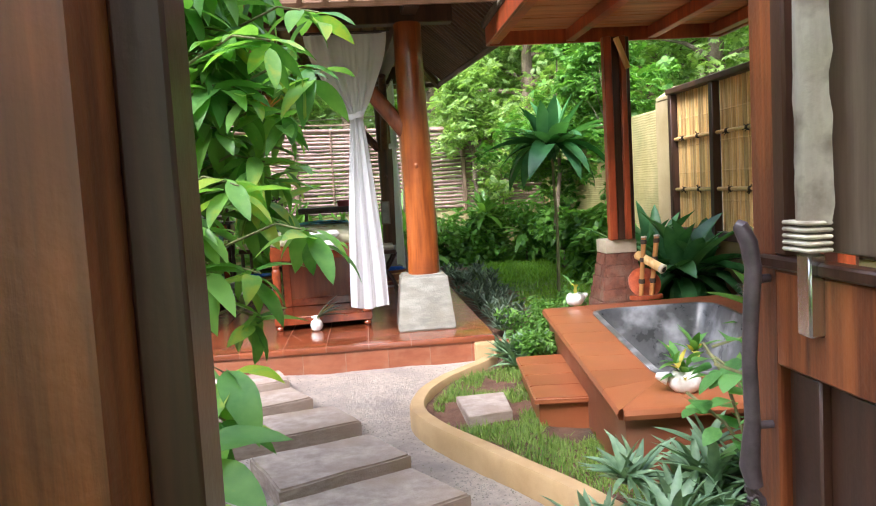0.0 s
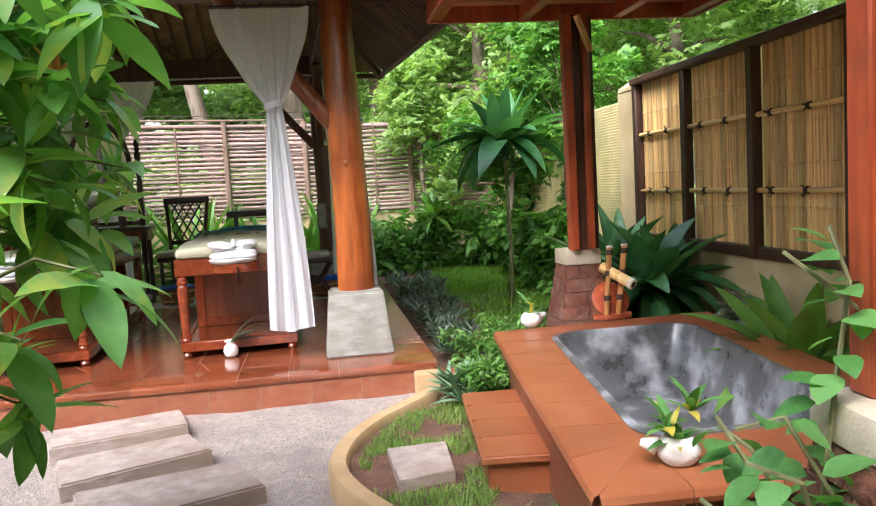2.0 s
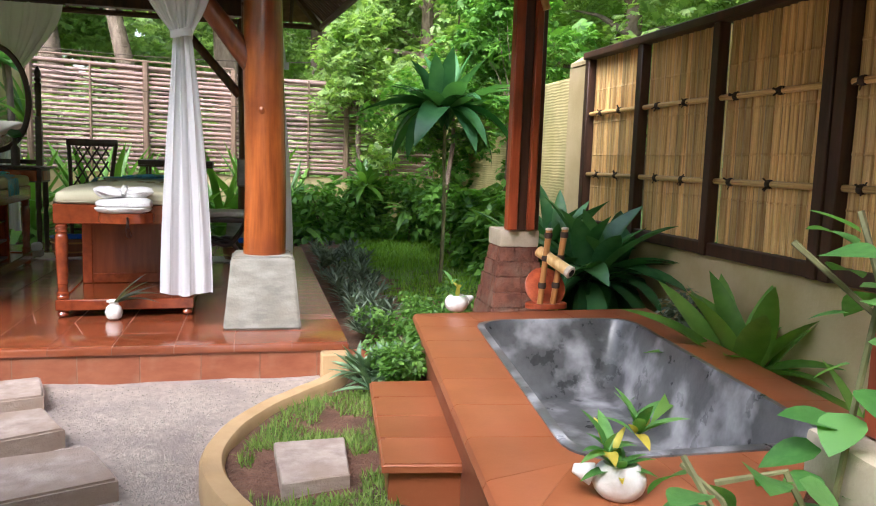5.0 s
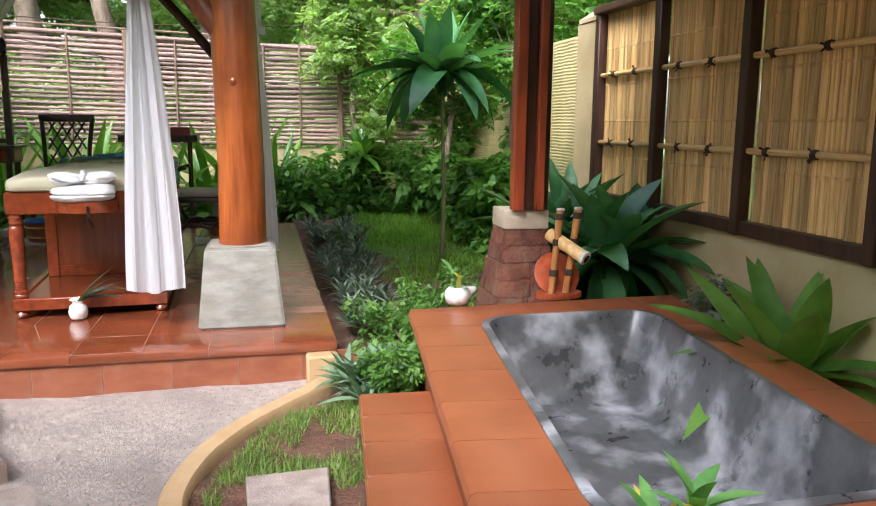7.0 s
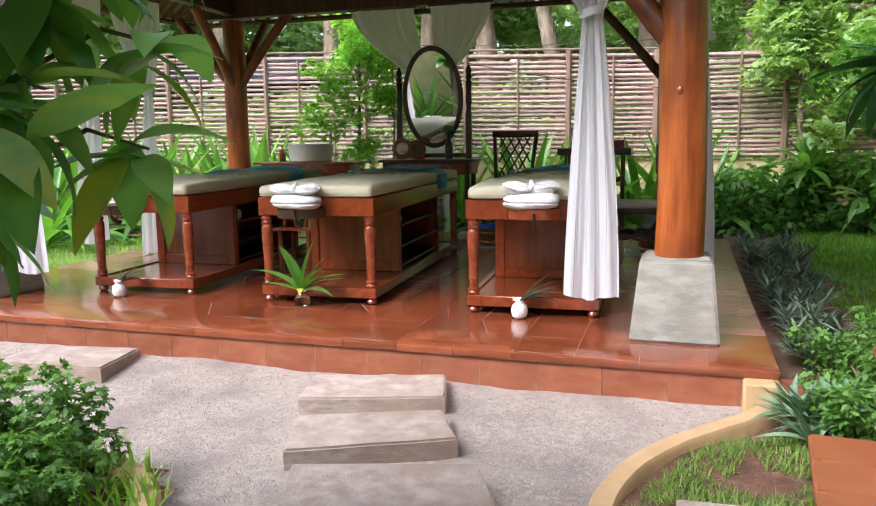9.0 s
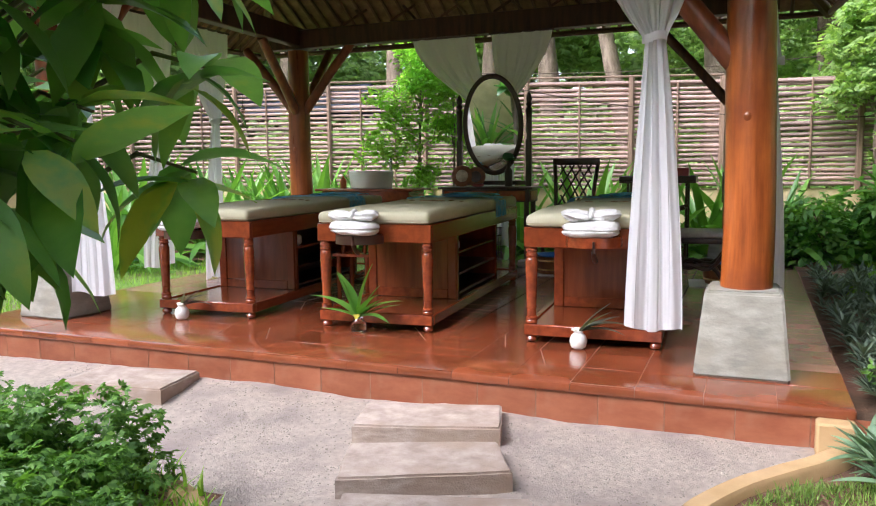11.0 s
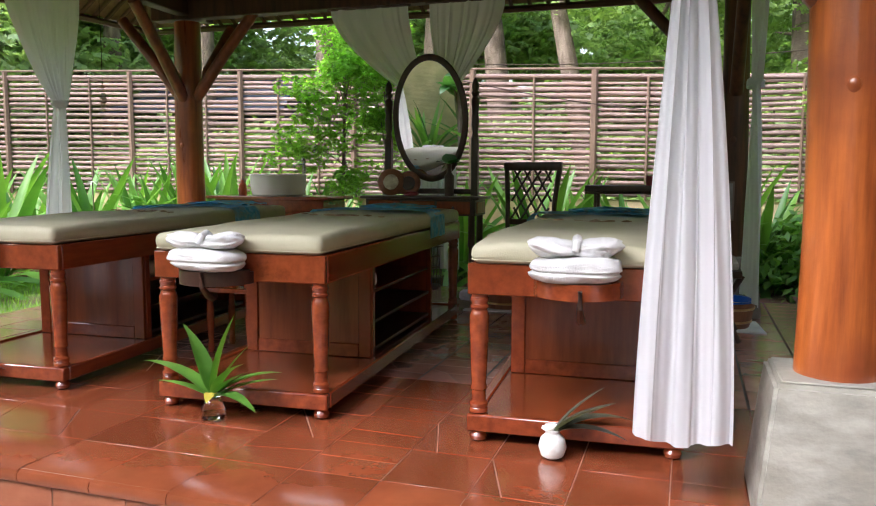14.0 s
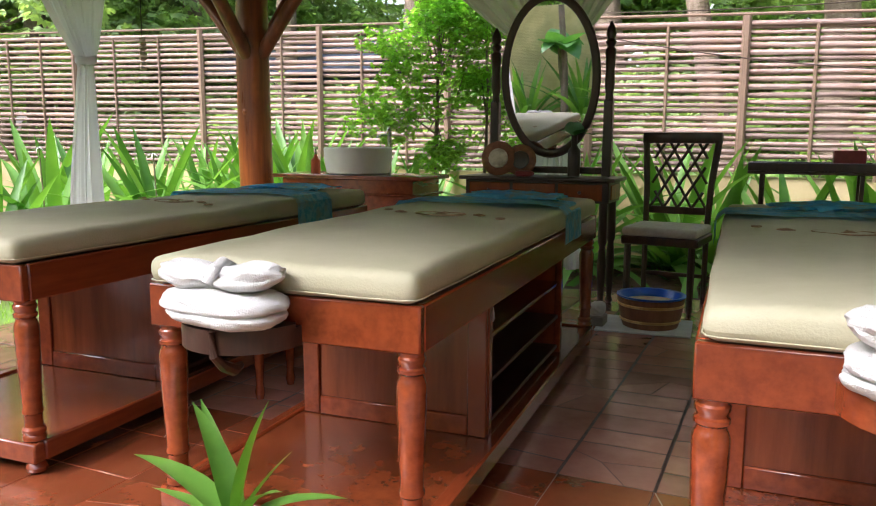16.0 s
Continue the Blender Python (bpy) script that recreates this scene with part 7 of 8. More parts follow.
def whorl_shrub(name, label, x, y, branches, mat, ll, lw, seed, per=8, trunk=0.03):
    """A shrub whose branch ends carry whorls of hanging leaves; branches: (dx, dy, z)."""
    r = random.Random(seed)
    t = thing(name, label, "shrub", x, y, 0.0)
    ms = [leaf_mesh("leaf", mat, length=1, width=lw / ll * k, droop=d, fold=0.12, seg=8, tip=0.8, wave=0.02) for d, k in ((0.35, 1), (0.6, 1.1), (0.85, 0.9))]
    bm = bmesh.new()
    tube(bm, [(0, 0, 0), (0.05, 0.02, 0.5), (0.0, 0.0, 1.1), (0.06, 0, 1.7)], [trunk * 1.3, trunk, trunk * 0.8, trunk * 0.4], 10)
    for bx, by, bz in branches:
        h = max(0.25, bz - 0.45)
        tube(bm, [(0, 0, h), (bx * 0.5, by * 0.5, (h + bz) / 2 + 0.08), (bx * 0.9, by * 0.9, bz + 0.03), (bx, by, bz)], [trunk * 0.3, trunk * 0.2, 0.004, 0.0025], 5)
    part("branchwork", bm, M["stem"], t)
    rest = []
    near = sorted(range(len(branches)), key=lambda q: -branches[q][0])[:300 // per]
    for bi, (bx, by, bz) in enumerate(branches):
        az0 = r.uniform(0, 360)
        for i in range(per):
            k = ll * r.uniform(0.7, 1.12)
            az = az0 + i * 360 / per + r.uniform(-22, 22)
            up = r.uniform(-62, 8) if i % 4 else r.uniform(-10, 38)
            back = r.uniform(0, 0.05)
            mm = pose(bx - bx * back, by - by * back, bz + r.uniform(-.03, .02), 0, 0, az) @ pose(0, 0, 0, up, r.uniform(-25, 25), 0) @ Matrix.Diagonal((k, k, k, 1))
            if bi in near:
                obj("leaf", ms[r.randrange(3)], t, mm)
            else:
                rest.append(np.array(mm))
    if rest:
        scatter("foliage", M["mangofar"], np.array(rest), leaf_data(length=1, width=lw / ll, droop=0.6, fold=0.12, seg=4, tip=0.8), t)["kind"] = "stuff"
    return t


bs_ = []
rb = random.Random(21)
# an uneven dome that leans over the path
for i in range(250):
    a = rb.uniform(-2.6, 2.6)
    q = rb.uniform(0.25, 1.0)
    hz = rb.uniform(1.20, 2.45)
    rad = (1.0 - 0.22 * abs(hz - 1.5)) * q * (0.68 if a > -0.25 else 1.0)
    if rad * math.sin(a) > 0.0 and (i % 3 or hz < 1.45) and rad * math.cos(a) > 0.1:
        continue
    bs_.append((0.18 + rad * math.cos(a), rad * math.sin(a) * 0.95, hz))
REACH = [(0.98, -0.05, 1.40), (0.90, 0.05, 1.52), (1.02, -0.12, 1.36), (0.72, 0.07, 1.24), (0.78, 0.16, 1.80), (0.80, 0.20, 1.97), (1.00, 0.12, 1.32), (1.08, 0.08, 1.46), (1.08, 0.02, 1.88), (0.95, 0.08, 2.0), (1.05, 0.12, 1.68), (0.9, 0.1, 2.15)]
big_shrub = whorl_shrub("broadleaf_shrub", "tall glossy green shrub with drooping pointed leaves by the path", -2.22, -2.88, bs_ + [(rb.uniform(0.45, 1.04), rb.uniform(-0.62, -0.12), rb.uniform(1.12, 2.45)) for _ in range(120)] + [(1.06, 0.04, 1.62), (1.0, 0.12, 1.72), (1.10, -0.06, 1.78), (0.92, 0.16, 1.82), (0.96, 0.0, 1.55), (1.04, 0.1, 1.9)] + [(0.98, -0.40, 1.00), (0.86, -0.52, 1.28), (1.05, -0.36, 1.42), (1.12, -0.46, 1.60), (1.18, -0.60, 1.26), (1.1, -0.66, 1.78), (1.22, -0.52, 1.72), (0.9, -0.7, 1.2), (1.0, -0.75, 1.4), (1.22, -0.44, 1.9), (0.8, -0.9, 1.5), (0.7, -0.95, 1.15)] + REACH, M["mango"], 0.168, 0.060, 4, 9)
M["newleaf"] = leafy("new_leaf", (0.42, 0.12, 0.03), (0.62, 0.30, 0.08), 0.4, 0.4, island=False)
tip_mesh = leaf_mesh("new_leaf", M["newleaf"], length=1, width=0.20, droop=0.3, fold=0.25, seg=5, tip=0.8)
for bx, by, bz in ((0.98, -0.02, 2.00), (0.86, -0.30, 1.92), (1.02, -0.20, 1.62), (0.75, -0.55, 2.1), (1.02, 0.02, 1.66)):
    for k in range(7):
        sc_ = rb.uniform(0.05, 0.085)
        obj("new_leaf", tip_mesh, big_shrub, pose(bx, by, bz + 0.02, 0, 0, k * 51) @ pose(0, 0, 0, rb.uniform(35, 80), 0, 0) @ Matrix.Diagonal((sc_, sc_, sc_, 1)), "young orange-red leaf")
bs2 = [(rb.uniform(-0.4, 0.34), rb.uniform(-0.35, 0.3), rb.uniform(0.45, 1.02)) for _ in range(30)]
whorl_shrub("broadleaf_shrub", "young glossy broad-leaved shrub just inside the gate", -1.50, -4.32, bs2, M["mango"], 0.19, 0.080, 9, 6, 0.015)
# fern-like ground shrubs in the bed beside the path
for k, (x, y, s) in enumerate(((-2.72, -1.75, 0.62), (-3.25, -1.85, 0.66), (-2.45, -2.15, 0.5), (-3.8, -1.7, 0.6), (-2.3, -3.7, 0.55), (-4.5, -1.8, 0.7))):
    bush("lacy_shrub", "low bright green lacy-leaved shrub in the soil bed", "shrub", x, y, 0.08, 0.46 * s / 0.6, s, M["fern"], 30 + k, 24, 80, 0.034, group="lacy shrubs", leaf=SPRAY, z0=0.15)

# vine and shrub around the near pillar
vl = [leaf_mesh("leaf", M["vine"], length=1, width=0.72, droop=d, fold=0.08, seg=6, tip=0.72) for d in (0.3, 0.6)]
vn = thing("climbing_vine", "pale green heart-leaved vine climbing by the pillar", "vine", 0.45, -3.28, 0.05)
vr = random.Random(8)
stems = [[(0.0, 0, 0), (-0.06, 0.02, 0.45), (0.02, 0.05, 0.85), (0.06, 0.06, 1.05), (0.04, 0.10, 1.18)], [(0, 0, 0), (-0.1, -0.1, 0.4), (-0.2, -0.14, 0.68), (-0.3, -0.1, 0.72)], [(0, 0, 0), (0.0, 0.14, 0.4), (-0.1, 0.22, 0.62), (-0.14, 0.3, 0.66)], [(0, 0, 0), (-0.12, 0.02, 0.35), (-0.17, 0.10, 0.62), (-0.20, 0.20, 0.72)], [(0, 0, 0), (-0.02, -0.08, 0.5), (-0.16, -0.02, 0.78), (-0.24, 0.04, 0.74)], [(0, 0, 0), (0.12, 0.02, 0.5), (0.12, 0.04, 0.95), (-0.04, 0.16, 1.12)], [(0, 0, 0), (-0.12, -0.12, 0.3), (-0.26, -0.08, 0.52), (-0.34, 0.02, 0.60)]]
bm = bmesh.new()
for s in stems:
    tube(bm, s, [0.006] * len(s), 5)
part("vine_stem", bm, M["stem"], vn)
for s in stems:
    for a, b in zip(s, s[1:]):
        n = int((Vector(b) - Vector(a)).length / 0.036)
        for i in range(n):
            p = Vector(a).lerp(Vector(b), i / n)
            if p.z < 0.25:
                continue
            k = vr.uniform(0.065, 0.115)
            obj("leaf", vl[i % 2], vn, pose(p.x, p.y, p.z, 0, 0, vr.uniform(0, 360)) @ pose(0, 0, 0, vr.uniform(-30, 35), vr.uniform(-20, 20), 0) @ pose(0, vr.uniform(0.01, 0.05), 0) @ Matrix.Diagonal((k, k, k, 1)))


def rhoeo(name, label, x, y, z, n, w, mat, seed, size=0.15, group="", per=13, z1=0.1):
    """A mat of small rosettes of pointed leaves."""
    q = np.random.default_rng(seed)
    t = thing(name, label, "ground cover", x, y, z, group)
    P, Y, Pi, S = [], [], [], []
    for i in range(n):
        cx, cy, cz = q.uniform(-w[0], w[0]), q.uniform(-w[1], w[1]), q.uniform(0.0, z1)
        for k in range(per):
            P.append((cx, cy, cz + 0.02))
            Y.append(k * 2.4 + q.normal(0, 0.2))
            Pi.append(0.25 + 0.9 * k / per + q.normal(0, 0.1))
            S.append(size * q.uniform(0.7, 1.1))
    lf = ([(0, 0, 0), (-0.085, 0.35, 0.03), (0, 0.4, 0), (0.085, 0.35, 0.03), (-0.06, 0.75, 0.0), (0, 0.78, -0.03), (0.06, 0.75, 0.0), (0, 1.05, -0.12)],
          [(0, 2, 1), (0, 3, 2), (1, 2, 5, 4), (2, 3, 6, 5), (4, 5, 7), (5, 6, 7)])
    o = scatter("foliage", mat, frames_from(np.array(P), np.array(Y), np.array(Pi), np.array(S)), lf, t)
    o["kind"] = "stuff"
    return t


def oyster(label, x, y, z, n, w, seed, size, z1):
    """A clump of pointed-leaved rosettes, each one a part."""
    q = random.Random(seed)
    t = thing("oyster_plant", label, "ground cover", x, y, z, "grey-green clumps")
    protos_ = []
    for p in range(3):
        fr_ = []
        for k in range(15):
            a = Matrix.Translation((0, 0, 0.02)) @ Matrix.Rotation(k * 2.4 + q.gauss(0, 0.2), 4, "Z") @ Matrix.Rotation(0.20 + 1.05 * k / 15 + q.gauss(0, 0.1), 4, "X")
            fr_.append(np.array(a @ Matrix.Diagonal([q.uniform(0.75, 1.1)] * 3).to_4x4()))
        o_ = scatter("leaf_rosette", M["rhoeo"], np.array(fr_), leaf_data(length=1, width=0.19, droop=0.35, fold=0.3, seg=5, tip=0.62), t)
        protos_.append(o_.data)
        o_.matrix_basis = pose(q.uniform(-w[0], w[0]) * 0.7, q.uniform(-w[1], w[1]) * 0.7, q.uniform(0, z1)) @ Matrix.Diagonal((size, size, size, 1))
    for i in range(n - 3):
        k = size * q.uniform(0.75, 1.15)
        obj("leaf_rosette", protos_[i % 3], t, pose(q.uniform(-w[0], w[0]), q.uniform(-w[1], w[1]), q.uniform(0, z1), q.uniform(-15, 15), q.uniform(-15, 15), q.uniform(0, 360)) @ Matrix.Diagonal((k, k, k, 1)))
    return t


oyster("thick clump of pale grey-green pointed leaves by the tub", 0.10, -3.22, 0.08, 44, (0.30, 0.36), 1, 0.20, 0.25)
oyster("thick clump of pale grey-green pointed leaves by the tub", 0.32, -2.98, 0.08, 10, (0.12, 0.12), 2, 0.16, 0.1)
oyster("small clump of grey-green pointed leaves at the deck corner", 0.09, -0.40, 0.09, 11, (0.13, 0.18), 3, 0.20, 0.1)
for k, (x, y, a, b, n) in enumerate(((0.27, 1.0, 0.13, 0.5, 34), (0.32, 2.1, 0.20, 0.6, 46), (0.36, 3.3, 0.24, 0.6, 46), (0.42, 4.4, 0.28, 0.5, 40))):
    rhoeo("silver_groundcover", "low silvery grey-green ground cover along the deck", x, y, 0.10, n, (a, b), M["silver"], 10 + k, 0.14, "silvery ground cover", z1=0.16)
for k, (x, y, s, h) in enumerate(((0.42, 0.30, 0.55, 0.42), (0.30, -0.22, 0.32, 0.35), (0.72, 0.75, 0.6, 0.35), (1.25, 1.0, 0.55, 0.4), (0.2, -0.55, 0.26, 0.28))):
    bush("leafy_groundcover", "low fresh green leafy shrub between deck and tub", "shrub", x, y, 0.09, h, s, M["fern"], 50 + k, 16, 90, 0.042, group="low leafy shrubs", z0=0.15)

# cordyline tree on the lawn
ct = rosette("cordyline_tree", "slender cordyline with a crown of broad dark leaves on the lawn", "tree", 1.20, 2.75, 0.12, 42, 0.72, 0.175, M["darkleaf"], 3, (-0.05, 1.40), (0.22, 1.20), trunk=1.72, tr=0.017, spread=0.03)
rosette("dracaena", "dense clump of long dark green arching leaves by the fence", "plant", 1.70, 0.45, 0.10, 60, 0.62, 0.17, M["darkleaf"], 4, (-0.15, 1.35), (0.5, 1.35), "dark leaf clumps", 0.42, 0.03, 0.10)
rosette("dracaena", "dense clump of long dark green arching leaves by the fence", "plant", 1.60, 1.05, 0.10, 44, 0.60, 0.12, M["darkleaf"], 5, (0.1, 1.35), (0.4, 1.0), "dark leaf clumps", 0.45, 0.03, 0.10)
rosette("dracaena", "mid-green broad-leaved clump against the low wall", "plant", 1.84, -1.05, 0.12, 34, 0.60, 0.125, M["strap"], 6, (0.15, 1.3), (0.3, 0.9), "dark leaf clumps", 0.10, 0.02, 0.05)
rosette("dracaena", "thin drooping clump against the low wall", "plant", 1.80, -1.9, 0.12, 16, 0.42, 0.05, M["strap"], 16, (0.0, 1.2), (0.5, 1.1), "dark leaf clumps", 0.08, 0.02, 0.05)
bush("variegated_shrub", "low pale variegated shrub beside the tub", "shrub", 1.88, -0.50, 0.10, 0.52, 0.42, M["silver"], 70, 16, 90, 0.045)
rosette("cordyline", "green cordyline with upright leaves near the back fence", "plant", 0.95, 6.3, 0.15, 30, 0.50, 0.10, M["strap"], 7, (-0.2, 1.4), (0.3, 0.9), "cordylines", 0.75, 0.02, 0.03)
rosette("cordyline", "green cordyline with upright leaves near the back fence", "plant", 1.50, 5.9, 0.15, 24, 0.45, 0.09, M["strap"], 17, (-0.1, 1.4), (0.3, 0.9), "cordylines", 0.45, 0.02, 0.03)
for k, (x, y, h, w, s, mt) in enumerate(((0.45, 6.35, 1.35, 1.1, 0.075, "shrub"), (1.25, 6.5, 1.1, 1.0, 0.07, "shrub"), (1.85, 5.9, 1.5, 0.9, 0.075, "shrub"), (1.85, 4.8, 1.35, 0.6, 0.07, "shrub"), (1.9, 3.9, 1.4, 0.55, 0.075, "shrub"), (1.95, 3.1, 1.3, 0.6, 0.07, "shrub"), (-0.2, 6.6, 0.8, 0.8, 0.07, "fern"), (1.9, 2.2, 0.9, 0.55, 0.07, "shrub"), (1.9, 1.5, 0.7, 0.5, 0.06, "shrub"), (0.9, 6.45, 1.0, 0.7, 0.07, "fern"))):
    bush("garden_shrub", "dense green shrub at the back of the lawn", "shrub", x, y, 0.1, h * 0.88, w, M[mt], 80 + k, 30, 62, s * 1.75, group="back lawn shrubs", z0=0.08)
# small trees over the right-hand wall and corner
tree(1.93, 3.1, 3.1, 0.028, 0.55, 91, (0.02, 0.03), 12, 190, 0.085, 0.5, "shrub", "small garden trees", "small branching garden tree beside the carved wall")
tree(1.85, 4.7, 3.2, 0.035, 0.8, 92, (-0.03, 0.02), 14, 220, 0.09, 0.42, "shrub", "small garden trees", "small branching garden tree beside the carved wall")
tree(0.9, 6.75, 3.2, 0.05, 0.85, 93, (0.0, 0.02), 12, 240, 0.09, 0.45, "tree", "small garden trees", "small leafy tree at the fence corner")

# strap-leaved lilies along the back fence and lawn
lr = random.Random(31)
LX = [-10.4, -9.6, -8.8, -8.1, -7.5, -7.2, -6.9, -6.6, -6.35, -6.05, -5.8, -5.5, -5.2, -3.7, -3.35, -2.55, -2.2, -1.5, -1.0, -0.55, -0.2]
protos = []
for k, x in enumerate(LX):
    big = x < -6.5
    y = 6.45 + lr.uniform(-0.25, 0.25) if x < -1 else 6.4 + lr.uniform(-.15, .15)
    if k < 4:
        protos.append(rosette("crinum_lily", "clump of long upright green lily leaves along the fence", "plant", x, y, 0.1, 30, 1.28, 0.115, M["strap"], 40 + k, (0.5, 1.45), (0.25, 1.15), "lily clumps", spread=0.10))
    else:
        c = copy_thing(protos[k % 4], pose(x, y, 0.1, 0, 0, lr.uniform(0, 360)) @ Matrix.Diagonal((*([lr.uniform(0.85, 1.1) * (1.05 if big else 0.95)] * 3), 1)))
for x, y, s in ((-7.6, 5.3, 1.15), (-8.4, 4.6, 1.2), (-7.1, 6.2, 1.0), (-7.9, 3.6, 0.9)):
    copy_thing(protos[1], pose(x, y, 0.06, 0, 0, lr.uniform(0, 360)) @ Matrix.Diagonal((s, s, s, 1)))
for x, y in ((-5.0, -4.3), (-6.1, -4.4), (-4.1, -4.3)):
    copy_thing(protos[2], pose(x, y, 0.08, 0, 0, lr.uniform(0, 360)))
for x, y, z in ((-7.55, 5.2, 1.13), (-8.35, 4.5, 1.2)):
    t = thing("lily_flower", "white spidery lily flower on a tall stem", "flower", x, y, 0.06, "lily flowers")
    part("stem", tube(bmesh.new(), [(0, 0, 0), (0.02, 0, z * 0.5), (0, 0, z)], 0.008, 6), M["stem"], t)
    pmsh = leaf_mesh("petal", M["petal"], length=0.09, width=0.012, droop=0.9, seg=4)
    for i in range(12):
        obj("petal", pmsh, t, pose(0, 0, z, 0, 0, i * 30) @ pose(0, 0, 0, 30 - 25 * (i % 2), 0, 0))
# tall leafy shrub behind the basin
tree(-4.62, 5.75, 2.95, 0.028, 0.62, 95, (0.02, 0.0), 20, 170, 0.055, 0.38, "climber", "tall leafy shrubs", "tall light-green shrub with hanging twigs")
tree(-4.2, 5.95, 2.5, 0.022, 0.5, 96, (0.02, 0.0), 12, 140, 0.055, 0.32, "climber", "tall leafy shrubs", "tall light-green shrub with hanging twigs")
# big-leaved plant by the south wall, which the mirror shows
t = rosette("taro_plant", "tall plant with large yellow-green leaves by the carved wall", "plant", -5.35, -4.1, 0.1, 12, 0.45, 0.34, M["vine"], 77, (0.0, 1.2), (0.4, 1.0), trunk=1.5, tr=0.04)
part("stake", tube(bmesh.new(), [(0.05, 0.02, 0), (0.07, 0.0, 1.1), (0.04, 0.02, 2.1)], [0.07, 0.06, 0.05], 10), M["bark"], t)

# ---- trees beyond the walls ----
for k, (x, y, h, r, w, ln, mt) in enumerate((
        (-2.2, 10.2, 8.0, 0.17, 2.2, (-0.16, 0.0), "tree"), (-1.15, 10.6, 9.0, 0.24, 2.4, (0.0, 0.02), "tree"), (0.6, 11.2, 8.5, 0.22, 2.6, (0.01, 0.0), "tree"),
        (-3.9, 11.5, 8.0, 0.25, 2.4, (-0.10, 0.03), "tree"), (-5.9, 12.0, 8.5, 0.2, 2.8, (0.05, 0.0), "tree"), (-7.6, 11.2, 9.0, 0.2, 2.6, (0.0, 0.03), "tree"),
        (-10.5, 11.5, 9.5, 0.22, 2.6, (0.03, 0.0), "tree"), (-13.5, 12.5, 9.0, 0.25, 2.8, (0.0, 0.0), "tree"), (2.6, 10.2, 6.5, 0.2, 2.4, (0.0, 0.0), "tree"),
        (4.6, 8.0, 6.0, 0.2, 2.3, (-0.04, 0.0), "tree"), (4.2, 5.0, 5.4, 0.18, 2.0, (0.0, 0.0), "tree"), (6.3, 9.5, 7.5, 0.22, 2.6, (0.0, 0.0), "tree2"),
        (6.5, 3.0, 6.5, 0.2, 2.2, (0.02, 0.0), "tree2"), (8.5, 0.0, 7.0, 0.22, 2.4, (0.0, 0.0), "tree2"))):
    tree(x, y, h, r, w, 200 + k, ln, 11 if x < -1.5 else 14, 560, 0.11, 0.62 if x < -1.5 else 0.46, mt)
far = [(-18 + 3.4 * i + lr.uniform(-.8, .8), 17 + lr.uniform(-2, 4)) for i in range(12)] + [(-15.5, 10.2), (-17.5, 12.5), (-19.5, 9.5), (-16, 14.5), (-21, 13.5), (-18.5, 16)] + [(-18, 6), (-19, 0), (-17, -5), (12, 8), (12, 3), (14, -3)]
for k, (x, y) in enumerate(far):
    tree(x, y, lr.uniform(6.0, 9.5), 0.25, 2.9, 300 + k, (0, 0), 14, 560, 0.20, 0.3, "tree2", "far trees", "distant green tree with haze put into its pale leaf colour")
for k, (x, y) in enumerate(((-7, -9), (-3, -10), (2, -9), (5, -6), (-11, -8), (-15, -9))):
    tree(x, y, 6.5, 0.22, 2.4, 400 + k, (0, 0), 12, 500, 0.2, 0.3, "tree", "trees behind the gate", "green tree beyond the gate wall")
# lower green understorey behind the pole fence
for k in range(11):
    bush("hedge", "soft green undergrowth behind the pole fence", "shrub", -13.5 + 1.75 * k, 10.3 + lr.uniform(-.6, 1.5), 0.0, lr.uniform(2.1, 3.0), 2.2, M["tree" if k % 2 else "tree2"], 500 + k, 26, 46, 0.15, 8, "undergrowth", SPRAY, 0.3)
ns = thing("blue_shed_roof", "low blue-grey sheeted roof beyond the fence", "roof", -10.6, 12.6, 0)
bm = bmesh.new()
for s in (-1, 1):
    vs_ = [bm.verts.new(p) for p in ((-2.2, s * 1.4, 2.55), (2.2, s * 1.4, 2.55), (1.8, 0, 3.3), (-1.8, 0, 3.3))]
    bm.faces.new(vs_)
bmesh.ops.solidify(bm, geom=bm.faces[:], thickness=0.04)
part("sheeting", bm, M["bluecover"], ns, smooth=False)
for x in (-2, 2):
    for y in (-1.2, 1.2):
        part("post", box(bmesh.new(), x - .06, y - .06, 0, x + .06, y + .06, 2.6), M["fpost"], ns)
for k, (z, sag) in enumerate(((2.62, 0.18), (2.75, 0.1))):
    bm = tube(bmesh.new(), [(-4.4 + 5.4 * s, 7.05 + 0.6 * k, z - sag * math.sin(math.pi * s) - 0.75 * s * (1 - k)) for s in [q / 12 for q in range(13)]], 0.006, 5)
    tagged(part("cable", bm, M["cord"]), "thin black cable slung along the fence", "cable")


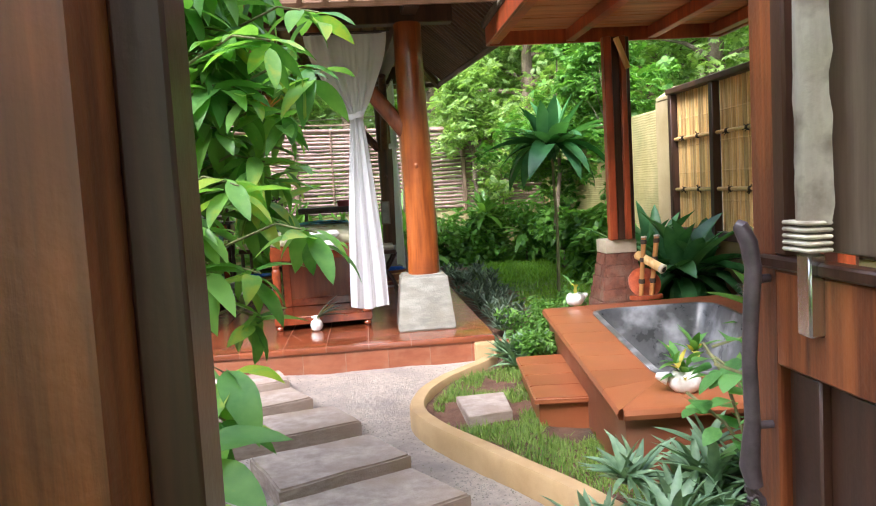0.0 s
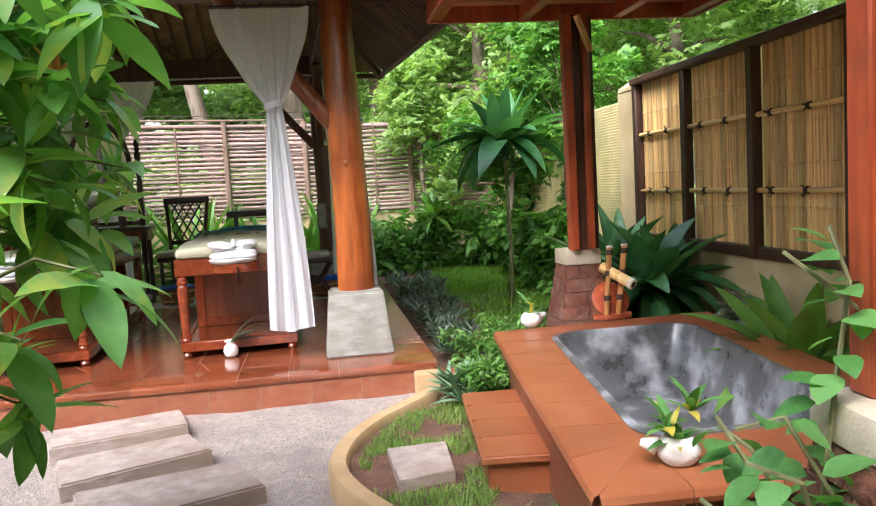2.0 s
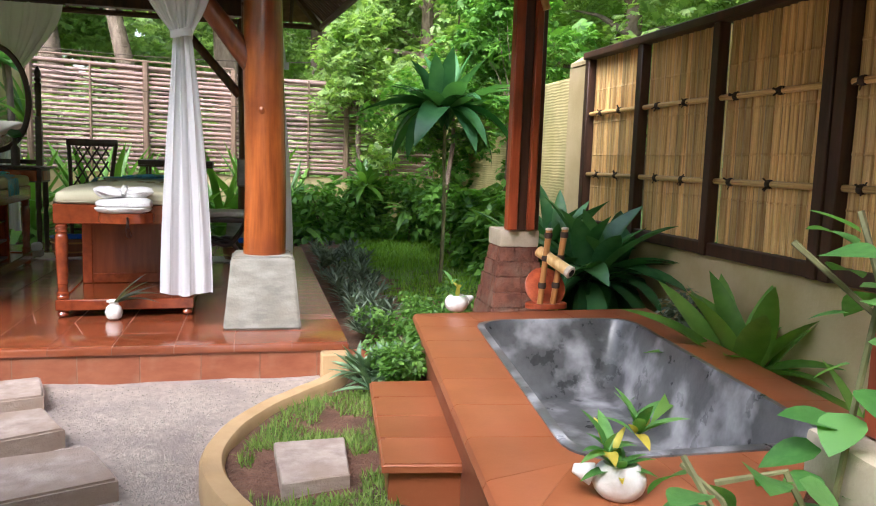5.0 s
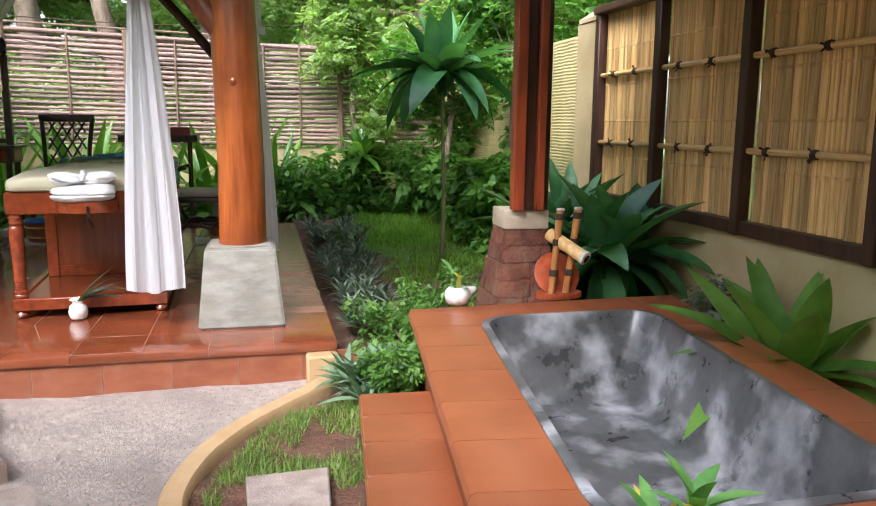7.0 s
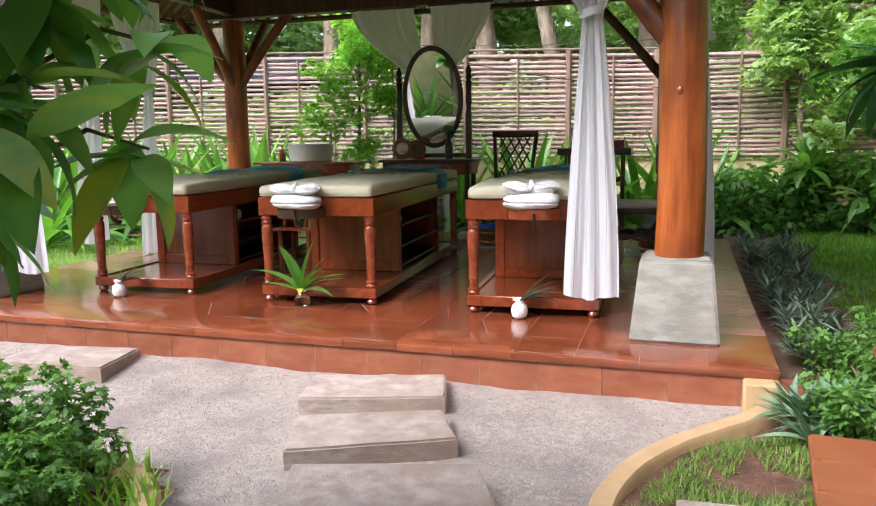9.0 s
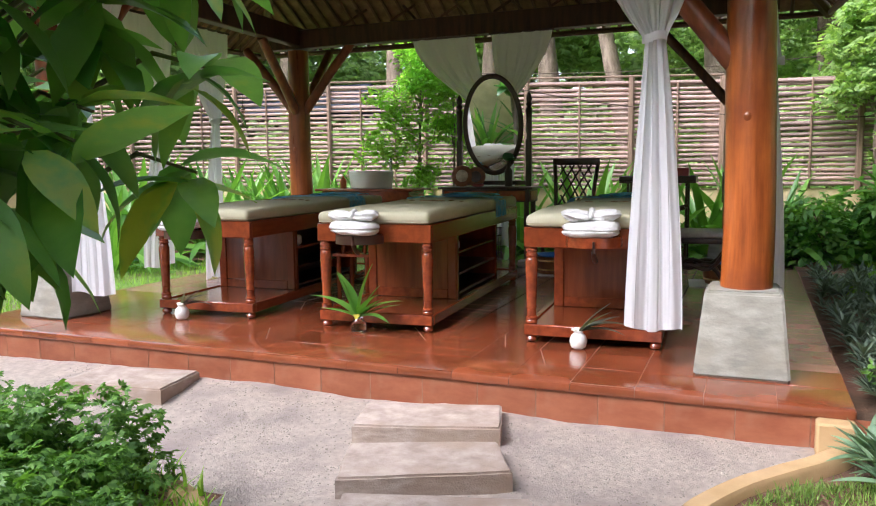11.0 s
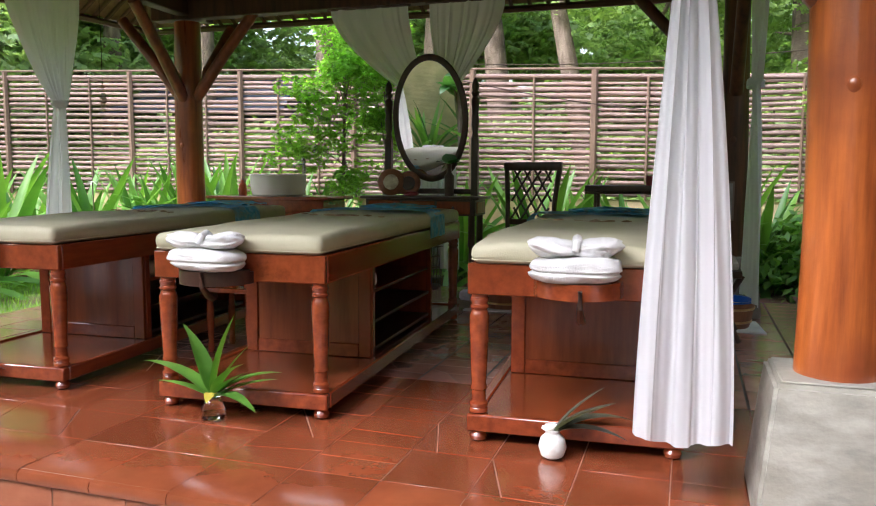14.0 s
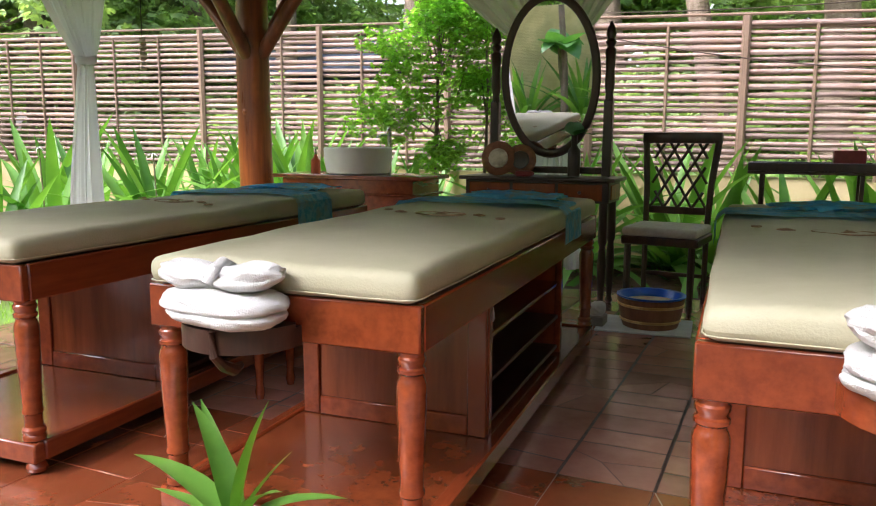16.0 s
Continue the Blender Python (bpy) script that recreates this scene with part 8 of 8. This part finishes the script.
# ---- grass ----
def grass(name, label, pts, size, mat, seed):
    q = np.random.default_rng(seed)
    n = len(pts)
    bl = ([(-0.06, 0, 0), (0.06, 0, 0), (0.04, 0.55, 0.03), (-0.04, 0.55, 0.03), (0, 1.0, -0.05)], [(0, 1, 2, 3), (3, 2, 4)])
    o = scatter(name, mat, frames_from(np.array(pts), q.uniform(0, 6.28, n), q.uniform(0.25, 1.5, n), q.uniform(0.5, 1.3, n) * size), bl)
    return tagged(o, label, "grass", kind="stuff")


ol = [(0.62 + 0.22 * math.sin(3 * a), 2.6) for a in (0,)] + [(2.12, 2.4), (2.12, 6.9), (0.35, 6.9), (0.55, 5.6), (0.75, 4.6), (0.60, 3.6), (0.85, 3.0)]
bedmesh("lawn", ol, 0.0, M["lawn"], "mown green lawn", 0.1)
for o_ in (bpy.data.objects["lawn.003"],):
    for v_ in o_.data.vertices:
        v_.co.z = 0.106 + 0.025 * nz(v_.co.x, v_.co.y, 1.6) + 0.018 * max(0, v_.co.y - 2) + 0.008 * nz(v_.co.x, v_.co.y, 7)
q = np.random.default_rng(9)
pts, pts2 = [], []
while len(pts) < 26000:
    x, y = q.uniform(0.35, 2.1), q.uniform(0.9, 6.9)
    edge = 0.30 + 0.20 * math.sin(y * 1.3)
    dens = min(1, max(0, (nz(x, y, 1.1) + 0.30 + (y - 2.5) * 0.35)))
    if x > edge + 0.25 and q.random() < dens:
        pts.append((x, y, 0.09 + 0.025 * nz(x, y, 1.6) + 0.018 * max(0, y - 2)))
grass("lawn_grass", "fresh green lawn grass with worn patches", pts, 0.075, M["grass"], 1)
pts = []
while len(pts) < 15000:
    x, y = q.uniform(-0.75, 0.35), q.uniform(-3.4, -0.1)
    if inside(x + 0.03, y, isl) and inside(x - 0.10, y, isl) and nz(x, y, 2.4) + 0.4 * nz(x, y, 9) > -0.30 + 0.25 * (abs(x + 0.05) < 0.25 and y > -2):
        c = (x, y, 0.07 + 0.03 * nz(x, y, 2.2))
        if not (-0.52 < x < -0.12 and -1.64 < y < -1.2):
            pts.append(c)
grass("bed_grass", "ragged low grass in the soil bed", pts, 0.048, M["bedgrass"], 2)
pts = [(q.uniform(-13, -5.85), q.uniform(-0.2, 6.3), 0.06) for _ in range(30000)]
grass("side_grass", "green lawn grass beyond the deck", pts, 0.07, M["grass"], 3)
pts = []
while len(pts) < 1500:
    x, y = q.uniform(-3.4, -2.0), q.uniform(-2.4, -1.35)
    if not inside(x, y, LKERB + [(-1.95, -6), (9, -6), (9, 3), (-9, 3)]):
        pts.append((x, y, 0.08))
if pts:
    grass("bed_grass", "long thin grass at the bed's edge", pts, 0.14, M["grass"], 4)
# loose stones and leaves
v, f = [], []
sr = random.Random(2)
for i in range(9000):
    while True:
        x, y = sr.uniform(-4.5, 0.0), sr.uniform(-3.0, -0.05)
        if not inside(x - 0.02, y, isl) and sr.random() < 0.25 + 0.9 * max(0, nz(x, y, 2.0)) and not any(inside(x, y, s) for s in SLABS):
            break
    s, z = sr.uniform(0.002, 0.0055), sand_z(x, y)
    b = len(v)
    v += [(x - s, y - s * .7, z), (x + s, y - s, z), (x + s * .8, y + s, z), (x - s, y + s * .8, z), (x, y, z + s * 1.1)]
    f += [(b, b + 1, b + 4), (b + 1, b + 2, b + 4), (b + 2, b + 3, b + 4), (b + 3, b, b + 4)]
o = obj("sand_grit", mesh_from("sand_grit", v, f, M["slab_side"]))
tagged(o, "scattered dark grit on the pale sand", "gravel", kind="stuff")
o = scatter("fallen_leaves", M["drygrass"], frames_from(np.array([(q.uniform(-5, 2), q.uniform(4.85, 6.9), 0.13) for _ in range(500)]), q.uniform(0, 6.28, 500), q.normal(0, 0.3, 500), q.uniform(0.04, 0.08, 500)), QUADLEAF)
tagged(o, "brown fallen leaves behind the deck", "leaves", kind="stuff")
